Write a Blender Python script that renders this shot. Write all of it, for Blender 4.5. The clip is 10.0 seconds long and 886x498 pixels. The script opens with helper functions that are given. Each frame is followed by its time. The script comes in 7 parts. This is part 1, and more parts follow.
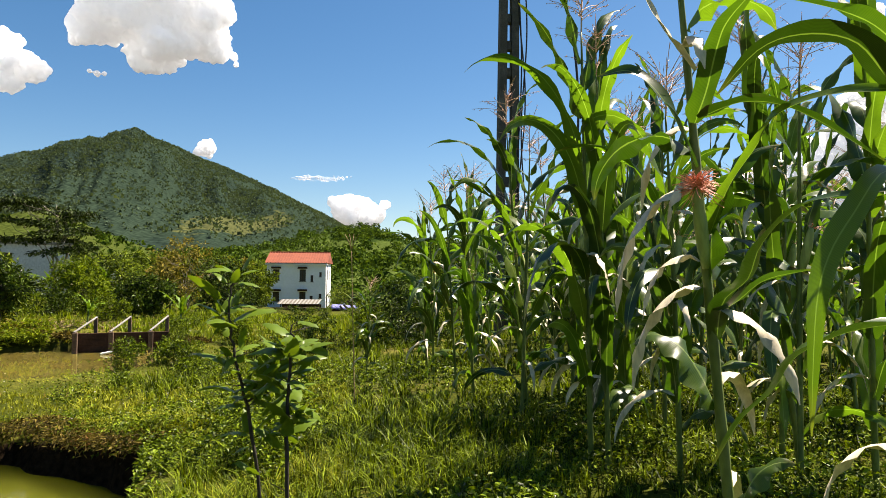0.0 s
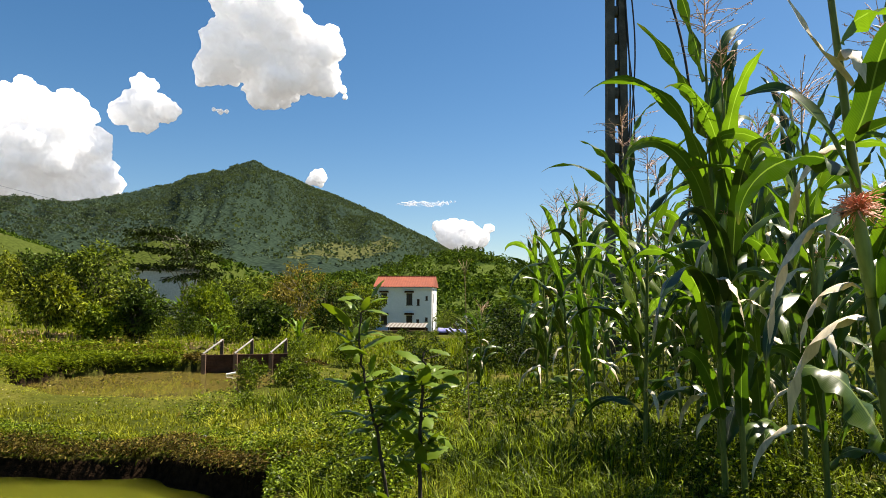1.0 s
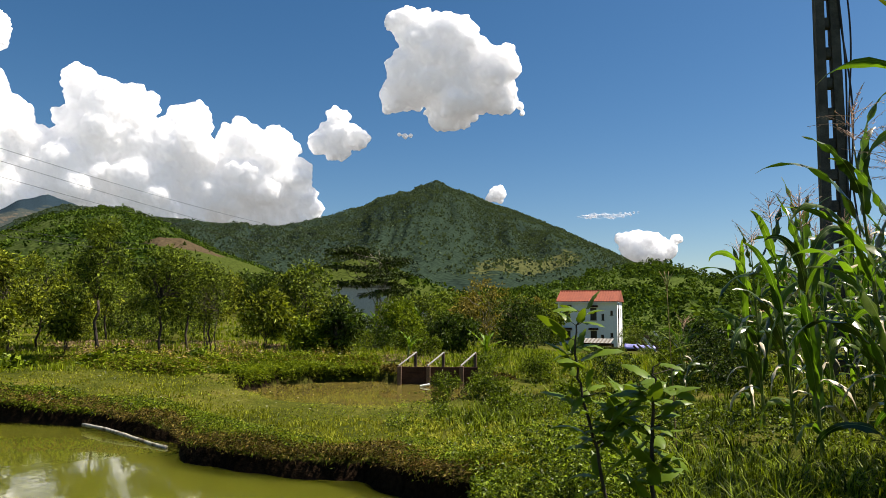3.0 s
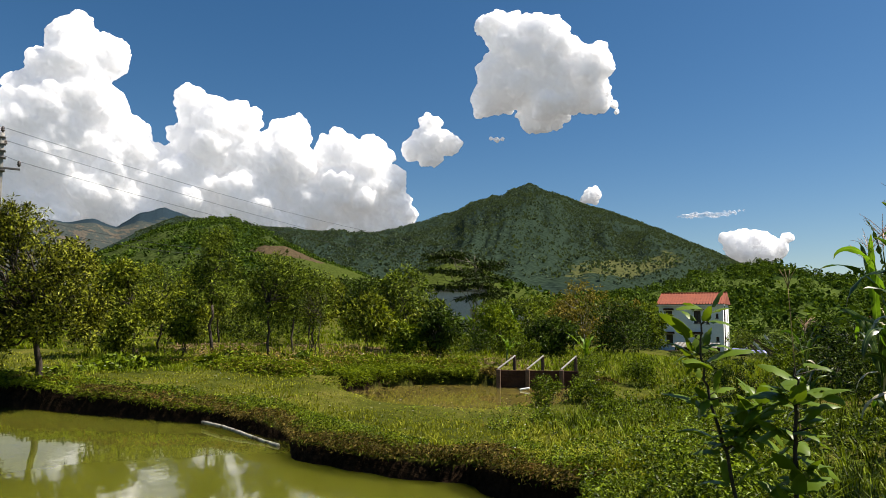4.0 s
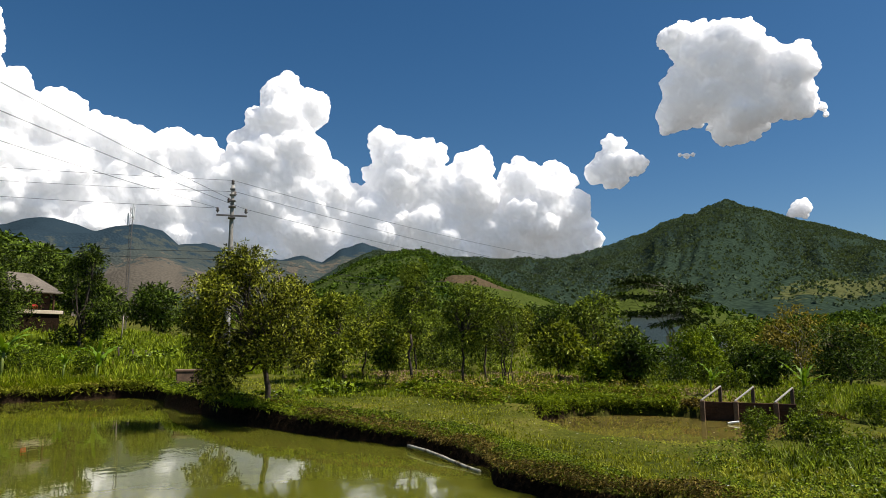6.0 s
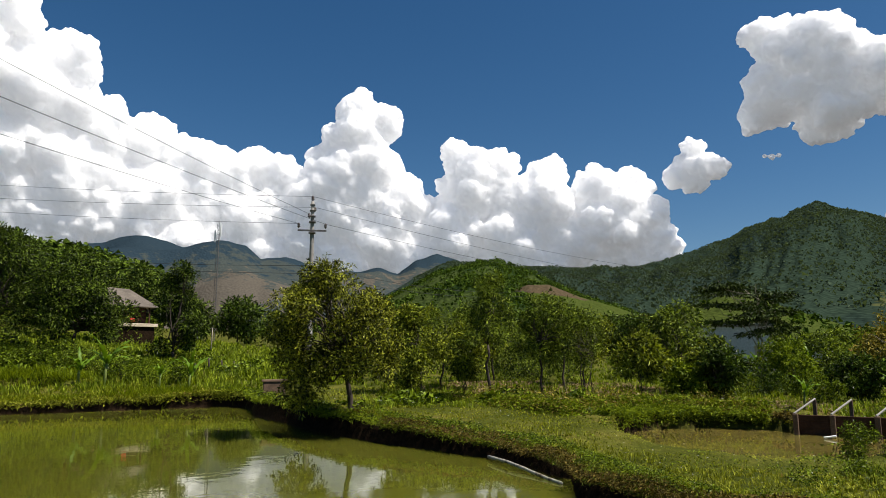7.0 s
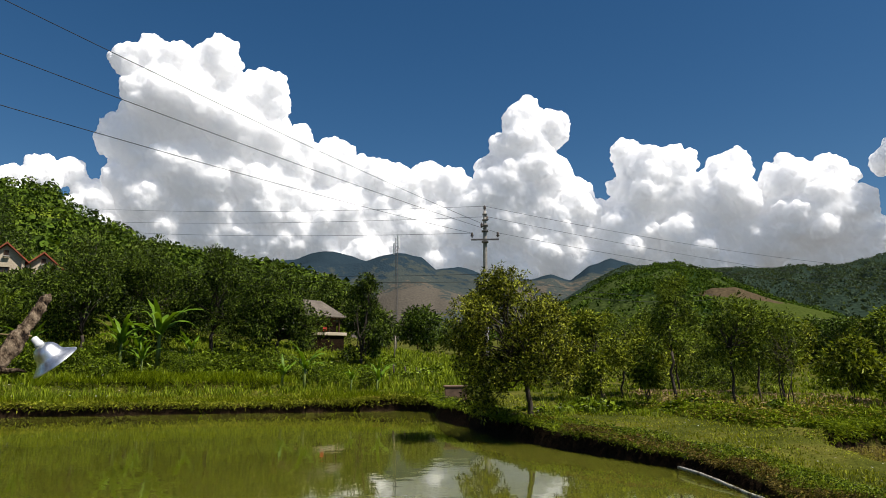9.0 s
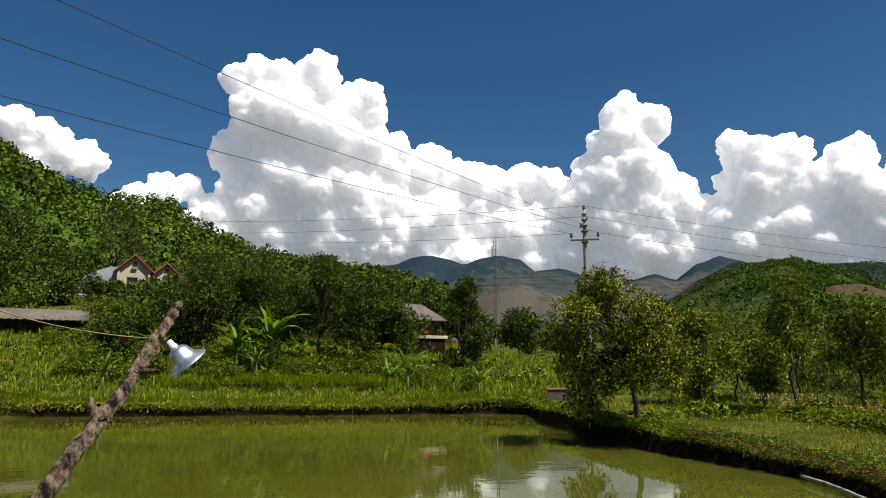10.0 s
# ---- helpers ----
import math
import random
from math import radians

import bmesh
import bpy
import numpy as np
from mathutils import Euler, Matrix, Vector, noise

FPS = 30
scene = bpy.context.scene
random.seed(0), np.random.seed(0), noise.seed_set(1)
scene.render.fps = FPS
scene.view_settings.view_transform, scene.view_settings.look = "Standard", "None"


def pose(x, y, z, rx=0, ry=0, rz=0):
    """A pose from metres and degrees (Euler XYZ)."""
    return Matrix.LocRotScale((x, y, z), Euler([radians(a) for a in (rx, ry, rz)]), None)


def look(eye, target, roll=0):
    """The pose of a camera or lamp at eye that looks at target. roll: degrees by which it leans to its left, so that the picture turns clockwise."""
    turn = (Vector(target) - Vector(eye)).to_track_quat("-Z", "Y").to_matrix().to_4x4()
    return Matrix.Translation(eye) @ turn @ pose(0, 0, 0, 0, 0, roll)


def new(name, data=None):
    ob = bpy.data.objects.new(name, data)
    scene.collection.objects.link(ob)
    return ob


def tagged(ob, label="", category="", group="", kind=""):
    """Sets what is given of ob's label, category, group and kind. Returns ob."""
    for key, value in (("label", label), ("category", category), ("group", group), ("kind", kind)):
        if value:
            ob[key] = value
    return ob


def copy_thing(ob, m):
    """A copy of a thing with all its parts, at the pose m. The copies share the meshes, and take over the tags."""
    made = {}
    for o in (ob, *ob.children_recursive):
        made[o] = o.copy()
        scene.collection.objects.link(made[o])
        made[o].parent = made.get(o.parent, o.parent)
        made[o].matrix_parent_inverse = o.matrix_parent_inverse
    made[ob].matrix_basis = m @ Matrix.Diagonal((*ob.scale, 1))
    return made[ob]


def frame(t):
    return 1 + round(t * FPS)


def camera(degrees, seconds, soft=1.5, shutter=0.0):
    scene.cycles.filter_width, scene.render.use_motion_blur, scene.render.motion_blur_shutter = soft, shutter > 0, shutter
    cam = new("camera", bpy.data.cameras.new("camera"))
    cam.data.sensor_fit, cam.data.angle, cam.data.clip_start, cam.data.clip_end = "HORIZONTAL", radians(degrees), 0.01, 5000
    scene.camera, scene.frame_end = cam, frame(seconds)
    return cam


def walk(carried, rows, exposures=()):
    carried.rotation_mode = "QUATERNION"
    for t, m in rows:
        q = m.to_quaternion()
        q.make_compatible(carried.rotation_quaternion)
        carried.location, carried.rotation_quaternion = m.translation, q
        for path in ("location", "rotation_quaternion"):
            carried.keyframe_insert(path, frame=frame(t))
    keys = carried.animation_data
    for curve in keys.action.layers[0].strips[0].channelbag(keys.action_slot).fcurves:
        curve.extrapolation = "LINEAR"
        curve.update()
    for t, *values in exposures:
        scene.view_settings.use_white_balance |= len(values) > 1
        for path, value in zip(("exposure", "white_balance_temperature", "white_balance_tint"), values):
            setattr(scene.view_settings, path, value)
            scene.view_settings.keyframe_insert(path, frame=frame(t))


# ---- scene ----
# ---- camera ----
cam = camera(66.8, 10.0, soft=0.8)
ROWS = [
    (0, pose(-0.000, 0.000, 1.150, 92.34, 0, -0.00) @ pose(0, 0, 0, 0, 0, 0.36)),
    (0.5, pose(-0.047, -0.003, 1.163, 93.38, 0, 4.73) @ pose(0, 0, 0, 0, 0, 0.36)),
    (1, pose(-0.087, -0.009, 1.166, 94.29, 0, 8.89) @ pose(0, 0, 0, 0, 0, 0.23)),
    (1.5, pose(-0.117, -0.011, 1.165, 94.86, 0, 12.50) @ pose(0, 0, 0, 0, 0, 0.22)),
    (2, pose(-0.155, -0.009, 1.167, 95.18, 0, 16.19) @ pose(0, 0, 0, 0, 0, 0.12)),
    (2.5, pose(-0.190, -0.008, 1.164, 95.35, 0, 20.16) @ pose(0, 0, 0, 0, 0, 0.22)),
    (4, pose(-0.317, -0.025, 1.132, 95.80, 0, 32.25) @ pose(0, 0, 0, 0, 0, 0.06)),
    (4.5, pose(-0.339, -0.056, 1.137, 96.04, 0, 36.15) @ pose(0, 0, 0, 0, 0, 0.00)),
    (5, pose(-0.338, -0.101, 1.145, 96.58, 0, 40.40) @ pose(0, 0, 0, 0, 0, -0.11)),
    (5.5, pose(-0.315, -0.151, 1.150, 97.38, 0, 44.43) @ pose(0, 0, 0, 0, 0, -0.13)),
    (7, pose(-0.203, -0.319, 1.164, 99.01, 0, 54.47) @ pose(0, 0, 0, 0, 0, -0.25)),
    (7.5, pose(-0.185, -0.366, 1.163, 99.20, 0, 57.57) @ pose(0, 0, 0, 0, 0, -0.23)),
    (8, pose(-0.170, -0.389, 1.146, 99.40, 0, 61.46) @ pose(0, 0, 0, 0, 0, -0.01)),
    (8.5, pose(-0.160, -0.410, 1.133, 99.56, 0, 65.44) @ pose(0, 0, 0, 0, 0, -0.04)),
    (9, pose(-0.149, -0.426, 1.127, 99.69, 0, 69.17) @ pose(0, 0, 0, 0, 0, -0.08)),
    (9.5, pose(-0.133, -0.436, 1.125, 99.79, 0, 73.19) @ pose(0, 0, 0, 0, 0, -0.09)),
    (10, pose(-0.117, -0.454, 1.118, 99.95, 0, 77.63) @ pose(0, 0, 0, 0, 0, -0.12)),
]
walk(cam, ROWS, [(0, 1.55, 7200, 14), (1, 1.41, 7050, 13), (2.5, 1.11, 6900, 13), (5, 0.82, 6650, 12), (7.5, 0.6, 6500, 12), (10, 0.54, 6500, 12)])

# ---- sky, sun, exposure ----
SUN_AZ, SUN_EL = radians(-54), radians(58)      # to the right of the first view, high
world = bpy.data.worlds.new("sky")
scene.world = world
world.use_nodes = True
wn, wl = world.node_tree.nodes, world.node_tree.links
sky = wn.new("ShaderNodeTexSky")
sky.sky_type = "NISHITA"
sky.sun_disc = False
sky.sun_elevation = SUN_EL
sky.sun_rotation = -SUN_AZ
sky.altitude = 900
sky.air_density, sky.dust_density, sky.ozone_density = 1.0, 0.8, 2.2
wn["Background"].inputs["Strength"].default_value = 0.05
deep = wn.new("ShaderNodeHueSaturation")
deep.inputs["Hue"].default_value, deep.inputs["Saturation"].default_value = 0.497, 1.3
wl.new(sky.outputs[0], deep.inputs["Color"])
wl.new(deep.outputs[0], wn["Background"].inputs["Color"])
sun = new("sun", bpy.data.lights.new("sun", "SUN"))
sun.data.energy, sun.data.angle, sun.data.color = 5.0, radians(0.53), (1.0, 0.95, 0.86)
sun.matrix_world = look((0, 0, 50), (0 + math.sin(SUN_AZ) * math.cos(SUN_EL), -math.cos(SUN_AZ) * math.cos(SUN_EL), 50 - math.sin(SUN_EL)))

# ---- materials ----
def material(name):
    m = bpy.data.materials.new(name)
    m.use_nodes = True
    return m, m.node_tree.nodes, m.node_tree.links, m.node_tree.nodes["Principled BSDF"]


def ramp(nodes, stops):
    r = nodes.new("ShaderNodeValToRGB")
    e = r.color_ramp.elements
    while len(e) < len(stops):
        e.new(0.5)
    for k, (p, c) in zip(e, stops):
        k.position, k.color = p, (*c, 1)
    return r


def noise_tex(nodes, links, scale, detail=6, rough=0.6, coords="Object", stretch=(1, 1, 1)):
    tc, mp, n = nodes.new("ShaderNodeTexCoord"), nodes.new("ShaderNodeMapping"), nodes.new("ShaderNodeTexNoise")
    mp.inputs["Scale"].default_value = stretch
    n.inputs["Scale"].default_value, n.inputs["Detail"].default_value, n.inputs["Roughness"].default_value = scale, detail, rough
    links.new(tc.outputs[coords], mp.inputs[0])
    links.new(mp.outputs[0], n.inputs[0])
    return n


def bump(nodes, links, bsdf, height, strength, distance=0.02):
    b = nodes.new("ShaderNodeBump")
    b.inputs["Strength"].default_value, b.inputs["Distance"].default_value = strength, distance
    links.new(height, b.inputs["Height"])
    links.new(b.outputs[0], bsdf.inputs["Normal"])


def mixed(nodes, links, fac, a, b, mode="MIX"):
    m = nodes.new("ShaderNodeMix")
    m.data_type, m.blend_type = "RGBA", mode
    for s, v in ((0, fac), (6, a), (7, b)):
        if hasattr(v, "links"):
            links.new(v, m.inputs[s])
        else:
            m.inputs[s].default_value = v if s == 0 else (*v, 1)
    return m.outputs[2]


def surface(name, stops, scale=3.0, rough=0.8, fine=40.0, relief=0.3, depth=0.02, metal=0.0, spec=0.5, stretch=(1, 1, 1), vary=(0.7, 1.15)):
    """Coloured at a coarse scale, broken up and roughened at a fine one."""
    m, n, l, p = material(name)
    big, small = noise_tex(n, l, scale, stretch=stretch), noise_tex(n, l, fine, 4, stretch=stretch)
    r = ramp(n, stops)
    l.new(big.outputs[0], r.inputs[0])
    r2 = ramp(n, [(0.3, (vary[0],) * 3), (0.7, (vary[1],) * 3)])
    l.new(small.outputs[0], r2.inputs[0])
    l.new(mixed(n, l, 1.0, r.outputs[0], r2.outputs[0], "MULTIPLY"), p.inputs["Base Color"])
    p.inputs["Roughness"].default_value, p.inputs["Metallic"].default_value = rough, metal
    p.inputs["Specular IOR Level"].default_value = spec
    bump(n, l, p, small.outputs[0], relief, depth)
    return m


def leaf_material(name, dark, light, dry=None, rough=0.45, glow=0.45, patch=1.2, dry_from=0.9, spec=0.12, mid=0.22):
    """Leaves: gloss above, sunlight shining through, each leaf of its own green."""
    m, n, l, p = material(name)
    geo = n.new("ShaderNodeNewGeometry")
    low = tuple((1 - mid) * a + mid * b for a, b in zip(dark, light))
    light = tuple(1.36 * b for b in light)
    stops = [(0.0, tuple(0.6 * a for a in dark)), (0.45, low), (0.85, light)] + ([(dry_from, light), (min(1.0, dry_from + 0.06), dry)] if dry else [])
    r = ramp(n, stops)
    big = noise_tex(n, l, patch, 3)
    add = n.new("ShaderNodeMath")
    add.operation = "MULTIPLY_ADD"
    l.new(big.outputs[0], add.inputs[0])
    add.inputs[1].default_value = 0.5
    sub = n.new("ShaderNodeMath")
    sub.operation = "MULTIPLY_ADD"
    l.new(geo.outputs["Random Per Island"], sub.inputs[0])
    sub.inputs[1].default_value, sub.inputs[2].default_value = 0.75, -0.08
    l.new(sub.outputs[0], add.inputs[2])
    l.new(add.outputs[0], r.inputs[0])
    l.new(r.outputs[0], p.inputs["Base Color"])
    p.inputs["Roughness"].default_value = rough
    p.inputs["Specular IOR Level"].default_value = 0.6 * spec
    tr, mx = n.new("ShaderNodeBsdfTranslucent"), n.new("ShaderNodeMixShader")
    l.new(mixed(n, l, 1.0, r.outputs[0], (1.25, 1.2, 0.4), "MULTIPLY"), tr.inputs["Color"])
    mx.inputs[0].default_value = 0.7 * glow
    l.new(p.outputs[0], mx.inputs[1])
    l.new(tr.outputs[0], mx.inputs[2])
    l.new(mx.outputs[0], n["Material Output"].inputs["Surface"])
    return m




def soil_material():
    """Grassy earth, bare and brown where the bank is steep, its shade deepened in the colour."""
    m, n, l, p = material("earth_and_short_grass")
    big, small = noise_tex(n, l, 0.5), noise_tex(n, l, 14, 5)
    r = ramp(n, [(0.3, (0.026, 0.036, 0.005)), (0.5, (0.07, 0.078, 0.012)), (0.62, (0.11, 0.105, 0.02)), (0.75, (0.13, 0.085, 0.036))])
    l.new(big.outputs[0], r.inputs[0])
    r2 = ramp(n, [(0.3, (0.55, 0.55, 0.55)), (0.7, (1.2, 1.2, 1.2))])
    l.new(small.outputs[0], r2.inputs[0])
    # bare soil of the steep faces, darkened towards black for their shade
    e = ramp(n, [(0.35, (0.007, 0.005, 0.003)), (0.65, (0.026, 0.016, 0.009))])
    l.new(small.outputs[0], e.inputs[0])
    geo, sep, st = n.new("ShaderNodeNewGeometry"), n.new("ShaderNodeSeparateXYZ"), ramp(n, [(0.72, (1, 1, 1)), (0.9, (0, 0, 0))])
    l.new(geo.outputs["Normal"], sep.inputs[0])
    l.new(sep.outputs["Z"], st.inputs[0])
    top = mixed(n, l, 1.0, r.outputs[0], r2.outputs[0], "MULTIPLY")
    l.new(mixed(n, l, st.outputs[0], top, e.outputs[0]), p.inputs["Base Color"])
    p.inputs["Roughness"].default_value, p.inputs["Specular IOR Level"].default_value = 0.95, 0.02
    bump(n, l, p, small.outputs[0], 0.8, 0.06)
    return m


SOIL = soil_material()
BARK = surface("bark", [(0.3, (0.02, 0.014, 0.01)), (0.6, (0.055, 0.04, 0.028)), (0.75, (0.1, 0.082, 0.06))], 6, 0.9, 40, 0.8, 0.02, stretch=(1, 1, 0.25))
PALE_BARK = surface("pale_bark", [(0.3, (0.16, 0.13, 0.1)), (0.7, (0.38, 0.34, 0.28))], 5, 0.85, 30, 0.5, 0.02, stretch=(1, 1, 0.3))
DEAD_WOOD = surface("weathered_wood", [(0.38, (0.012, 0.008, 0.006)), (0.46, (0.095, 0.066, 0.043)), (0.62, (0.27, 0.205, 0.14))], 32, 0.95, 90, 1.0, 0.03, spec=0.1, stretch=(1, 1, 0.45))
CONCRETE = surface("weathered_concrete", [(0.3, (0.16, 0.15, 0.13)), (0.55, (0.27, 0.26, 0.235)), (0.75, (0.36, 0.35, 0.32))], 4, 0.9, 50, 0.5, 0.01)
# darker than the other concrete: the pole's backlit shade is in the colour
POLE_CONCRETE = surface("backlit_pole_concrete", [(0.3, (0.05, 0.047, 0.043)), (0.55, (0.1, 0.094, 0.085)), (0.75, (0.17, 0.16, 0.145))], 4, 0.9, 50, 0.5, 0.01, spec=0.2)
DARK_CONCRETE = surface("damp_concrete", [(0.3, (0.07, 0.042, 0.026)), (0.6, (0.17, 0.105, 0.065)), (0.8, (0.24, 0.18, 0.13))], 3, 0.9, 40, 0.5, 0.01)
BLACK_CABLE = surface("black_cable", [(0.3, (0.012, 0.012, 0.014)), (0.7, (0.025, 0.025, 0.028))], 8, 0.6, 60, 0.1, 0.002)
WIRE = surface("grey_wire", [(0.3, (0.025, 0.025, 0.027)), (0.7, (0.05, 0.05, 0.052))], 8, 0.7, 60, 0.1, 0.002, spec=0.1)
STEEL = surface("dark_galvanised_steel", [(0.3, (0.06, 0.058, 0.055)), (0.7, (0.12, 0.115, 0.11))], 8, 0.65, 60, 0.2, 0.002, metal=0.3)
INSULATOR = surface("brown_glazed_porcelain", [(0.3, (0.02, 0.012, 0.01)), (0.7, (0.04, 0.024, 0.018))], 8, 0.5, 60, 0.05, 0.002)
WHITEWASH = surface("white_painted_render", [(0.3, (0.74, 0.76, 0.76)), (0.7, (0.84, 0.85, 0.84))], 0.35, 0.9, 3, 0.02, 0.01, vary=(0.93, 1.03))
RED_TILE = surface("red_roof_tiles", [(0.3, (0.19, 0.036, 0.012)), (0.7, (0.27, 0.062, 0.022))], 1.0, 0.8, 8, 0.3, 0.03)
DARK_GLASS = surface("dark_window", [(0.3, (0.02, 0.018, 0.016)), (0.7, (0.05, 0.04, 0.03))], 3, 0.3, 20, 0.05, 0.005)
DARK_WOOD = surface("dark_timber", [(0.3, (0.035, 0.019, 0.012)), (0.7, (0.09, 0.048, 0.03))], 3, 0.85, 20, 0.3, 0.01, spec=0.1)
GREY_RENDER = surface("grey_render", [(0.3, (0.46, 0.46, 0.45)), (0.7, (0.6, 0.59, 0.57))], 0.7, 0.9, 8, 0.2, 0.01)
PALE_SHEET = surface("pale_metal_sheet", [(0.3, (0.55, 0.57, 0.58)), (0.7, (0.7, 0.71, 0.72))], 1.0, 0.5, 12, 0.2, 0.01)
ASBESTOS = surface("grey_fibre_cement", [(0.3, (0.08, 0.065, 0.05)), (0.7, (0.16, 0.135, 0.105))], 0.8, 0.9, 10, 0.4, 0.02)
CREAM = surface("cream_render", [(0.3, (0.38, 0.31, 0.22)), (0.7, (0.52, 0.44, 0.33))], 0.8, 0.85, 10, 0.2, 0.01)
BLUE_SHEET = surface("pale_blue_sheet", [(0.3, (0.2, 0.24, 0.26)), (0.7, (0.32, 0.37, 0.39))], 0.8, 0.6, 10, 0.2, 0.01)
TARP = surface("violet_blue_tarpaulin", [(0.3, (0.16, 0.16, 0.42)), (0.7, (0.3, 0.3, 0.62))], 1.5, 0.5, 8, 0.5, 0.05)
RED_CLOTH = surface("red_cloth", [(0.3, (0.5, 0.03, 0.02)), (0.7, (0.7, 0.06, 0.04))], 1.5, 0.8, 8, 0.3, 0.02)
ALU = surface("spun_aluminium", [(0.3, (0.62, 0.63, 0.65)), (0.7, (0.8, 0.81, 0.83))], 6, 0.4, 60, 0.05, 0.002, metal=1.0)
PVC = surface("dirty_pale_pipe", [(0.3, (0.16, 0.14, 0.11)), (0.5, (0.42, 0.4, 0.35)), (0.62, (0.08, 0.06, 0.035))], 7, 0.6, 40, 0.3, 0.005)
STRAW = surface("dry_straw", [(0.3, (0.2, 0.13, 0.06)), (0.7, (0.36, 0.26, 0.13))], 3, 0.9, 30, 0.3, 0.01)



def maize_material():
    """A ribbed blade: pale midrib, fine parallel veins, drying tips, strong gloss, light shining through."""
    m, n, l, p = material("maize_leaf")
    uv, sep = n.new("ShaderNodeUVMap"), n.new("ShaderNodeSeparateXYZ")
    uv.uv_map = "blade"
    l.new(uv.outputs[0], sep.inputs[0])
    obj = n.new("ShaderNodeObjectInfo")
    tone = ramp(n, [(0.0, (0.008, 0.02, 0.004)), (0.5, (0.042, 0.082, 0.01)), (1.0, (0.15, 0.21, 0.024))])
    big = noise_tex(n, l, 5, 3)
    add = n.new("ShaderNodeMath")
    add.operation = "MULTIPLY_ADD"
    l.new(big.outputs[0], add.inputs[0])
    add.inputs[1].default_value = 0.5
    half = n.new("ShaderNodeMath")
    half.operation = "MULTIPLY"
    half.inputs[1].default_value = 0.6
    l.new(obj.outputs["Random"], half.inputs[0])
    l.new(half.outputs[0], add.inputs[2])
    l.new(add.outputs[0], tone.inputs[0])
    rib = ramp(n, [(0.455, (0, 0, 0)), (0.485, (1, 1, 1)), (0.515, (1, 1, 1)), (0.545, (0, 0, 0))])
    l.new(sep.outputs["X"], rib.inputs[0])
    wv = n.new("ShaderNodeTexWave")
    wv.inputs["Scale"].default_value, wv.inputs["Distortion"].default_value = 7.0, 0.6
    l.new(uv.outputs[0], wv.inputs[0])
    vein = ramp(n, [(0.0, (0.82, 0.82, 0.82)), (1.0, (1.12, 1.12, 1.12))])
    l.new(wv.outputs[0], vein.inputs[0])
    tip = ramp(n, [(0.9, (0, 0, 0)), (1.0, (0.6, 0.6, 0.6))])
    l.new(sep.outputs["Y"], tip.inputs[0])
    c = mixed(n, l, 1.0, tone.outputs[0], vein.outputs[0], "MULTIPLY")
    c = mixed(n, l, rib.outputs[0], c, (0.2, 0.26, 0.08))
    c = mixed(n, l, tip.outputs[0], c, (0.22, 0.17, 0.05))
    l.new(c, p.inputs["Base Color"])
    p.inputs["Roughness"].default_value, p.inputs["Specular IOR Level"].default_value = 0.31, 0.5
    bump(n, l, p, wv.outputs[0], 0.06, 0.002)
    tr, mx = n.new("ShaderNodeBsdfTranslucent"), n.new("ShaderNodeMixShader")
    l.new(mixed(n, l, 1.0, c, (1.15, 1.5, 0.4), "MULTIPLY"), tr.inputs["Color"])
    thin = ramp(n, [(0.0, (0.12, 0.12, 0.12)), (0.35, (0.32, 0.32, 0.32)), (1.0, (0.6, 0.6, 0.6))])     # old leaves are thick and dark, young ones thin
    l.new(obj.outputs["Random"], thin.inputs[0])
    l.new(thin.outputs[0], mx.inputs[0])
    l.new(p.outputs[0], mx.inputs[1])
    l.new(tr.outputs[0], mx.inputs[2])
    l.new(mx.outputs[0], n["Material Output"].inputs["Surface"])
    return m


CORN_LEAF = maize_material()
CORN_STALK = surface("maize_stalk", [(0.3, (0.07, 0.11, 0.02)), (0.55, (0.14, 0.18, 0.04)), (0.72, (0.28, 0.24, 0.1))], 5, 0.5, 40, 0.2, 0.004, spec=0.3, stretch=(1, 1, 0.3))
HUSK = surface("maize_husk", [(0.3, (0.2, 0.28, 0.07)), (0.7, (0.38, 0.42, 0.14))], 10, 0.5, 60, 0.2, 0.004, stretch=(1, 1, 0.1))
SILK = surface("maize_silk", [(0.3, (0.5, 0.13, 0.08)), (0.55, (0.7, 0.28, 0.17)), (0.75, (0.75, 0.46, 0.28))], 20, 0.6, 80, 0.1, 0.002)
TASSEL = surface("maize_tassel", [(0.3, (0.5, 0.28, 0.2)), (0.7, (0.72, 0.5, 0.36))], 20, 0.8, 80, 0.2, 0.002)
CITRUS = leaf_material("citrus_leaf", (0.028, 0.058, 0.006), (0.14, 0.21, 0.02), rough=0.38, glow=0.5, patch=4, spec=0.3)
SHORE_GRASS = leaf_material("lush_shore_grass", (0.04, 0.075, 0.006), (0.2, 0.25, 0.015), (0.3, 0.26, 0.08), mid=0.42, rough=0.55, glow=0.4, patch=0.3, dry_from=1.05)
FOREST_NEAR = leaf_material("hillside_trees", (0.008, 0.02, 0.004), (0.085, 0.125, 0.014), rough=0.6, glow=0.18, patch=0.05, spec=0.03)
GRASS = leaf_material("grass_blades", (0.01, 0.022, 0.002), (0.155, 0.205, 0.012), (0.45, 0.36, 0.11), rough=0.42, glow=0.34, patch=0.7, dry_from=1.02, spec=0.12)
BANK_GRASS = leaf_material("browning_bank_grass", (0.018, 0.014, 0.004), (0.17, 0.13, 0.03), (0.2, 0.1, 0.04), rough=0.7, glow=0.25, patch=0.6, dry_from=0.9)
MEADOW = leaf_material("meadow_grass", (0.062, 0.078, 0.008), (0.25, 0.265, 0.023), (0.32, 0.2, 0.075), mid=0.42, rough=0.6, glow=0.35, patch=0.35, dry_from=0.92)
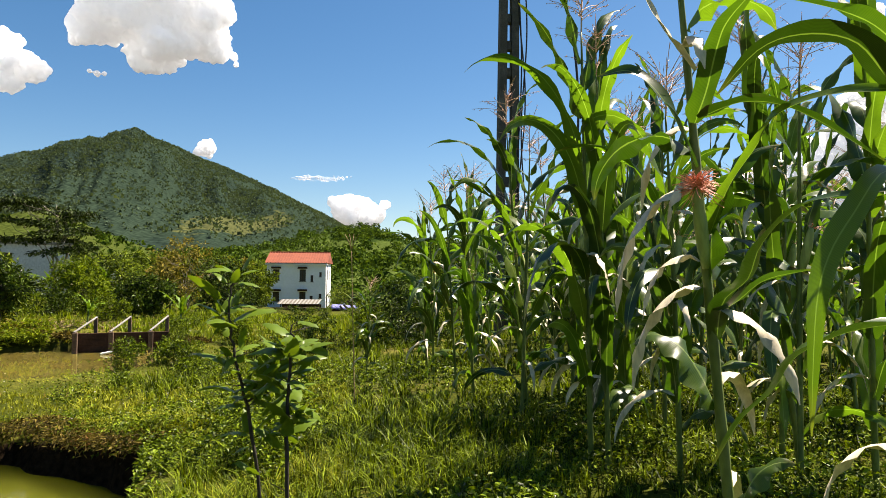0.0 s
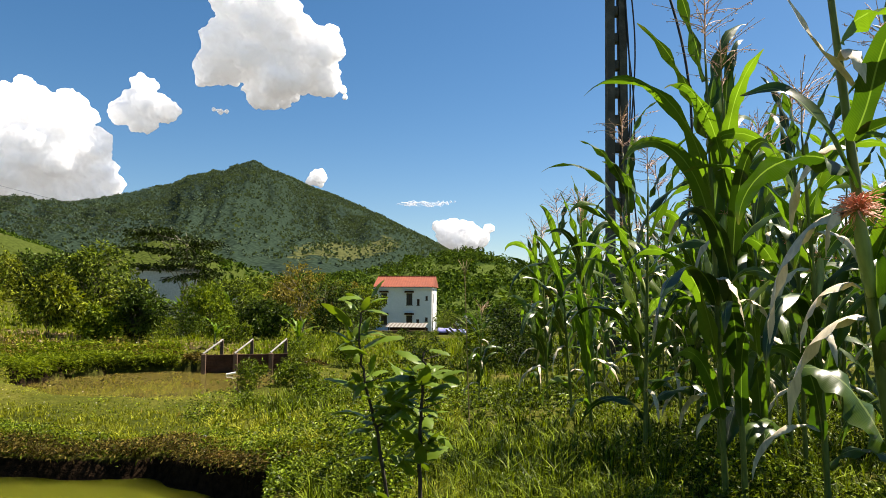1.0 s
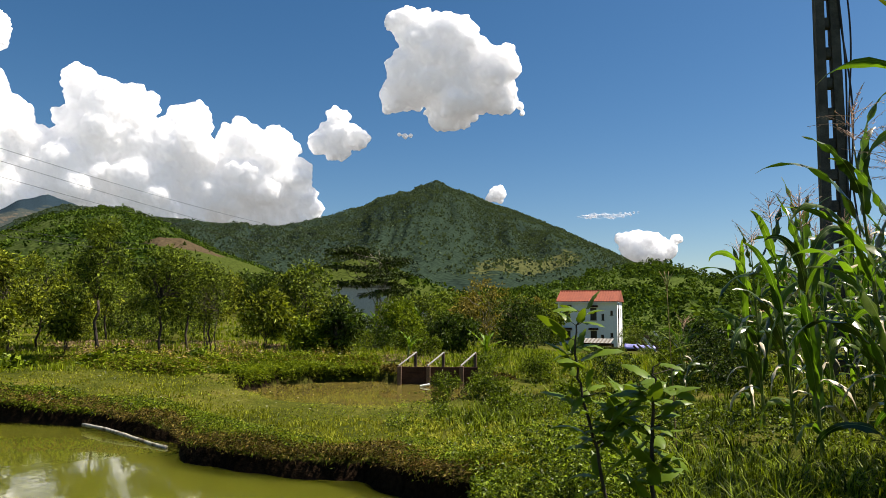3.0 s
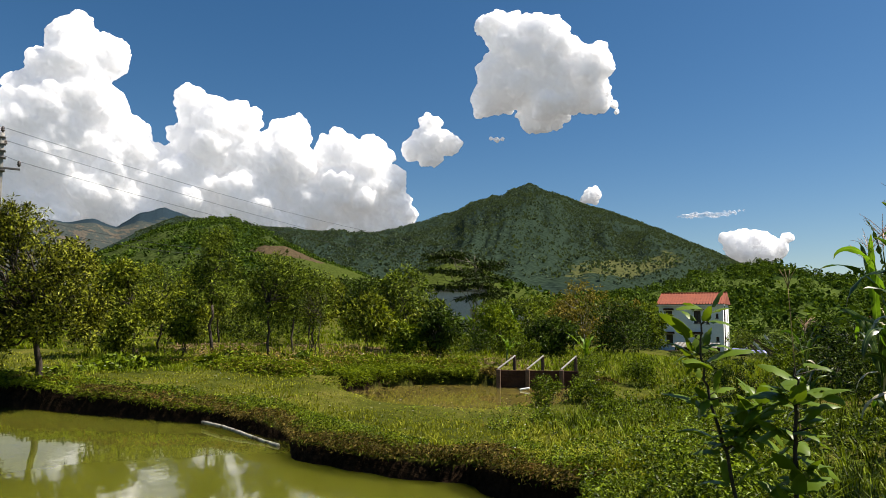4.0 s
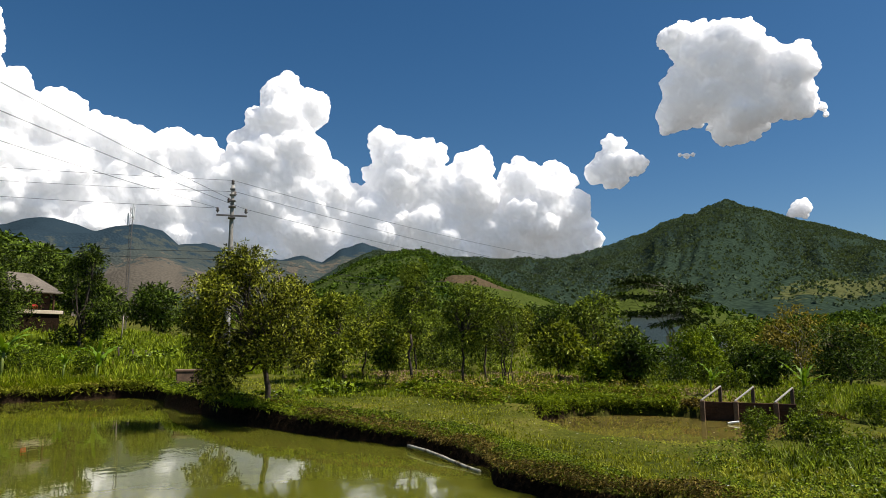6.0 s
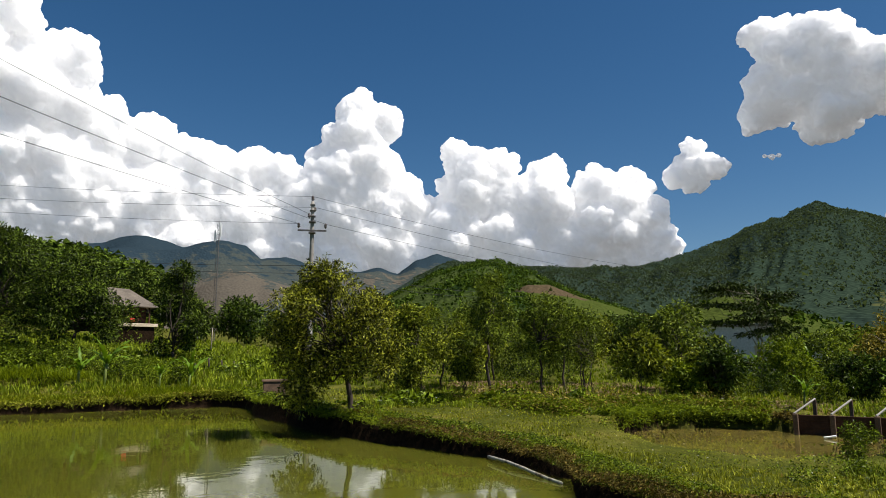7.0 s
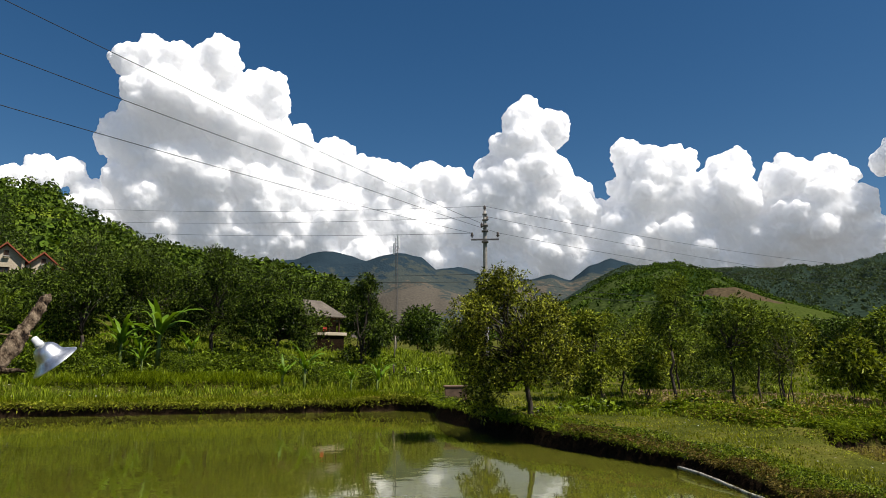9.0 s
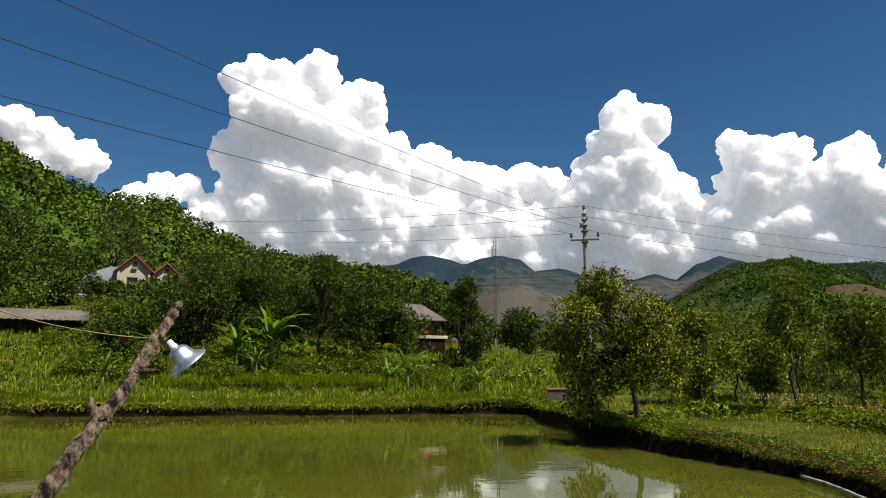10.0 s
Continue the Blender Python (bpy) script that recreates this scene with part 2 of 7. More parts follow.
WEED = leaf_material("broad_weeds", (0.009, 0.024, 0.002), (0.15, 0.205, 0.013), rough=0.35, glow=0.3, patch=1.5, spec=0.14)
LEAF_A = leaf_material("orchard_leaf", (0.012, 0.026, 0.004), (0.24, 0.275, 0.024), rough=0.45, glow=0.26, patch=0.8, spec=0.12)
DYKE_LEAF = leaf_material("fruit_tree_leaf", (0.005, 0.012, 0.002), (0.25, 0.265, 0.026), mid=0.15, rough=0.4, glow=0.24, patch=0.8, spec=0.14)
LEAF_B = leaf_material("dark_glossy_leaf", (0.005, 0.014, 0.003), (0.085, 0.13, 0.014), rough=0.4, glow=0.14, patch=0.7, spec=0.14)
LEAF_C = leaf_material("feathery_leaf", (0.012, 0.03, 0.005), (0.18, 0.23, 0.024), rough=0.5, glow=0.26, patch=0.6)
LEAF_D = leaf_material("bright_young_leaf", (0.035, 0.07, 0.005), (0.17, 0.22, 0.014), rough=0.5, glow=0.4, patch=0.7)
LEAF_E = leaf_material("brownish_leaf", (0.055, 0.055, 0.008), (0.26, 0.21, 0.04), (0.33, 0.2, 0.08), rough=0.6, glow=0.3, patch=0.5, dry_from=0.9)
BANANA = leaf_material("banana_leaf", (0.04, 0.1, 0.006), (0.14, 0.23, 0.016), rough=0.45, glow=0.45, patch=1.0, spec=0.3)
LONGAN = leaf_material("longan_leaf", (0.003, 0.009, 0.002), (0.085, 0.125, 0.012), rough=0.42, glow=0.1, patch=0.7, spec=0.14, mid=0.16)
SLOPE_LEAF = leaf_material("slope_tree_leaf", (0.012, 0.026, 0.005), (0.1, 0.14, 0.018), rough=0.5, glow=0.2, patch=0.15)
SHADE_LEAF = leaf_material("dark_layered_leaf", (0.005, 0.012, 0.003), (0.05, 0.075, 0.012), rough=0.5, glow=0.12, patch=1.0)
FOREST = leaf_material("hillside_foliage", (0.014, 0.034, 0.005), (0.075, 0.115, 0.016), rough=0.8, glow=0.3, patch=0.02, spec=0.02)
# crown greens greyed and blued so that the mountain looks hazy
FAR_FOREST = leaf_material("hazed_mountain_forest", (0.044, 0.064, 0.043), (0.056, 0.08, 0.052), rough=0.9, glow=0.45, patch=0.006, spec=0.0)
DRY_LEAF = surface("papery_dry_husk", [(0.3, (0.46, 0.39, 0.26)), (0.7, (0.72, 0.64, 0.46))], 9, 0.6, 60, 0.3, 0.004, stretch=(1, 1, 0.15))
FLOWER = surface("white_petals", [(0.3, (0.7, 0.7, 0.66)), (0.7, (0.82, 0.82, 0.78))], 5, 0.7, 20, 0.1, 0.002)


def water_material(name, a, b):
    m, n, l, p = material(name)
    big = noise_tex(n, l, 0.12, 3)
    r = ramp(n, [(0.3, a), (0.7, b)])
    l.new(big.outputs[0], r.inputs[0])
    l.new(r.outputs[0], p.inputs["Base Color"])
    p.inputs["Roughness"].default_value, p.inputs["IOR"].default_value = 0.02, 1.33
    p.subsurface_method = "BURLEY"                                    # silt spreads the light, so shadows on it are faint
    p.inputs["Subsurface Weight"].default_value, p.inputs["Subsurface Scale"].default_value = 1.0, 0.7
    p.inputs["Subsurface Radius"].default_value = (1.0, 1.0, 0.6)
    rip = noise_tex(n, l, 2.2, 4, 0.55, stretch=(1.0, 0.55, 1))
    bump(n, l, p, rip.outputs[0], 0.045, 0.05)
    return m


WATER = water_material("murky_pond_water", (0.06, 0.067, 0.006), (0.082, 0.084, 0.01))
# the tall bank's dark reflection is put into this water's colour
DITCH = water_material("shaded_ditch_water", (0.014, 0.017, 0.004), (0.024, 0.026, 0.006))
MUDDY = water_material("muddy_pond_water", (0.105, 0.085, 0.017), (0.135, 0.108, 0.026))


def hill_material(name, forest, grass, earth, scale, cut=(0.42, 0.55, 0.70), rough=0.95, patch=None, tilled=None, grain=0.8, mottle=0.3):
    """A slope: dark wood, grass clearings and a few bare fields, with tree-sized grain."""
    m, n, l, p = material(name)
    big = noise_tex(n, l, scale * 5, 6, 0.65)
    r = ramp(n, [(cut[0], forest), (cut[1], grass), (cut[2], grass), (cut[2] + 0.03, earth)])
    land, both = n.new("ShaderNodeAttribute"), n.new("ShaderNodeMath")
    land.attribute_name, both.operation = "cover", "MULTIPLY_ADD"
    l.new(big.outputs[0], both.inputs[0])
    both.inputs[1].default_value = mottle
    less = n.new("ShaderNodeMath")
    less.operation, less.inputs[1].default_value = "SUBTRACT", mottle / 2
    l.new(land.outputs["Fac"], less.inputs[0])
    l.new(less.outputs[0], both.inputs[2])
    if tilled:                                                      # farmed up to a height, wooded above it
        gp, sz, fall, sm = n.new("ShaderNodeNewGeometry"), n.new("ShaderNodeSeparateXYZ"), n.new("ShaderNodeMapRange"), n.new("ShaderNodeMath")
        l.new(gp.outputs["Position"], sz.inputs[0])
        l.new(sz.outputs["Z"], fall.inputs[0])
        fall.inputs[1].default_value, fall.inputs[2].default_value = tilled
        fall.inputs[3].default_value, fall.inputs[4].default_value = 0.2, -0.14
        l.new(both.outputs[0], sm.inputs[0])
        l.new(fall.outputs[0], sm.inputs[1])
        l.new(sm.outputs[0], r.inputs[0])
    else:
        l.new(both.outputs[0], r.inputs[0])
    ground = r.outputs[0]
    if patch:                                                       # one field of its own colour
        tp, dn, ad, sc = n.new("ShaderNodeTexCoord"), n.new("ShaderNodeVectorMath"), n.new("ShaderNodeMath"), ramp(n, [(0.48, (1, 1, 1)), (0.52, (0, 0, 0))])
        dn.operation, ad.operation = "DISTANCE", "MULTIPLY_ADD"
        dn.inputs[1].default_value = patch[0]
        squash = n.new("ShaderNodeVectorMath")
        squash.operation = "MULTIPLY"
        squash.inputs[1].default_value = patch[3] if len(patch) > 3 else (1, 1, 1)
        l.new(tp.outputs["Object"], squash.inputs[0])
        l.new(squash.outputs[0], dn.inputs[0])
        l.new(dn.outputs["Value"], ad.inputs[0])
        ad.inputs[1].default_value = 0.4 / patch[1]
        wob = noise_tex(n, l, 1.6 / patch[1], 3)
        sb = n.new("ShaderNodeMath")
        sb.operation = "MULTIPLY_ADD"
        l.new(wob.outputs[0], sb.inputs[0])
        sb.inputs[1].default_value, sb.inputs[2].default_value = 0.5, -0.15
        l.new(sb.outputs[0], ad.inputs[2])
        l.new(ad.outputs[0], sc.inputs[0])
        ground = mixed(n, l, sc.outputs[0], ground, patch[2])
    v = n.new("ShaderNodeTexVoronoi")
    tc = n.new("ShaderNodeTexCoord")
    l.new(tc.outputs["Object"], v.inputs["Vector"])
    v.inputs["Scale"].default_value = scale * 22
    r2 = ramp(n, [(0.0, (1.2, 1.2, 1.12)), (0.8, (0.6, 0.64, 0.64))])
    l.new(v.outputs["Distance"], r2.inputs[0])
    l.new(mixed(n, l, grain, ground, mixed(n, l, 1.0, ground, r2.outputs[0], "MULTIPLY")), p.inputs["Base Color"])
    p.inputs["Roughness"].default_value, p.inputs["Specular IOR Level"].default_value = rough, 0.0
    bump(n, l, p, v.outputs["Distance"], 0.75 * grain, -1.5 / scale * 0.02)
    return m


def cloud_material():
    """Droplets scatter sunlight deep inside, so the shade side is bright too; some glow is added."""
    m, n, l, p = material("cumulus")
    p.inputs["Base Color"].default_value = (0.83, 0.83, 0.832, 1)
    p.inputs["Roughness"].default_value, p.inputs["Specular IOR Level"].default_value = 1.0, 0.0
    p.inputs["Subsurface Weight"].default_value = 1.0
    p.inputs["Subsurface Radius"].default_value = (1, 1, 1)
    p.inputs["Subsurface Scale"].default_value = 210.0
    p.inputs["Emission Color"].default_value = (1, 1, 1, 1)          # added glow in place of skylight scattered within, too deep for the bounces
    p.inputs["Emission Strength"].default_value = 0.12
    t = noise_tex(n, l, 0.016, 8, 0.62)
    bump(n, l, p, t.outputs[0], 0.5, 40)
    return m


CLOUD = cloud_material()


def wisp_material():
    """Thin cloud that lets the sky through, more at its torn places."""
    m, n, l, p = material("thin_cloud")
    p.inputs["Base Color"].default_value = (0.9, 0.9, 0.92, 1)
    p.inputs["Roughness"].default_value, p.inputs["Specular IOR Level"].default_value = 1.0, 0.0
    # a faint glow is added to brighten the thin cloud
    p.inputs["Emission Color"].default_value, p.inputs["Emission Strength"].default_value = (1, 1, 1, 1), 0.1
    t = noise_tex(n, l, 0.012, 6, 0.65, stretch=(1, 1, 2.0))
    r = ramp(n, [(0.4, (0.96, 0.96, 0.96)), (0.72, (0.45, 0.45, 0.45))])
    l.new(t.outputs[0], r.inputs[0])
    tr, mx = n.new("ShaderNodeBsdfTransparent"), n.new("ShaderNodeMixShader")
    l.new(r.outputs[0], mx.inputs[0])
    l.new(p.outputs[0], mx.inputs[1])
    l.new(tr.outputs[0], mx.inputs[2])
    l.new(mx.outputs[0], n["Material Output"].inputs["Surface"])
    return m


WISP = wisp_material()

# ---- mesh tools ----


def mesh_object(name, verts, faces, mat, parent=None, smooth=False, label="", uv=None):
    """faces: an array of triangles or of quads, or a list of such arrays."""
    me = bpy.data.meshes.new(name)
    groups = faces if isinstance(faces, list) else [faces]
    groups = [np.asarray(g, np.int32) for g in groups if len(g)]
    verts = np.asarray(verts, np.float32)
    me.vertices.add(len(verts))
    me.vertices.foreach_set("co", verts.ravel())
    me.loops.add(sum(g.size for g in groups))
    me.loops.foreach_set("vertex_index", np.concatenate([g.ravel() for g in groups]))
    sizes = np.concatenate([np.full(len(g), g.shape[1], np.int32) for g in groups])
    me.polygons.add(len(sizes))
    me.polygons.foreach_set("loop_start", np.concatenate([[0], np.cumsum(sizes)[:-1]]).astype(np.int32))
    me.polygons.foreach_set("use_smooth", np.full(len(sizes), smooth))
    me.update(calc_edges=True)
    if uv is not None:                                               # across and along the blade, by vertex
        lay = me.uv_layers.new(name="blade")
        lay.data.foreach_set("uv", np.asarray(uv, np.float32)[np.concatenate([g.ravel() for g in groups])].ravel())
    me.validate()
    me.materials.append(mat)
    ob = new(name, me)
    if parent:
        ob.parent = parent
    if label:
        ob["label"] = label
    return ob


def part(name, bm, mat, parent, label="", smooth=False):
    me = bpy.data.meshes.new(name)
    bm.to_mesh(me)
    bm.free()
    me.materials.append(mat)
    if smooth:
        me.polygons.foreach_set("use_smooth", np.full(len(me.polygons), True))
    ob = new(name, me)
    ob.parent = parent
    if label:
        ob["label"] = label
    return ob


def thing(name, m, label, category, group="", kind=""):
    ob = new(name)
    ob.empty_display_size = 0.1
    ob.matrix_basis = m
    return tagged(ob, label, category, group, kind)


def box(bm, cx, cy, cz, sx, sy, sz, m=None, bevel=0.0):
    """A box of full sizes sx, sy, sz round its centre, edges rounded by bevel."""
    g = bmesh.ops.create_cube(bm, size=1.0, matrix=(m or Matrix()) @ Matrix.Translation((cx, cy, cz)) @ Matrix.Diagonal((sx, sy, sz, 1)))
    if bevel:
        es = list({e for v in g["verts"] for e in v.link_edges})
        bmesh.ops.bevel(bm, geom=es, offset=bevel, segments=1, affect="EDGES", profile=0.7)
    return bm


def tube(points, radii, sides=6):
    """Rings along a line: vertices and quads of a tapered tube, with a closed tip."""
    pts, radii = np.asarray(points, float), np.asarray(radii, float)
    d = np.gradient(pts, axis=0)
    d /= np.linalg.norm(d, axis=1, keepdims=True) + 1e-9
    ref = np.where(np.abs(d[:, 2:3]) > 0.9, [[1.0, 0, 0]], [[0, 0, 1.0]])
    a = np.cross(d, ref)
    a /= np.linalg.norm(a, axis=1, keepdims=True) + 1e-9
    b = np.cross(d, a)
    th = np.arange(sides) / sides * 2 * np.pi
    v = pts[:, None] + radii[:, None, None] * (np.cos(th)[None, :, None] * a[:, None] + np.sin(th)[None, :, None] * b[:, None])
    n, k = len(pts), np.arange(sides)
    q = [np.stack([i * sides + k, i * sides + (k + 1) % sides, (i + 1) * sides + (k + 1) % sides, (i + 1) * sides + k], 1) for i in range(n - 1)]
    v = np.concatenate([v.reshape(-1, 3), pts[-1:], pts[:1]])
    tip = n * sides
    t = np.concatenate([np.stack([(n - 1) * sides + k, (n - 1) * sides + (k + 1) % sides, np.full(sides, tip)], 1),
                        np.stack([(k + 1) % sides, k, np.full(sides, tip + 1)], 1)])
    return v, np.concatenate(q), t


class Soup:
    """Gathers many small pieces into one mesh."""

    def __init__(self):
        self.v, self.t, self.q, self.n = [], [], [], 0

    def add(self, v, tris=None, quads=None):
        self.v.append(np.asarray(v, float))
        if tris is not None and len(tris):
            self.t.append(np.asarray(tris) + self.n)
        if quads is not None and len(quads):
            self.q.append(np.asarray(quads) + self.n)
        self.n += len(v)

    def tube(self, points, radii, sides=6):
        v, q, t = tube(points, radii, sides)
        self.add(v, t, q)

    def make(self, name, mat, parent=None, smooth=False, label=""):
        return mesh_object(name, np.concatenate(self.v), [np.concatenate(g) for g in (self.t, self.q) if g], mat, parent, smooth, label)


def unit(v):
    return v / (np.linalg.norm(v, axis=-1, keepdims=True) + 1e-9)


def leaves(base, along, normal, length, width, fold=0.25, sag=0.15):
    """Leaf blades folded along the midrib: six corners and four triangles each."""
    along, normal = unit(along), unit(normal)
    side = unit(np.cross(along, normal))
    up = np.cross(side, along)
    L, W = np.asarray(length)[:, None], np.asarray(width)[:, None]
    mid = base + along * L * 0.5 - up * L * 0.02
    tip = base + along * L - up * L * sag
    l = base + along * L * 0.45 + side * W * 0.5 + up * W * fold
    r = base + along * L * 0.45 - side * W * 0.5 + up * W * fold
    v = np.stack([base, l, mid, r, tip], 1).reshape(-1, 3)
    k = np.arange(len(base))[:, None] * 5
    f = np.stack([k + [0, 2, 1], k + [0, 3, 2], k + [1, 2, 4], k + [2, 3, 4]], 1).reshape(-1, 3)
    return v, f


def sprigs(base, along, normal, length, width, sag=0.15):
    """Plainer leaves for plants farther off: two triangles folded along the midrib."""
    along, normal = unit(along), unit(normal)
    side = unit(np.cross(along, normal))
    up = np.cross(side, along)
    L, W = np.asarray(length)[:, None], np.asarray(width)[:, None]
    mid = base + along * L * 0.45 + up * W * 0.2
    v = np.stack([base, mid + side * W * 0.5, base + along * L - up * L * sag, mid - side * W * 0.5], 1).reshape(-1, 3)
    k = np.arange(len(base))[:, None] * 4
    return v, np.stack([k + [0, 2, 1], k + [0, 3, 2]], 1).reshape(-1, 3)


def blades(base, lean, height, width, bend, rng, plain=False):
    """Grass blades: a bent strip of one quad and a tip; plain ones, for far off, are one leaning sliver."""
    n = len(base)
    side = unit(np.cross(np.stack([lean[:, 0], lean[:, 1], np.full(n, 0.01)], 1), [0, 0, 1.0])) if n else base
    h, w, bend = height[:, None], width[:, None], np.broadcast_to(bend, n)[:, None]
    lean3 = np.concatenate([lean, np.zeros((n, 1))], 1)
    mid = base + np.array([0, 0, 1.0]) * h * 0.55 + lean3 * h * 0.25 * bend
    tip = base + np.array([0, 0, 1.0]) * h * (1 - 0.25 * bend) + lean3 * h * 0.8 * bend
    if plain:
        v = np.stack([base - side * w * 0.5, base + side * w * 0.5, tip], 1).reshape(-1, 3)
        return v, np.arange(n)[:, None] * 3 + [0, 1, 2], np.zeros((0, 4), int)
    v = np.stack([base - side * w * 0.5, base + side * w * 0.5, mid + side * w * 0.42, mid - side * w * 0.42, tip], 1).reshape(-1, 3)
    k = np.arange(n)[:, None] * 5
    return v, (k + [3, 2, 4]), (k + [0, 1, 2, 3])


def fbm(x, y, scale, octaves=4, seed=0.0):
    """Cheap layered value noise over arrays, about -1 to 1."""
    out, amp, tot = np.zeros(np.shape(x)), 1.0, 0.0
    for o in range(octaves):
        u, w = np.asarray(x) * scale + 17.3 * o + seed * 7.1, np.asarray(y) * scale - 9.7 * o + seed * 3.3
        iu, iw = np.floor(u), np.floor(w)
        fu, fw = u - iu, w - iw
        fu, fw = fu * fu * (3 - 2 * fu), fw * fw * (3 - 2 * fw)

        def h(a, b):
            s = np.sin(a * 127.1 + b * 311.7 + 74.7 * o + seed) * 43758.5453
            return (s - np.floor(s)) * 2 - 1
        out += amp * ((h(iu, iw) * (1 - fu) + h(iu + 1, iw) * fu) * (1 - fw) + (h(iu, iw + 1) * (1 - fu) + h(iu + 1, iw + 1) * fu) * fw)
        tot += amp
        amp *= 0.5
        scale *= 2.03
    return out / tot


def polar(az, r):
    """A place by its bearing in degrees to the left of +y and its distance."""
    a = np.radians(az)
    return -np.sin(a) * r, np.cos(a) * r

# ---- land ----
WATER_Z, POND2_Z = -0.65, -0.6
POND1 = [(-2.5, 5.5), (-3.4, 6.05), (-4.1, 6.3), (-5.6, 6.1), (-6.5, 6.3), (-7.5, 7.1), (-9.6, 7.55), (-12.9, 7.1), (-15.2, 6.8), (-18.8, 7.2), (-21, 7.3),
         (-22.8, 8.0), (-24.5, 8.2), (-25.4, 7.4), (-26, 3), (-26.8, -1.7), (-27.1, -4.9), (-27.9, -10.8), (-28.5, -20), (-12, -22), (-4, -10), (-2.6, -3), (-2.1, 1), (-1.9, 4)]
POND2 = [(-5.6, 11.9), (-6.3, 11.05), (-7.3, 10.75), (-8.3, 10.65), (-9.6, 10.95), (-10.6, 12.0), (-10.8, 13.4), (-10.15, 14.6), (-9.0, 15.4), (-8.2, 15.2), (-6.6, 15.8), (-5.6, 15.2)]
TERRACE = [(-18, 11.3), (-15.3, 11.4), (-12.8, 11.25), (-11.5, 11.2), (-11.4, 11.8), (-11.4, 13.2), (-10.6, 15.0), (-9.2, 16.0), (-8.0, 16.9), (-7, 21), (-12, 24), (-25, 20), (-23, 13)]
CHANNEL, CHANNEL_Z = [(-29.7, 3.0), (-30.6, 3.3), (-31.6, 2.6), (-32.0, -1.0), (-31.9, -5.2), (-31.0, -5.6), (-29.9, -4.9), (-29.6, -1.0)], 0.0
HEIGHT_R = [0, 4, 8, 11, 13, 16, 20, 25, 30, 40, 60, 110, 200, 400, 6000]
HEIGHT_AZ = {
    -180: [0] * 15, -60: [0] * 15,
    0: [0, 0, -.1, -.2, -.25, -.3, -.4, -.5, -.6, -1.2, -2.2, -4.2, -3, 0, 0], 12: [0, -.05, -.2, -.35, -.4, -.45, -.5, -.6, -.8, -1.4, -2.5, -4.4, -2, 0, 0],
    25: [0, -.15, -.48, -.56, -.52, -.4, -.4, -.4, -.45, -.6, -1, -1.5, 0, 3, 3], 40: [0, -.25, -.52, -.56, -.5, -.22, -.15, -.1, 0, .1, .5, 2, 5, 9, 9],
}
HEIGHT_AZ.update({
    55: [0, -.25, -.5, -.5, -.45, -.25, -.15, -.1, 0, .2, .8, 3, 8, 12, 12], 65: [0, -.25, -.5, -.5, -.45, -.28, -.25, -.15, .1, .5, 1.4, 3, 8, 12, 12],
    75: [0, -.25, -.5, -.5, -.4, -.25, -.25, -.42, .15, 1.2, 2.6, 4, 8, 12, 12], 85: [0, -.2, -.25, -.25, -.25, -.25, -.3, -.46, .1, 1.6, 3, 6, 12, 20, 20],
    95: [0, -.2, -.25, -.25, -.25, -.25, -.3, -.46, .0, 1.7, 4, 9, 20, 30, 30], 105: [0, -.2, -.25, -.25, -.25, -.25, -.3, -.46, -.1, 2.0, 6, 14, 25, 30, 30],
    120: [0, -.2, -.25, -.25, -.25, -.25, -.3, -.46, -.1, 1.5, 5, 12, 25, 30, 30], 180: [0] * 15})


def shore_distance(x, y, poly):
    """Distance to the shoreline, negative over the water."""
    x, y = np.asarray(x, float), np.asarray(y, float)
    best, inside = np.full(x.shape, 1e9), np.zeros(x.shape, bool)
    for (ax, ay), (bx, by) in zip(poly, poly[1:] + poly[:1]):
        dx, dy = bx - ax, by - ay
        t = np.clip(((x - ax) * dx + (y - ay) * dy) / (dx * dx + dy * dy), 0, 1)
        best = np.minimum(best, np.hypot(x - ax - t * dx, y - ay - t * dy))
        cross = (ay > y) != (by > y)
        inside ^= cross & (x < (bx - ax) * (y - ay) / ((by - ay) or 1e-9) + ax)
    return np.where(inside, -best, best)


def smooth01(t):
    t = np.clip(t, 0, 1)
    return t * t * (3 - 2 * t)


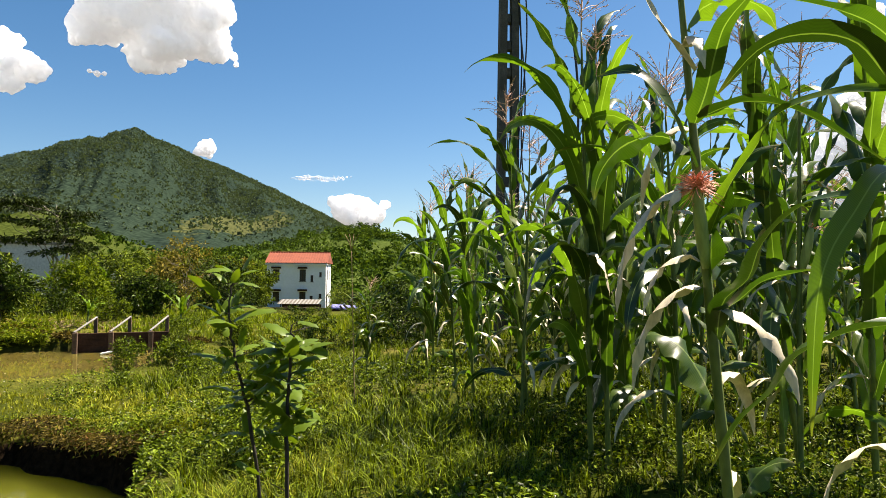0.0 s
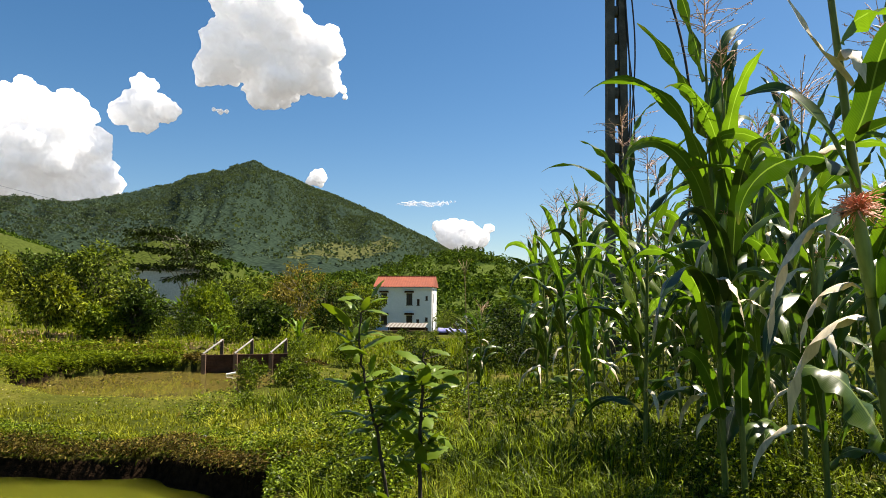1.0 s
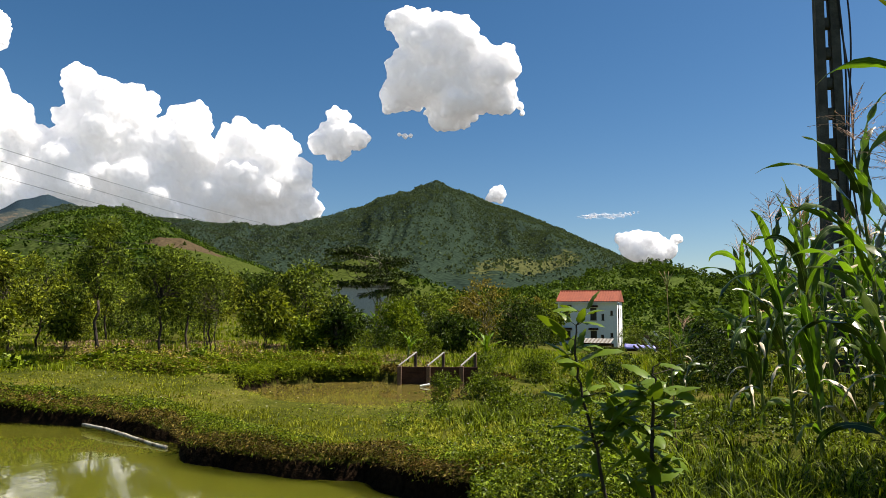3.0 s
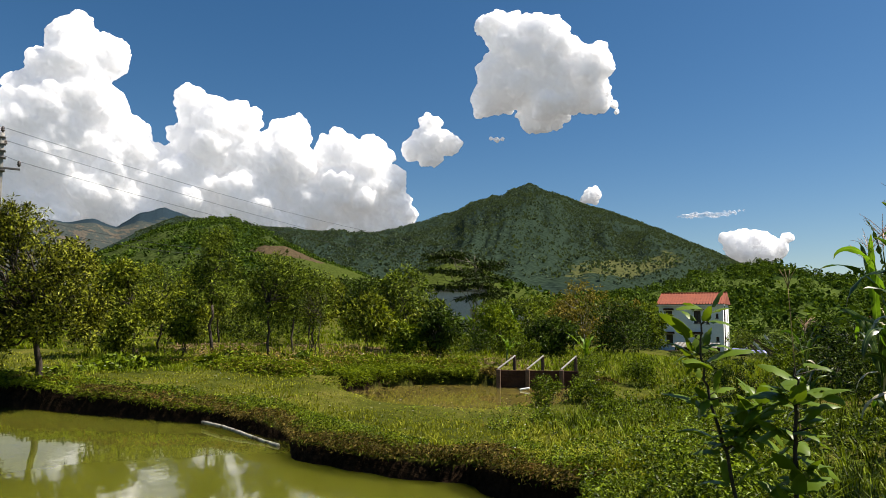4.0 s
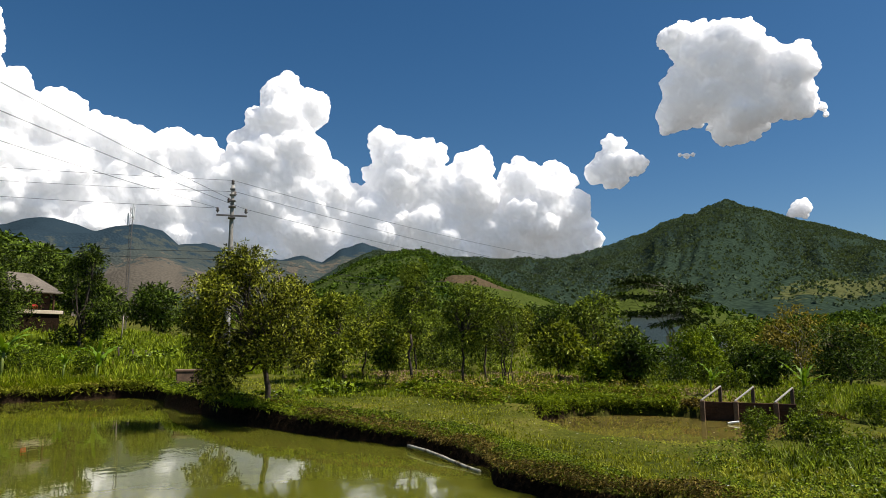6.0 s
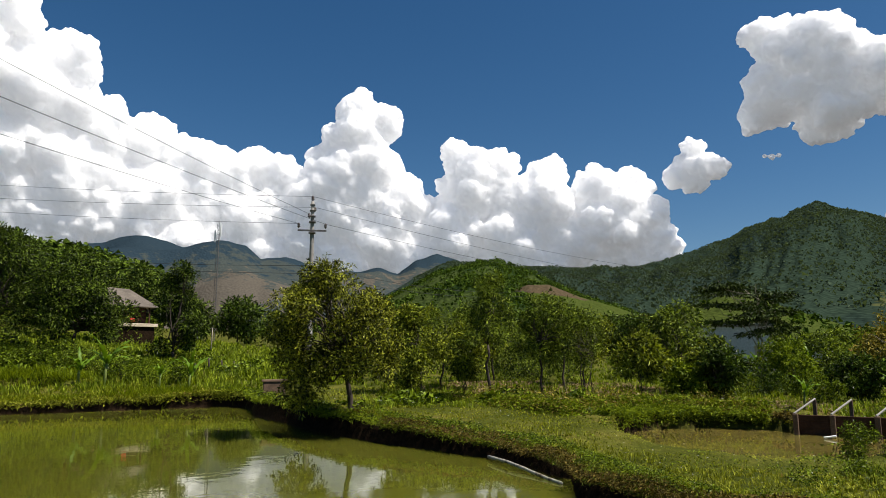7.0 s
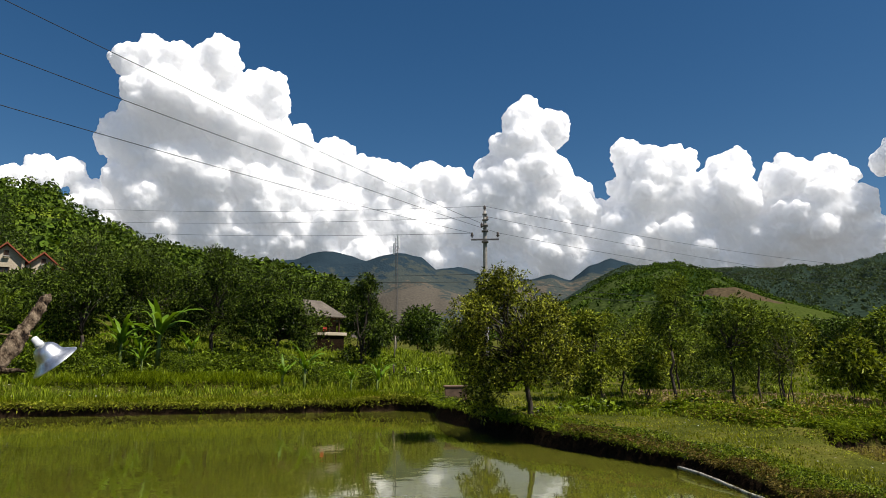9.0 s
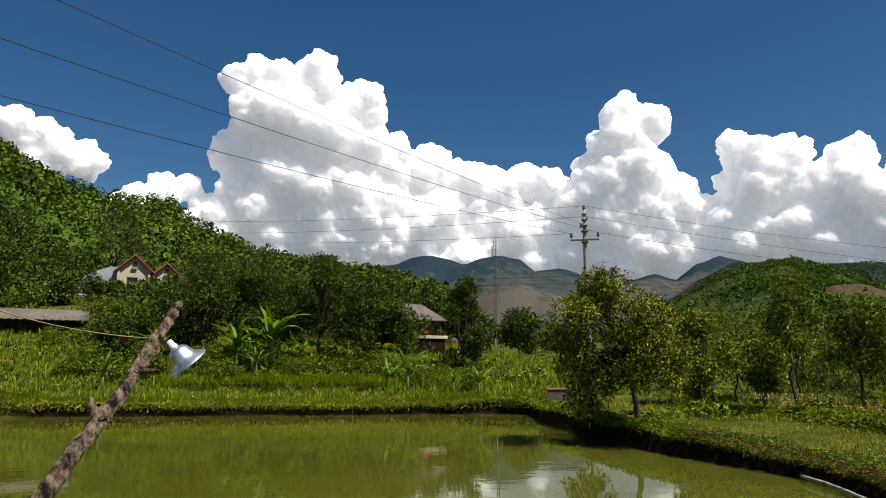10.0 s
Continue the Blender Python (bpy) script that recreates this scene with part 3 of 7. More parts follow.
def ground_height(x, y):
    x, y = np.asarray(x, float), np.asarray(y, float)
    r, az = np.hypot(x, y), np.degrees(np.arctan2(-x, y))
    keys = sorted(HEIGHT_AZ)
    rows = np.array([np.interp(r.ravel(), HEIGHT_R, HEIGHT_AZ[k]) for k in keys])
    pos = np.interp(az.ravel(), keys, np.arange(len(keys)))
    i = np.minimum(pos.astype(int), len(keys) - 2)
    k = np.arange(r.size)
    w = pos - i
    z = (rows[i, k] * (1 - w) + rows[i + 1, k] * w).reshape(r.shape)
    z = z + 0.05 * fbm(x, y, 0.7, 3) * np.minimum(r / 4, 1) + 0.03 * fbm(x, y, 2.5, 2, 3)
    wob = 0.16 * fbm(x, y, 1.3, 3, 5)
    for poly, wz, depth in ((POND1, WATER_Z, 0.7), (POND2, POND2_Z, 0.5)):
        near = (np.abs(x + 12) < 30) & (np.abs(y) < 40)
        d = np.full(x.shape, 50.0)
        d[near] = shore_distance(x[near], y[near], poly) + wob[near]
        bed = wz - depth * smooth01(-d / 1.5) - 0.12
        if poly is POND1:                                           # spoil heaped along the edge of the dyke
            z = z + 0.1 * np.exp(-((d - 0.5) / 0.45) ** 2) * smooth01((y - 5.4) / 0.8) * smooth01((-x - 2.2) / 1.5)
        z = bed + (z - bed) * smooth01((d + 0.04) / 0.15)
    # a narrow channel behind the far shore, held by a low berm
    near = (np.abs(x + 31.5) < 6) & (np.abs(y + 1) < 9)
    d = np.full(x.shape, 50.0)
    d[near] = shore_distance(x[near], y[near], CHANNEL) + 0.5 * wob[near]
    z = np.where(d < 0.9, np.maximum(z, 0.05 - 0.25 * smooth01((d - 0.35) / 0.55)), z)
    bed = CHANNEL_Z - 0.4 * smooth01(-d / 1.0) - 0.1
    z = np.where(d < 0.4, bed + (z - bed) * smooth01((d + 0.06) / 0.3), z)
    # the raised terrace behind the second pond
    t = np.zeros(x.shape)
    near = (np.abs(x + 16) < 10) & (np.abs(y - 17) < 8)
    t[near] = smooth01(-(shore_distance(x[near], y[near], TERRACE) + wob[near]) / 0.35) * smooth01((21 - r[near]) / 3)
    z = z + 0.17 * t
    return z


def build_ground():
    az = np.radians(np.concatenate([np.arange(-180, -50, 2.0), np.arange(-50, 115, 0.5), np.arange(115, 180, 2.0)]))
    r = np.concatenate([np.linspace(0.05, 2.5, 10), 2.5 * 1.03 ** np.arange(1, 20), np.arange(4.45, 11.0, 0.075), np.arange(11.0, 17.0, 0.12), 17.0 * 1.02 ** np.arange(0, 17), np.arange(23.7, 29.4, 0.12), 29.4 * 1.06 ** np.arange(0, 66)])
    R, A = np.meshgrid(r, az, indexing="ij")
    x, y = -np.sin(A) * R, np.cos(A) * R
    v = np.stack([x, y, ground_height(x, y)], -1).reshape(-1, 3)
    nr, na = R.shape
    i, j = np.meshgrid(np.arange(nr - 1), np.arange(na), indexing="ij")
    k = (j + 1) % na
    f = np.stack([i * na + j, i * na + k, (i + 1) * na + k, (i + 1) * na + j], -1).reshape(-1, 4)
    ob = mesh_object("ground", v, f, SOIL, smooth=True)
    tagged(ob, "rough grassy earth with raised pond banks and terraces", "ground", kind="structure")


def build_pond(name, poly, z, label, mat):
    xs, ys = [p[0] for p in poly], [p[1] for p in poly]
    bm = bmesh.new()
    cx, cy = sum(xs) / len(xs), sum(ys) / len(ys)
    vs = [bm.verts.new((cx + (px - cx) * 1.0 + np.sign(px - cx) * 0.5, py + np.sign(py - cy) * 0.5, z)) for px, py in poly]
    bm.faces.new(vs)
    bmesh.ops.triangulate(bm, faces=bm.faces[:])
    bmesh.ops.recalc_face_normals(bm, faces=bm.faces[:])
    me = bpy.data.meshes.new(name)
    bm.to_mesh(me)
    bm.free()
    me.materials.append(mat)
    tagged(new(name, me), label, "water", kind="structure")


build_ground()
build_pond("water_pond", POND1, WATER_Z, "murky olive-green fish pond reflecting trees and clouds", WATER)
build_pond("water_channel", CHANNEL, CHANNEL_Z, "narrow channel coloured dark for the bank it reflects, behind the grassy far shore", DITCH)
build_pond("water_basin", POND2, POND2_Z, "small muddy pond behind the grassy dyke", MUDDY)


# ---- hills and mountains ----
def ico(sub):
    bm = bmesh.new()
    bmesh.ops.create_icosphere(bm, subdivisions=sub, radius=1.0)
    v = np.array([p.co[:] for p in bm.verts])
    bm.verts.index_update()
    f = np.array([[q.index for q in t.verts] for t in bm.faces])
    bm.free()
    return v, f


ICO1, ICO2, ICO3 = ico(1), ico(2), ico(3)


def hill(name, dist, foot, profile, mat, label, rough=1.0, step=0.2, trees=0, tree_size=(4, 9), seed=1, z0=0.0, curve=1.25, tree_mat=None, sprays=8, spray=0.42, fold=0.14, bias=0.6, rings=60,
         cut=0.5, wood_line=0.75, tree_az=None, open_trees=0.06, spur=0.25, ridge=1.0):
    """A range seen along its ridge: profile gives the height angle over the bearing. Spurs and gullies run down it, woods fill the gullies and the top."""
    paz, pel = [p[0] for p in profile], [p[1] for p in profile]
    az = np.arange(paz[0], paz[-1] + step, step)
    u = np.concatenate([np.linspace(0, 1, rings), [1.06, 1.2, 1.5]])
    fine = np.arange(paz[0] - 12, paz[-1] + 12, 0.1)
    bell = np.exp(-0.5 * (np.arange(-80, 81) * 0.1 / 2.6) ** 2)
    soft = np.convolve(np.interp(fine, paz, pel), bell / bell.sum(), "same")

    def place(a, w):
        crest = np.interp(a, paz, pel) + 0.10 * rough * fbm(a, a * 0, 1.1, 4, seed)
        broad = np.interp(a, fine, soft)
        el = broad + (crest - broad) * np.clip(w, 0, 1) ** 2.2
        d = dist * (1 + 0.12 * fbm(a, a * 0, 0.12, 3, seed + 2))
        fr = foot * (1 + 0.15 * fbm(a, a * 0, 0.2, 3, seed + 4))
        r = fr + (d - fr) * w
        top = d * np.tan(np.radians(el)) + 1.15
        h = z0 + (top - z0) * np.where(w <= 1, np.maximum(w, 0) ** curve, np.maximum(1 - (w - 1) * 1.2, 0))
        x, y = polar(a, r)
        bent = a * spur + 0.9 * fbm(x, y, 4.0 / dist, 3, seed + 12) + 0.6 * w
        spurs = 1 - 2.2 * np.abs(fbm(bent, w * 0.8, 1.0, 4, seed + 14))
        lumps = fbm(x, y, 6.0 / dist, 3, seed + 6)
        ripple = (0.6 * lumps + 0.55 * ridge * spurs) * np.clip(w * (1 - w) * 4, 0, 1) * smooth01(w / 0.5) * (top - z0) * fold
        cover = 0.5 + 0.42 * fbm(x, y, 7.0 / dist, 4, seed + 9) + 0.2 * ridge * (spurs - 0.3) - 0.3 * smooth01((w - wood_line) / 0.2) + 0.1
        return x, y, h + ripple * rough, cover

    A, U = np.meshgrid(az, u, indexing="ij")
    x, y, z, cover = place(A, U)
    v = np.stack([x, y, z], -1).reshape(-1, 3)
    na, nu = A.shape
    i, j = np.meshgrid(np.arange(na - 1), np.arange(nu - 1), indexing="ij")
    f = np.stack([i * nu + j, i * nu + j + 1, (i + 1) * nu + j + 1, (i + 1) * nu + j], -1).reshape(-1, 4)
    ob = mesh_object(name, v, f[:, ::-1], mat, smooth=True)
    ob.data.attributes.new("cover", "FLOAT", "POINT").data.foreach_set("value", cover.ravel().astype(np.float32))
    tagged(ob, label, "mountain", kind="structure")
    if trees:
        rng = np.random.default_rng(seed + 50)
        lo, hi = tree_az or (paz[0], paz[-1])
        a = rng.uniform(lo, hi, trees * 5)
        w = rng.uniform(0.03, 1.01, trees * 5) ** bias
        x, y, z, cover = place(a, w)
        keep = (cover + 0.05 * rng.normal(size=len(x)) < cut) | (rng.uniform(size=len(x)) < open_trees)
        x, y, z = x[keep][:trees], y[keep][:trees], z[keep][:trees]
        n = len(x)
        s = rng.uniform(*tree_size, n) * rng.uniform(0.7, 1.15, n)
        k = sprays                                                      # leafy sprays to a crown
        d = unit(rng.normal(size=(n, k, 3)) + [0, 0, 0.35])
        p = np.stack([x, y, z + s * 0.3], -1)[:, None] + d * (s * 0.42)[:, None, None] * rng.uniform(0.5, 1.1, (n, k, 1)) * [1, 1, 0.9]
        L = np.repeat(s * spray, k) * rng.uniform(0.7, 1.3, n * k)
        al = unit(np.cross(d.reshape(-1, 3), rng.normal(size=(n * k, 3))))
        vv, ff = sprigs(p.reshape(-1, 3) - al * L[:, None] * 0.5, al, d.reshape(-1, 3) + 0.4 * rng.normal(size=(n * k, 3)), L, L * 0.9, 0.1)
        tob = mesh_object(name + "_trees", vv, ff, tree_mat or FOREST)
        tagged(tob, "dense woodland crowns covering the slope", "woodland", kind="stuff")


# haze on the main mountain is painted in with its bluish greens
M_MAIN = hill_material("hazed_mountain_slope", (0.019, 0.031, 0.025), (0.024, 0.038, 0.026), (0.1, 0.1, 0.035), 0.006, (0.54, 0.7, 1.2), patch=((-254, 870 * 0.2, 0), 40, (0.07, 0.075, 0.03), (1, 0.2, 0)))
# aerial haze is put into the far range's colours as blue-grey
M_FAR = hill_material("haze_tinted_slope", (0.02, 0.034, 0.046), (0.044, 0.053, 0.05), (0.085, 0.074, 0.06), 0.0045, (0.52, 0.6, 0.74), tilled=(180, 480), grain=0.4, mottle=0.8)
M_MID = hill_material("wooded_hill", (0.014, 0.028, 0.008), (0.042, 0.058, 0.016), (0.1, 0.12, 0.02), 0.012, (0.58, 0.72, 1.2))
M_LOW = hill_material("bushy_hill", (0.018, 0.034, 0.008), (0.062, 0.086, 0.02), (0.12, 0.13, 0.03), 0.02, (0.5, 0.62, 0.95))
M_GRASS = hill_material("grazed_spur", (0.02, 0.034, 0.008), (0.052, 0.068, 0.015), (0.13, 0.09, 0.04), 0.014, (0.3, 0.4, 0.9), patch=((-378, 357, 46), 42, (0.082, 0.06, 0.036)))
M_NEAR = hill_material("terraced_hillside", (0.016, 0.036, 0.007), (0.07, 0.115, 0.014), (0.12, 0.14, 0.03), 0.03, (0.42, 0.54, 0.9), patch=((-196, -37, 44), 17, (0.16, 0.2, 0.02)))

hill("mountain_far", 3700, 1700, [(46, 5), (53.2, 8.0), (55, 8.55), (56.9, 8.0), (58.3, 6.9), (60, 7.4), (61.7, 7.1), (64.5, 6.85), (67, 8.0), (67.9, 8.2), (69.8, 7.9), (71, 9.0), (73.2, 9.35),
     (75.7, 8.65), (78, 9.3), (79.5, 9.4), (82.3, 8.5), (85, 8.0), (89.5, 8.5), (95, 8), (110, 7)], M_FAR, "distant mountain range tinted blue-green for haze, with bare brown fields", seed=3, curve=1.0, fold=0.3, rings=110, spur=0.3, ridge=0.0, rough=1.4)
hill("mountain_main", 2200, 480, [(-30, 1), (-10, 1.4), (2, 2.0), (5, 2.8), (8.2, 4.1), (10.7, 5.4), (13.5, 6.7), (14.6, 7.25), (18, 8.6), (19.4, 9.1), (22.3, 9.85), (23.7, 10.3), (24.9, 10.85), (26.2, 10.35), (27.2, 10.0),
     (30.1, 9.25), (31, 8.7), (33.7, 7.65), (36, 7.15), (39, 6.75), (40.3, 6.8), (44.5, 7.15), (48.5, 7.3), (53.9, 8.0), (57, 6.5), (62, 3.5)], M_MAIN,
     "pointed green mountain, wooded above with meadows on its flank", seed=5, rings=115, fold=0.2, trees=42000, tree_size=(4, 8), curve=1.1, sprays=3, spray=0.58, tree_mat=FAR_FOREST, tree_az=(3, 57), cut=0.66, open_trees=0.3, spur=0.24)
hill("hill_wooded", 900, 190, [(31, 1.0), (34, 1.8), (38, 3.2), (42.4, 4.6), (45.3, 6.0), (47.3, 7.2), (49.7, 7.95), (51.4, 7.85), (55.2, 6.95), (56.5, 6.1), (58.8, 5.0), (61.2, 3.8), (65, 2.6), (70, 1.8), (80, 1.5)], M_MID,
     "round wooded hill behind the orchard", seed=8, trees=8000, tree_size=(4, 8), sprays=9, spray=0.32, cut=0.68, open_trees=0.15)
hill("hill_spur", 560, 170, [(31, 0.8), (34.5, 1.8), (36.5, 2.5), (40.3, 3.95), (43, 4.8), (45.6, 5.85), (47.3, 5.9), (49, 5.2), (52, 3.6), (56, 2)], M_GRASS,
     "grassy spur with a bare reddish field", seed=11, trees=420, tree_size=(2, 5), rough=0.6, cut=0.36, open_trees=0.02, wood_line=2)
hill("hill_meadow", 480, 160, [(20, 0.8), (22, 1.3), (23.5, 1.95), (27.3, 3.4), (30, 4.7), (32, 4.6), (35, 3.4), (38, 2.2), (42, 1.2)], M_GRASS,
     "grassy slope descending to the valley", seed=13, trees=700, tree_size=(2, 6), rough=0.6, cut=0.42, open_trees=0.03, wood_line=2)
hill("hill_orchard", 380, 125, [(-50, 1.5), (-20, 2.2), (-5, 2.5), (0, 2.8), (3, 3.0), (5.2, 3.85), (7.1, 4.15), (9.8, 3.55), (11.7, 3.4), (13.2, 2.6), (16, 2.0), (20, 1.6), (24, 1.2), (28, 1)], M_LOW,
     "low bushy hill behind the white house", seed=17, bias=1.0, trees=3000, tree_size=(1.2, 7.0), z0=-4.0, sprays=20, spray=0.22, tree_az=(-8, 28), cut=0.5, open_trees=0.2)
hill("hillside_near", 250, 75, [(77, 5.0), (81.7, 7.2), (86.5, 7.9), (91.3, 8.7), (95, 9.9), (98.5, 11.2), (100.3, 12.6), (104.5, 12.7), (107.6, 13.2), (110.3, 14.5), (112.2, 15.4), (120, 18), (135, 18), (160, 14)], M_NEAR,
     "steep wooded hillside with a grassy terrace", seed=19, trees=3800, tree_size=(2.6, 7.0), z0=8.0, sprays=25, spray=0.18, tree_mat=FOREST_NEAR, tree_az=(77, 124), cut=0.56, open_trees=0.08, wood_line=2, fold=0.1)


# ---- clouds ----
BILLOW = bpy.data.textures.new("billow", "CLOUDS")
BILLOW.noise_scale, BILLOW.noise_depth, BILLOW.noise_basis = 95, 2, "VORONOI_F1"
FRAY = bpy.data.textures.new("fray", "CLOUDS")
FRAY.noise_scale, FRAY.noise_depth = 34, 4


def cumulus(blobs, dist, label, seed, base=None, children=13, grand=6, voxel=11.5, relief=1.0, mat=None):
    """Heaped cloud: swelling balls with smaller balls on them, melted into one skin."""
    rng = np.random.default_rng(seed)
    soup = Soup()

    def ball(c, r, shape):
        bv, bf = shape
        v = bv * r * [1, 1, 0.92] + c
        if base is not None:
            low = dist * math.tan(math.radians(base))
            v[:, 2] = np.where(v[:, 2] < low, low + (v[:, 2] - low) * 0.15, v[:, 2])
        soup.add(v, bf)

    for az, el, rad in blobs:
        x, y = polar(az, dist * math.cos(math.radians(el)))
        c = np.array([x, y, dist * math.sin(math.radians(el))])
        R = dist * math.tan(math.radians(rad)) * 0.93
        ball(c, R * 0.9, ICO2)
        for _ in range(children):
            d = unit(rng.normal(size=3) + [0, 0, 0.35] - 0.4 * unit(c))
            r1 = R * rng.uniform(0.25, 0.48)
            c1 = c + d * (R * 1.0 - r1 * 0.75)
            ball(c1, r1, ICO2)
            for _ in range(grand):
                d2 = unit(rng.normal(size=3) + d * 0.8 + [0, 0, 0.2])
                r2 = r1 * rng.uniform(0.22, 0.5)
                ball(c1 + d2 * (r1 - r2 * 0.4), r2, ICO1)
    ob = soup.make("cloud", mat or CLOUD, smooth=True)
    md = ob.modifiers.new("melt", "REMESH")
    md.mode, md.voxel_size, md.use_smooth_shade = "VOXEL", voxel, True
    for tex, amount in ((BILLOW, -24), (FRAY, 30)):
        md = ob.modifiers.new("relief", "DISPLACE")
        md.texture, md.texture_coords, md.strength, md.mid_level = tex, "LOCAL", amount * relief, 0.35
    tagged(ob, label, "cloud", kind="structure")


cumulus([(26.2, 22.8, 2.38), (23.8, 22.0, 3.06), (20.3, 20.4, 2.70), (26.5, 19.5, 2.85), (23.2, 18.9, 3.29), (19.9, 18.4, 2.09), (24.2, 16.7, 1.65), (28.5, 18.0, 1.43), (27.9, 24.0, 1.43)], 4300,
        "bright white heaped cloud standing alone in blue sky", 1)
cumulus([(33.4, 16.3, 1.06), (33.6, 14.4, 1.83), (31.9, 14.6, 1.20), (35.1, 14.2, 1.06)], 4300, "small ragged white cloud", 2)
cumulus([(19.5, 10.1, 0.83), (20.2, 9.8, 0.46)], 4300, "tiny white cloud above the mountain", 3)
cumulus([(8.2, 5.4, 1.49), (7.1, 5.1, 1.69), (5.7, 5.2, 1.04), (9.2, 6.1, 0.65), (4.9, 6.0, 0.50)], 4300, "low white cloud behind the bushy hill", 4)
BANK_TOWERS = [(62.0, 20.6, 1.83), (59.7, 19.3, 1.93), (62.2, 17.8, 2.88), (60.7, 15.5, 3.37), (64.7, 16.4, 1.67), (62.7, 13.6, 4.32), (58.7, 12.1, 3.37), (53.6, 17.3, 1.20), (51.8, 15.9, 2.40), (49.3, 15.8, 1.67), (51.8, 13.5, 3.36),
               (48.9, 12.9, 2.86), (45.3, 14.9, 1.89), (45.6, 12.3, 3.30), (40.9, 13.7, 2.31), (38.7, 13.3, 2.06), (39.7, 10.6, 3.68), (37.3, 10.9, 2.27), (36.3, 9.0, 1.80), (43.4, 9.4, 3.27)]
BANK_MIDDLE = [(48.1, 9.6, 3.80), (53.9, 9.7, 3.85), (59.7, 9.7, 3.85), (65.5, 9.7, 3.34), (71.2, 10.9, 3.75), (74.4, 11.4, 3.37), (80, 9.5, 3.6), (86, 9.5, 3.6), (92, 9.0, 3.6), (45, 7.4, 2.4), (41, 7.6, 2.0),
               (50, 7.4, 2.6), (57, 8, 3.4), (63, 8, 3.4), (69, 8, 3.4), (75, 8, 3.4), (68.5, 14.8, 2.13), (70.5, 15.6, 1.65), (66.5, 12.5, 3.33), (72.3, 14.6, 2.33)]
BANK_HEAP = [(74.6, 14.9, 2.31), (92.8, 23.0, 2.57), (88.9, 23.8, 2.37), (95.6, 23.1, 1.61), (84.9, 21.3, 2.63), (91.7, 19.9, 4.22), (86.8, 18.4, 4.29), (82.3, 17.1, 2.88), (94.8, 16.9, 2.77), (89.6, 15.0, 4.72), (83.7, 13.8, 4.31),
             (78.5, 12.2, 3.9), (76, 9.0, 3.6), (78.8, 16.7, 2.17), (75.3, 15.3, 2.41), (93.7, 12.9, 3.71), (88.5, 10.8, 3.79), (81.7, 10.5, 3.36), (37, 7.7, 1.9), (39, 7.5, 1.8), (35.6, 8.1, 1.2)]
cumulus(BANK_TOWERS + BANK_MIDDLE + BANK_HEAP, 4300, "huge white cumulus bank with grey underside over the mountains", 5, base=4.6)
cumulus([(111.6, 16.9, 2.03), (109.0, 16.1, 2.08), (106.6, 15.4, 1.70), (109.9, 14.3, 2.06), (100.8, 13.7, 1.78), (99.1, 14.3, 1.13), (102.8, 12.2, 2.19), (96.8, 11.3, 2.74)], 4300, "white cloud rising behind the hillside", 8)
cumulus([(-25.5, 6.7, 2.61), (-28.2, 7.8, 2.97), (-24.7, 4.1, 3.07), (-31.2, 9.6, 2.48), (-32.3, 12.3, 2.04), (-32.9, 18.6, 1.01), (-21.4, 2.4, 2.24), (-30.4, 5.2, 3.74)], 4300, "white cloud glimpsed behind the maize", 9)
for k, (az, el, rad) in enumerate(((12.1, 8.1, 0.22), (11.4, 8.15, 0.28), (10.6, 8.12, 0.3), (9.8, 8.1, 0.28), (9.2, 8.15, 0.2), (8.6, 8.3, 0.16))):
    cumulus([(az + 0.35 * j, el + 0.04 * math.sin(j * 2.0 + k), rad * (1 - 0.12 * abs(j))) for j in (-2, -1, 0, 1, 2)], 4300 + 12 * k, "faint streak of thin white cloud", 12 + k, children=5, grand=3, voxel=6, relief=0.3, mat=WISP)
cumulus([(27.6, 15.0, 0.3), (28.1, 15.1, 0.22), (27.1, 15.05, 0.2)], 4300, "small shred of white cloud", 33, children=5, grand=3, voxel=5, relief=0.25)
cumulus([(17.6, 17.4, 0.42), (17.4, 16.8, 0.3), (17.9, 18.0, 0.25)], 4300, "small shred of white cloud beside the big one", 34, children=5, grand=3, voxel=6, relief=0.35)

# ---- buildings ----
def gz(x, y):
    return float(ground_height(np.array([x]), np.array([y]))[0])


def prism(bm, pts, y0, y1, m=None):
    """A solid with the outline pts (x, z) between y0 and y1."""
    a = [bm.verts.new((x, y0, z)) for x, z in pts]
    b = [bm.verts.new((x, y1, z)) for x, z in pts]
    bm.faces.new(a)
    bm.faces.new(b[::-1])
    for i in range(len(pts)):
        j = (i + 1) % len(pts)
        bm.faces.new((a[j], a[i], b[i], b[j]))
    bmesh.ops.recalc_face_normals(bm, faces=bm.faces[:])
    if m:
        bmesh.ops.transform(bm, matrix=m, verts=bm.verts[:])
    return bm


def wall_with_openings(bm, w, z0, z1, holes, y, thick, axis="x", off=0.0):
    """A wall w wide in front plane y, with rectangular holes (x0, x1, za, zb) cut through it."""
    xs = sorted({0.0, w, *[h[0] for h in holes], *[h[1] for h in holes]})
    zs = sorted({z0, z1, *[h[2] for h in holes], *[h[3] for h in holes]})
    for xa, xb in zip(xs, xs[1:]):
        for za, zb in zip(zs, zs[1:]):
            cx, cz = (xa + xb) / 2, (za + zb) / 2
            if any(h[0] < cx < h[1] and h[2] < cz < h[3] for h in holes):
                continue
            if axis == "x":
                box(bm, cx + off, y + thick / 2, cz, xb - xa, thick, zb - za)
            else:
                box(bm, y + thick / 2, cx + off, cz, thick, xb - xa, zb - za)
    bmesh.ops.remove_doubles(bm, verts=bm.verts[:], dist=0.001)
    return bm


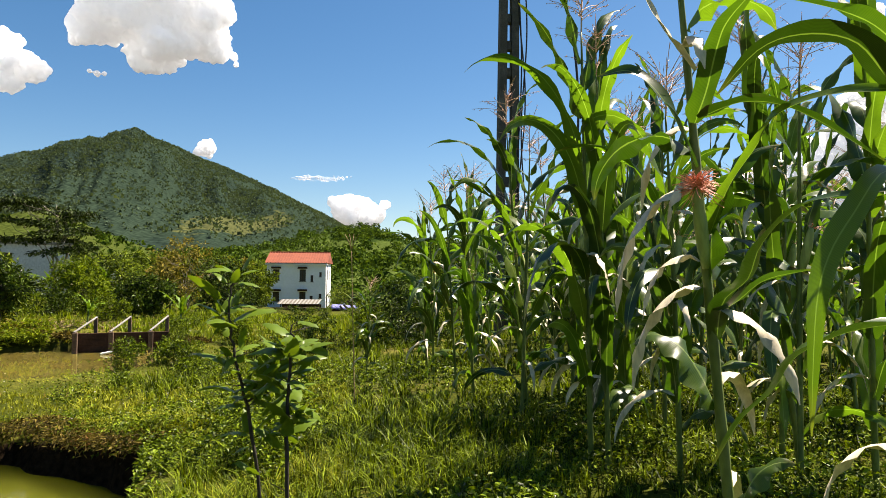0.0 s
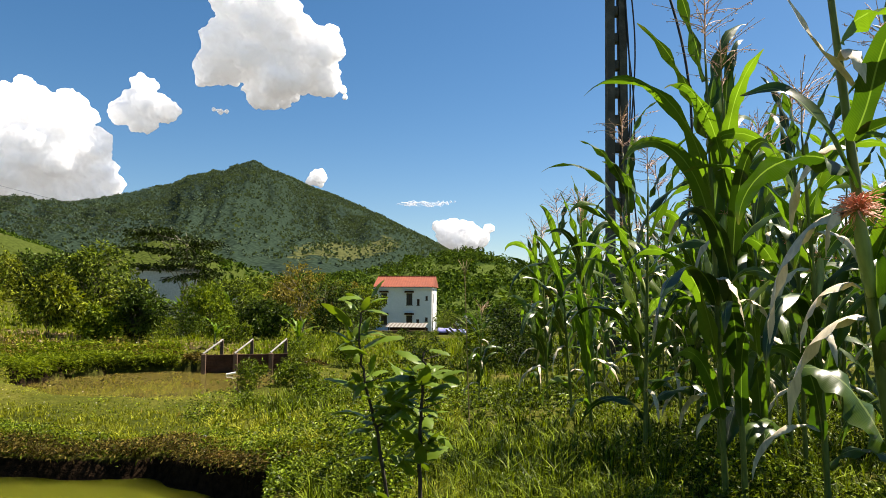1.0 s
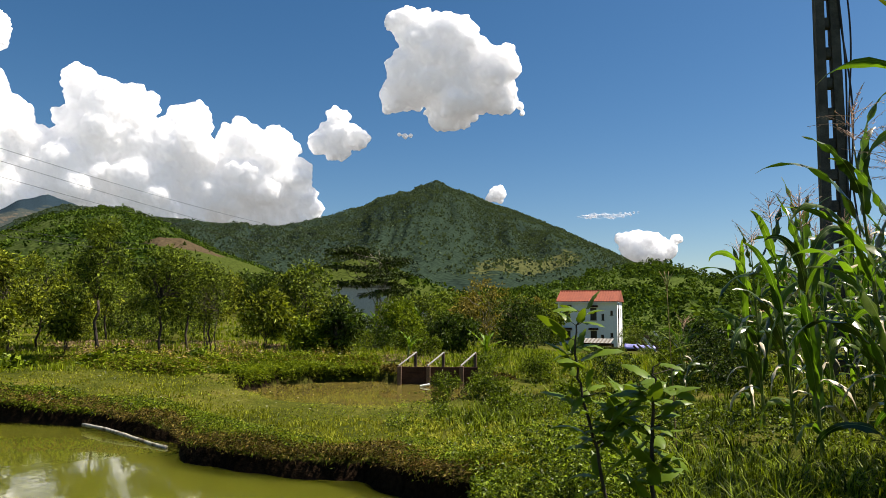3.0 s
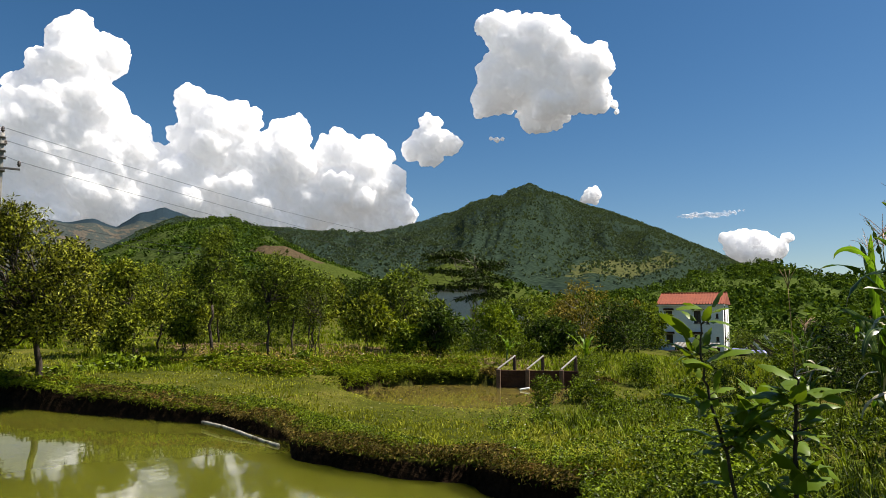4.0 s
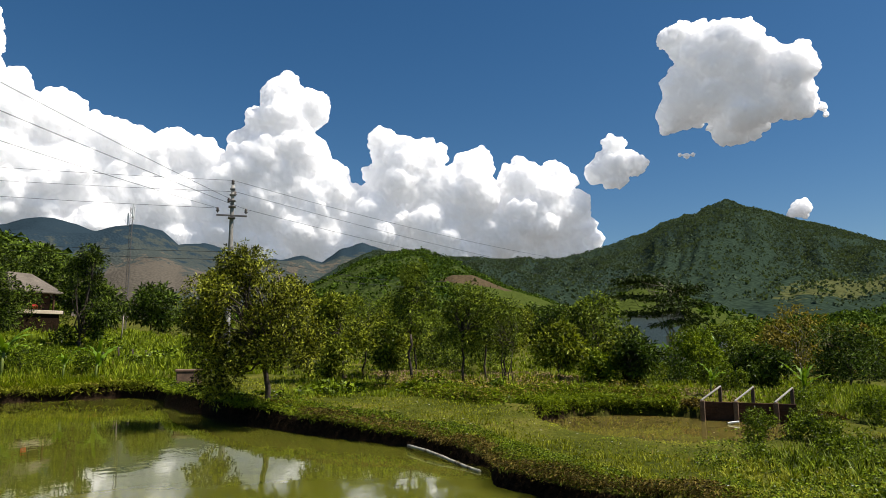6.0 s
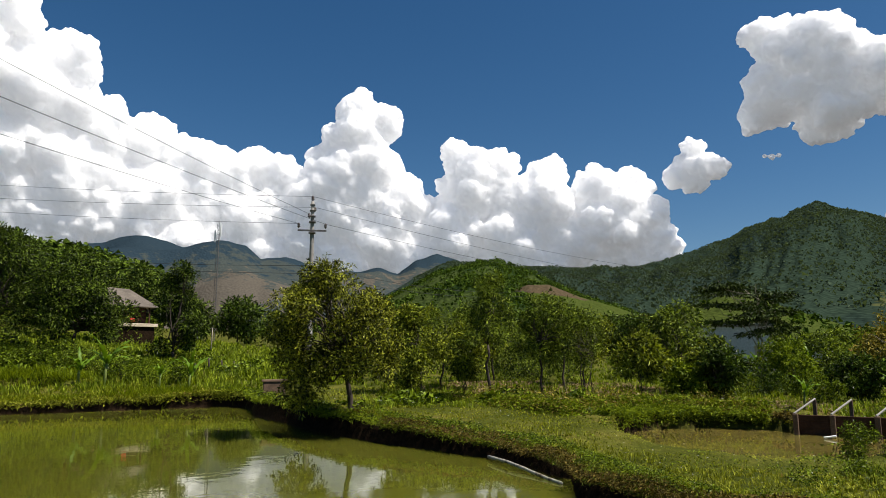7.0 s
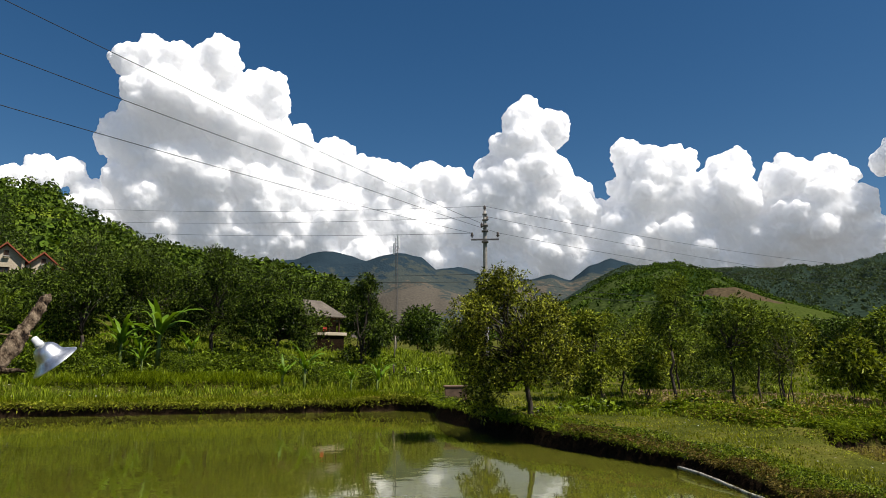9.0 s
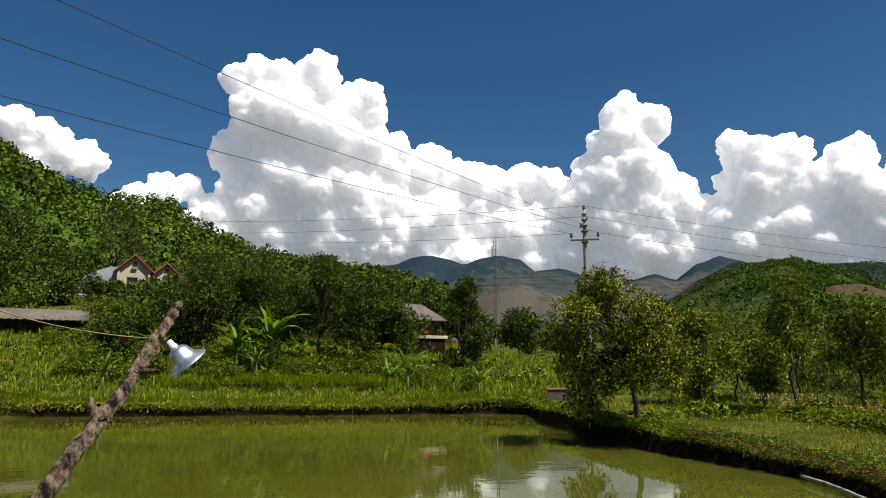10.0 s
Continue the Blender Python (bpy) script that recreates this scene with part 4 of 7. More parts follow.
def window(parent, x, z, w, h, y, hood=True, axis="x", name="window"):
    """A recessed dark window with a frame, a sill and a small tiled hood."""
    turn = Matrix.Translation((x, y, z)) if axis == "x" else Matrix.Translation((y, x, z)) @ Matrix.Rotation(radians(90), 4, "Z")
    bm = bmesh.new()
    box(bm, 0, 0.13, 0, w, 0.03, h, turn)
    ob = part(name, bm, DARK_GLASS, parent)
    bm = bmesh.new()
    for sx in (-1, 1):
        box(bm, sx * (w / 2 - 0.04), 0.06, 0, 0.08, 0.1, h, turn)
    box(bm, 0, 0.06, h / 2 - 0.04, w - 0.16, 0.1, 0.08, turn)
    box(bm, 0, 0.06, 0, 0.06, 0.08, h - 0.16, turn)
    part("frame", bm, DARK_WOOD, ob)
    bm = bmesh.new()
    box(bm, 0, -0.06, -h / 2 - 0.05, w + 0.2, 0.2, 0.1, turn, 0.01)
    part("sill", bm, CONCRETE, ob)
    if hood:
        bm = bmesh.new()
        prism(bm, [(-w / 2 - 0.28, 0), (w / 2 + 0.28, 0), (w / 2 + 0.22, 0.3), (-w / 2 - 0.22, 0.3)], -0.55, 0.0, turn @ Matrix.Translation((0, 0, h / 2 + 0.12)))
        part("hood", bm, DARK_WOOD, ob, "dark tiled window hood")
    return ob


def white_house():
    h = thing("white_house", pose(-27.4, 104.6, -3.9, 0, 0, 4), "two-storey white house with a low red tiled roof", "house")
    W, D, H = 9.1, 8.0, 7.0
    front = [(1.0, 1.95, 4.3, 6.0), (5.05, 6.0, 4.15, 6.0), (6.75, 7.15, 4.1, 5.1), (8.1, 8.45, 4.9, 5.6), (1.0, 1.95, 1.0, 2.5), (5.05, 6.0, 0.95, 2.5), (8.05, 8.45, 1.55, 2.2), (6.65, 7.1, 0.6, 1.9)]
    bm = bmesh.new()
    wall_with_openings(bm, W, -1.5, H, front, 0.0, 0.25)
    side = [(2.0, 2.8, 4.4, 5.9), (5.0, 5.8, 4.4, 5.9)]
    wall_with_openings(bm, D - 0.5, -1.5, H, side, W - 0.25, 0.25, "y", 0.25)
    box(bm, 0.125, D / 2, H / 2 - 0.75, 0.25, D - 0.5, H + 1.5)
    box(bm, W / 2, D - 0.125, H / 2 - 0.75, W, 0.25, H + 1.5)
    part("wall", bm, WHITEWASH, h)
    for x0, x1, za, zb in front:
        window(h, (x0 + x1) / 2, (za + zb) / 2, x1 - x0, zb - za, 0.05, hood=(x1 - x0) > 0.6)
    for x0, x1, za, zb in side:
        window(h, (x0 + x1) / 2 + 0.25, (za + zb) / 2, x1 - x0, zb - za, W - 0.2, hood=False, axis="y")
    bm = bmesh.new()
    box(bm, W / 2, -0.12, H - 0.2, W + 0.5, 0.5, 0.16, bevel=0.02)
    part("cornice", bm, WHITEWASH, h)
    bm = bmesh.new()
    prism(bm, [(-0.45, 0), (D + 0.45, 0), (D / 2, 1.75)], -0.3, W + 0.3, Matrix.Translation((0, 0, H + 0.02)) @ Matrix(((0, 1, 0, 0), (1, 0, 0, 0), (0, 0, 1, 0), (0, 0, 0, 1))))
    roof = part("roof", bm, RED_TILE, h, "red tiled gable roof")
    bm = bmesh.new()
    for i in range(24):                                            # raised tile ribs on the near slope
        x = -0.2 + i * (W + 0.4) / 23
        m = Matrix.Translation((x, -0.45, H + 0.03)) @ Matrix.Rotation(math.atan2(1.75, D / 2 + 0.45), 4, "X")
        box(bm, 0, 2.35, 0.04, 0.1, 4.7, 0.07, m)
    part("tile_rib", bm, RED_TILE, roof)
    bm = bmesh.new()
    box(bm, W / 2, D / 2, H + 1.8, W + 0.6, 0.28, 0.2, bevel=0.04)
    part("ridge", bm, RED_TILE, roof)
    bm = bmesh.new()
    box(bm, W + 0.2, -0.1, 3.0, 0.12, 0.12, 7.6)
    part("drainpipe", bm, DARK_WOOD, h)


white_house()


def yard_by_house():
    w = thing("yard_wall", pose(-22.5, 92.4, gz(-22.5, 92.4)), "dark weathered block wall below the white house", "wall")
    g = gz(-22.5, 92.4)
    for i in range(13):
        bm = bmesh.new()
        box(bm, i * 1.25, 0.18 * math.sin(i), -3.85 - g, 1.22, 0.25, 1.3 + 0.08 * math.sin(i * 2.1), bevel=0.02)
        part("panel", bm, DARK_CONCRETE, w)
    s = thing("lean_to_shed", pose(-22.6, 93.6, -4.9), "low open shed with a grey corrugated roof", "shed")
    for x in (0.1, 1.9, 3.8, 5.4):
        bm = bmesh.new()
        box(bm, x, 0, 1.0, 0.12, 0.12, 2.4)
        part("post", bm, DARK_WOOD, s)
    for i in range(22):
        bm = bmesh.new()
        box(bm, -0.1 + i * 0.26, 0.9, 2.25 + 0.03 * (i % 2), 0.25, 2.6, 0.04, Matrix.Rotation(radians(12), 4, "X"))
        part("roof_strip", bm, CONCRETE if i % 2 else ASBESTOS, s)
    bm = bmesh.new()
    box(bm, 2.6, 1.9, 0.9, 5.6, 0.1, 2.2)
    part("back_wall", bm, DARK_WOOD, s)
    t = thing("tarpaulin", pose(-15.2, 91.6, -3.6), "violet-blue tarpaulin stretched over a low heap", "tarpaulin")
    xs, ys = np.meshgrid(np.linspace(0, 4.0, 15), np.linspace(0, 2.0, 9), indexing="ij")
    zs = 0.3 + 0.55 * np.sin(np.pi * ys / 2.0) ** 0.7 + 0.12 * fbm(xs, ys, 1.3, 3, 2) - 0.05 * xs
    n = ys.shape[1]
    i, j = np.meshgrid(np.arange(14), np.arange(n - 1), indexing="ij")
    f = np.stack([i * n + j, (i + 1) * n + j, (i + 1) * n + j + 1, i * n + j + 1], -1).reshape(-1, 4)
    ob = mesh_object("sheet", np.stack([xs, ys, zs], -1).reshape(-1, 3), f, TARP, t, True)
    md = ob.modifiers.new("thickness", "SOLIDIFY")
    md.thickness = 0.03
    bm = bmesh.new()
    box(bm, 2.0, 1.0, -0.55, 3.8, 1.8, 1.7, bevel=0.15)
    part("heap", bm, DARK_WOOD, t)
    b = thing("timber_pile", pose(-11.4, 91.2, -3.9), "leaning timber planks and roofing sheets beside a wall", "planks")
    rng = np.random.default_rng(4)
    for k in range(8):
        bm = bmesh.new()
        box(bm, k * 0.45 - 1.4, 0, 0.5, 0.25, 0.06, 3.6, Matrix.Rotation(radians(rng.uniform(-70, -35)), 4, "Y") @ Matrix.Rotation(radians(rng.uniform(-12, 12)), 4, "X"))
        part("plank", bm, PALE_SHEET if k % 3 == 1 else DEAD_WOOD, b)
    w2 = thing("roof_low", pose(-30.5, 105.6, -3.0), "pale low roof beside the white house", "shed")
    bm = bmesh.new()
    prism(bm, [(0, 0.4), (3.2, 1.1), (3.2, 1.2), (0, 0.5)], 0, 4)
    part("roof", bm, PALE_SHEET, w2)
    bm = bmesh.new()
    box(bm, 1.6, 2, -0.4, 2.9, 3.6, 1.6)
    part("wall", bm, GREY_RENDER, w2)


yard_by_house()


def grey_house():
    h = thing("grey_house", pose(-30.6, 45.6, 0.2, 0, 0, 31), "unpainted grey block house with a flat parapet behind trees", "house")
    bm = bmesh.new()
    wall_with_openings(bm, 4.6, -0.5, 3.0, [(0.55, 1.15, 1.3, 2.4)], 0.0, 0.2)
    wall_with_openings(bm, 3.6, -0.5, 3.0, [], 4.4, 0.2, "y", 0.2)
    box(bm, 0.1, 2.0, 1.25, 0.2, 3.6, 3.5)
    part("wall", bm, GREY_RENDER, h)
    bm = bmesh.new()
    box(bm, 2.3, 1.9, 3.12, 5.0, 4.2, 0.2, bevel=0.02)
    part("roof", bm, CONCRETE, h)
    window(h, 0.85, 1.85, 0.6, 1.1, 0.04, hood=False)
    s = thing("brick_annex", pose(-25.2, 43.2, 0.3, 0, 0, 28), "small raw brick annex with a tin roof", "shed")
    bm = bmesh.new()
    box(bm, 0.6, 1.0, 0.6, 1.2, 2.0, 1.7)
    part("wall", bm, CREAM, s)
    bm = bmesh.new()
    prism(bm, [(-0.15, 1.4), (1.35, 1.65), (1.35, 1.72), (-0.15, 1.47)], -0.2, 2.2)
    part("roof", bm, PALE_SHEET, s)
    t = thing("tin_shed", pose(-26.7, 53.8, 0.4, 0, 0, 24), "long low shed with a bright tin roof", "shed")
    bm = bmesh.new()
    prism(bm, [(-0.2, 1.35), (1.7, 1.5), (1.7, 1.57), (-0.2, 1.42)], 0, 3)
    part("roof", bm, PALE_SHEET, t)
    bm = bmesh.new()
    box(bm, 0.75, 1.5, 0.55, 1.4, 2.8, 1.5)
    part("wall", bm, GREY_RENDER, t)


grey_house()


def barn():
    g = gz(-46.2, 8.0)
    h = thing("barn", pose(-46.6, 7.35, 3.35, 0, 0, 105) @ Matrix.Diagonal((0.74, 0.74, 0.74, 1)), "old timber house on posts with a grey hipped roof", "house")
    # local x runs along the front, y away from the pond
    bm = bmesh.new()
    a, b, e, top, ov = 3.2, 4.2, 1.35, 3.1, 0.55
    lo = [bm.verts.new(v) for v in ((-ov, -ov, e), (a + ov, -ov, e - 0.05), (a + ov, b + ov, e), (-ov, b + ov, e))]
    hi = [bm.verts.new(v) for v in ((0.4, b / 2, top), (a - 0.9, b / 2, top - 0.05))]
    lo2 = [bm.verts.new(v.co + Vector((0, 0, 0.08))) for v in lo]
    for q in ((lo2[0], lo2[1], hi[1], hi[0]), (lo2[1], lo2[2], hi[1]), (lo2[2], lo2[3], hi[0], hi[1]), (lo2[3], lo2[0], hi[0]), (lo[3], lo[2], lo[1], lo[0])):
        bm.faces.new(q)
    for i in range(4):
        bm.faces.new((lo[i], lo[(i + 1) % 4], lo2[(i + 1) % 4], lo2[i]))
    part("roof", bm, ASBESTOS, h, "grey fibre-cement hipped roof")
    bm = bmesh.new()
    wall_with_openings(bm, a, 0.0, 1.4, [(1.3, 2.0, 0.0, 1.15)], 0.6, 0.08)
    box(bm, 0.04, b / 2, 0.7, 0.08, b - 1.2, 1.4)
    box(bm, a - 0.04, b / 2, 0.7, 0.08, b - 1.2, 1.4)
    box(bm, a / 2, b - 0.6, 0.7, a, 0.08, 1.4)
    part("wall", bm, DARK_WOOD, h)
    for x in (0.05, 1.1, 2.1, 3.1):
        bm = bmesh.new()
        box(bm, x, -0.2, 0.5, 0.12, 0.12, 1.8, bevel=0.015)
        part("post", bm, DARK_WOOD, h)
    bm = bmesh.new()
    box(bm, a / 2, 0.3, -0.25, a + 1.0, 2.0, 0.3, bevel=0.03)
    part("plinth", bm, CREAM, h)
    bm = bmesh.new()
    box(bm, a / 2, 0.4, -1.4, a + 0.6, 1.8, 2.0, bevel=0.03)
    part("earth_bank", bm, SOIL, h)
    c = thing("red_cloth", pose(-45.5, 8.2, 3.3, 0, 0, 105), "red cloth hung out before the old house", "cloth")
    xs, zs = np.meshgrid(np.linspace(0, 0.3, 9), np.linspace(0, 0.25, 7), indexing="ij")
    v = np.stack([xs, 0.08 * np.sin(xs * 9) * (1.2 - zs), zs], -1).reshape(-1, 3)
    i, j = np.meshgrid(np.arange(8), np.arange(6), indexing="ij")
    ob = mesh_object("cloth", v, np.stack([i * 7 + j, (i + 1) * 7 + j, (i + 1) * 7 + j + 1, i * 7 + j + 1], -1).reshape(-1, 4), RED_CLOTH, c, True)
    ob.modifiers.new("thickness", "SOLIDIFY").thickness = 0.012


barn()


def gable_house():
    h = thing("gabled_house", pose(-70.0, -17.5, 7.9, 0, 0, 101), "cream country house with two red gables on the hillside", "house")

    def bay(x0, w, y0, d, eave, top):
        bm = bmesh.new()
        wall_with_openings(bm, w, -1.5, eave, [(w * 0.3, w * 0.62, 0.3, eave - 0.7)], y0, 0.2, "x", x0)
        box(bm, x0 + 0.1, y0 + d / 2 + 0.1, eave / 2 - 0.75, 0.2, d - 0.2, eave + 1.5)
        box(bm, x0 + w - 0.1, y0 + d / 2 + 0.1, eave / 2 - 0.75, 0.2, d - 0.2, eave + 1.5)
        prism(bm, [(x0, eave), (x0 + w, eave), (x0 + w / 2, top - 0.1)], y0, y0 + 0.2)
        part("wall", bm, CREAM, h)
        bm = bmesh.new()
        k = (top - eave) / (w / 2)
        prism(bm, [(x0 - 0.35, eave - 0.35 * k), (x0 + w / 2, top), (x0 + w + 0.35, eave - 0.35 * k), (x0 + w + 0.35, eave - 0.35 * k + 0.14), (x0 + w / 2, top + 0.16), (x0 - 0.35, eave - 0.35 * k + 0.14)], y0 - 0.45, y0 + d)
        part("roof", bm, RED_TILE, h, "red tiled gable roof")
        window(h, x0 + w * 0.46, eave / 2 - 0.2, w * 0.32, eave - 1.0, y0 + 0.04, hood=False)
        window(h, x0 + w / 2, eave + (top - eave) * 0.4, 0.35, 0.5, y0 - 0.13, hood=False)
        for x in (x0 + 0.12, x0 + w - 0.12):
            bm = bmesh.new()
            box(bm, x, y0 - 0.1, eave / 2 - 0.7, 0.26, 0.2, eave + 1.5, bevel=0.02)
            part("pilaster", bm, CREAM, h)

    bay(0.0, 3.0, 0.0, 5.0, 2.6, 4.0)
    bay(3.1, 2.7, 0.5, 4.5, 2.2, 3.4)
    bm = bmesh.new()
    prism(bm, [(-0.0, -0.5), (-4.2, -0.5), (-4.2, 1.5), (-0.6, 2.9), (0, 2.9)], 0.3, 4.5, Matrix.Identity(4))
    part("side_wing", bm, BLUE_SHEET, h, "pale blue-grey sheet-clad side wing")
    window(h, -1.9, 1.0, 0.45, 0.8, 0.24, hood=False)
    r = thing("long_shed", pose(-42.6, -19.5, gz(-44, -15) - 0.4, 0, 0, 106), "long low shed with a weathered grey roof", "shed")
    z = 4.55 - (gz(-44, -15) - 0.4)
    bm = bmesh.new()
    for i in range(40):
        box(bm, 0, 0, 0.025 * (i % 2), 0.175, 2.2, 0.04, Matrix.Translation((i * 0.18, 0.7, z - 0.3)) @ Matrix.Rotation(radians(20), 4, "X"))
    part("roof", bm, ASBESTOS, r, "grey corrugated roof")
    for x in np.linspace(0.2, 7.0, 7):
        bm = bmesh.new()
        box(bm, x, 0.1, z / 2 - 0.5, 0.1, 0.1, z + 0.1)
        part("post", bm, DARK_WOOD, r)
    bm = bmesh.new()
    box(bm, 3.5, 1.4, z / 2 - 0.3, 7.0, 0.1, z)
    part("back_wall", bm, DARK_WOOD, r)


gable_house()


# ---- poles, wires, weir ----
def lattice_pole():
    """The slotted concrete pole in the maize."""
    x0, y0 = 1.6, 16.9
    p = thing("utility_pole", pose(x0, y0, gz(x0, y0), 0, 0.3, 8) @ Matrix.Diagonal((1.48, 1.48, 1.48, 1)), "slotted reinforced-concrete utility pole standing in maize", "utility pole")
    bm = bmesh.new()
    H, wb, wt, db, dt = 8.6, 0.40, 0.28, 0.24, 0.16
    for s in (-1, 1):
        ring = []
        for z, w, d in ((-0.5, wb, db), (H, wt, dt)):
            xo, xi = s * w / 2, s * (w / 2 - 0.122)
            ring.append([bm.verts.new(v) for v in ((xo, -d / 2, z), (xi, -d / 2, z), (xi, d / 2, z), (xo, d / 2, z))])
        for i in range(4):
            bm.faces.new((ring[0][i], ring[0][(i + 1) % 4], ring[1][(i + 1) % 4], ring[1][i]))
        bm.faces.new(ring[1])
    for k in range(18):
        z = 0.25 + k * 0.47
        w = wb + (wt - wb) * (z + 0.5) / 9.1
        box(bm, 0, 0, z, w - 0.23, 0.13, 0.17, bevel=0.02)
    bmesh.ops.recalc_face_normals(bm, faces=bm.faces[:])
    part("shaft", bm, POLE_CONCRETE, p)
    for k, (dx, dy, sway) in enumerate(((0.2, -0.12, 0.03), (0.24, -0.1, 0.06), (0.3, -0.02, -0.05))):
        zs = np.linspace(0.6, H, 40)
        pts = np.stack([dx - (zs / H) * 0.05 + sway * np.sin(zs * 1.7 + k), dy + 0 * zs, zs], 1)
        s = Soup()
        s.tube(pts, np.full(40, 0.014), 5)
        s.make("cable", BLACK_CABLE, p, True, "black cable hanging down the pole")
    # a service cable hanging away from the pole
    c = thing("hanging_cable", pose(0, 0, 0), "thick black cable looping down from the pole top", "cable")
    t = np.linspace(0, 1, 40)
    a, b = np.array([x0 + 0.1, y0, 12.0]), np.array([3.1, 16.4, 2.4])
    s = Soup()
    pts = a + (b - a) * t[:, None] + np.stack([0.82 * np.sin(np.pi * t), 0 * t, 0 * t], 1)
    s.tube(pts, np.full(40, 0.032), 6)
    s.make("cable", BLACK_CABLE, c, True)


lattice_pole()
POLE = Vector((-27.45, 12.0, 0))


def line_pole():
    z0 = gz(POLE.x, POLE.y)
    p = thing("power_pole", pose(POLE.x, POLE.y, z0), "round concrete power pole with crossarm and insulators", "utility pole")
    s = Soup()
    zs = np.linspace(-0.4, 8.0 - z0, 12)
    s.tube(np.stack([0 * zs, 0 * zs, zs], 1), np.linspace(0.15, 0.07, 12), 14)
    s.make("shaft", CONCRETE, p, True)
    arm = Matrix.Rotation(radians(65), 4, "Z")
    bm = bmesh.new()
    box(bm, 0, -0.12, 6.65 - z0, 1.25, 0.07, 0.07, arm, 0.008)
    box(bm, 0.0, -0.1, 6.55 - z0, 0.3, 0.3, 0.06, arm, 0.008)
    part("crossarm", bm, STEEL, p)
    spots = [(-0.58, -0.12, 6.75), (0.58, -0.12, 6.75), (0.0, 0.0, 8.02), (-0.14, -0.1, 7.2), (0.1, 0.1, 7.55)]
    for x, y, z in spots:
        zz = np.array([0, 0.05, 0.06, 0.1, 0.11, 0.15, 0.16, 0.2, 0.23])
        rr = np.array([0.03, 0.03, 0.075, 0.07, 0.035, 0.07, 0.065, 0.04, 0.03])
        v = arm @ Vector((x, y, z - z0))
        s = Soup()
        s.tube(np.stack([v.x + 0 * zz, v.y + 0 * zz, v.z + zz], 1), rr, 10)
        s.make("insulator", INSULATOR, p, True)
    for k in range(4):
        bm = bmesh.new()
        box(bm, 0, 0, 7.05 - z0 + k * 0.26, 0.30 - 0.03 * k, 0.3 - 0.03 * k, 0.05, arm, 0.01)
        part("clamp", bm, STEEL, p)
    bm = bmesh.new()
    box(bm, 0, 0, 5.05 - z0, 0.34, 0.34, 0.09, arm, 0.01)
    part("clamp", bm, STEEL, p)
    return [p.matrix_basis @ (arm @ Vector((x, y, z - z0 + 0.2))) for x, y, z in spots]


TIPS = line_pole()


def wire(a, b, sag, r=0.008, label="sagging overhead power line", name="power_line"):
    t = np.linspace(0, 1, 48)[:, None]
    a, b = np.array(a), np.array(b)
    pts = a + (b - a) * t
    pts[:, 2] -= (4 * sag * t * (1 - t))[:, 0]
    s = Soup()
    s.tube(pts, np.full(48, r), 5)
    ob = s.make(name, WIRE if r < 0.02 else BLACK_CABLE, None, True)
    tagged(ob, label, "cable", "overhead lines")


for tip, far, sag in ((TIPS[0], (-4.45, -14.2, 5.45), 0.3), (TIPS[1], (-4.4, -14.3, 6.75), 0.3), (TIPS[3], (-4.9, -13.0, 8.05), 0.3),
                      (TIPS[2], (-35.2, 52, 8.2), 0.5), (TIPS[1], (-35.4, 52, 6.7), 0.5), (TIPS[4], (-35.0, 52, 6.9), 0.4),
                      (TIPS[2], (-80, -24, 18.0), 0.8), (TIPS[4], (-80, -25, 16.6), 0.8), (TIPS[0], (-80, -23, 16.0), 0.8)):
    wire(tip, far, sag, 0.008)
for dz in (0.0, 0.35):
    wire((POLE.x, POLE.y, 5.1 - dz), (-37, 34, 5.9 - dz), 0.5, 0.009, "low telephone line on the pole")
    wire((POLE.x, POLE.y, 5.1 - dz), (-92, -9, 14.0 - dz), 0.8, 0.009, "low telephone line on the pole")


def mast():
    x, y = -63.3, 18.7
    z0 = gz(x, y)
    p = thing("radio_mast", pose(x, y, z0), "slim lattice radio mast in the distance", "mast")
    H = 13.5 - z0
    for k in range(3):
        a = k * 2 * math.pi / 3
        s = Soup()
        s.tube([(0.14 * math.cos(a), 0.14 * math.sin(a), -0.3), (0.14 * math.cos(a), 0.14 * math.sin(a), H)], [0.018, 0.018], 5)
        s.make("leg", STEEL, p)
    s = Soup()
    for i in range(30):
        z = i * H / 30
        for k in range(3):
            a, b = k * 2 * math.pi / 3, (k + 1) * 2 * math.pi / 3
            s.tube([(0.14 * math.cos(a), 0.14 * math.sin(a), z), (0.14 * math.cos(b), 0.14 * math.sin(b), z + H / 30)], [0.01, 0.01], 4)
    tagged(s.make("bracing", STEEL, p), kind="stuff")
    for k, dz in ((0, -0.3), (1, -0.5), (2, -1.1)):
        bm = bmesh.new()
        box(bm, 0.3 * math.cos(k * 2.1), 0.3 * math.sin(k * 2.1), H + dz, 0.14, 0.1, 1.2, bevel=0.02)
        part("antenna", bm, PALE_SHEET, p)


mast()


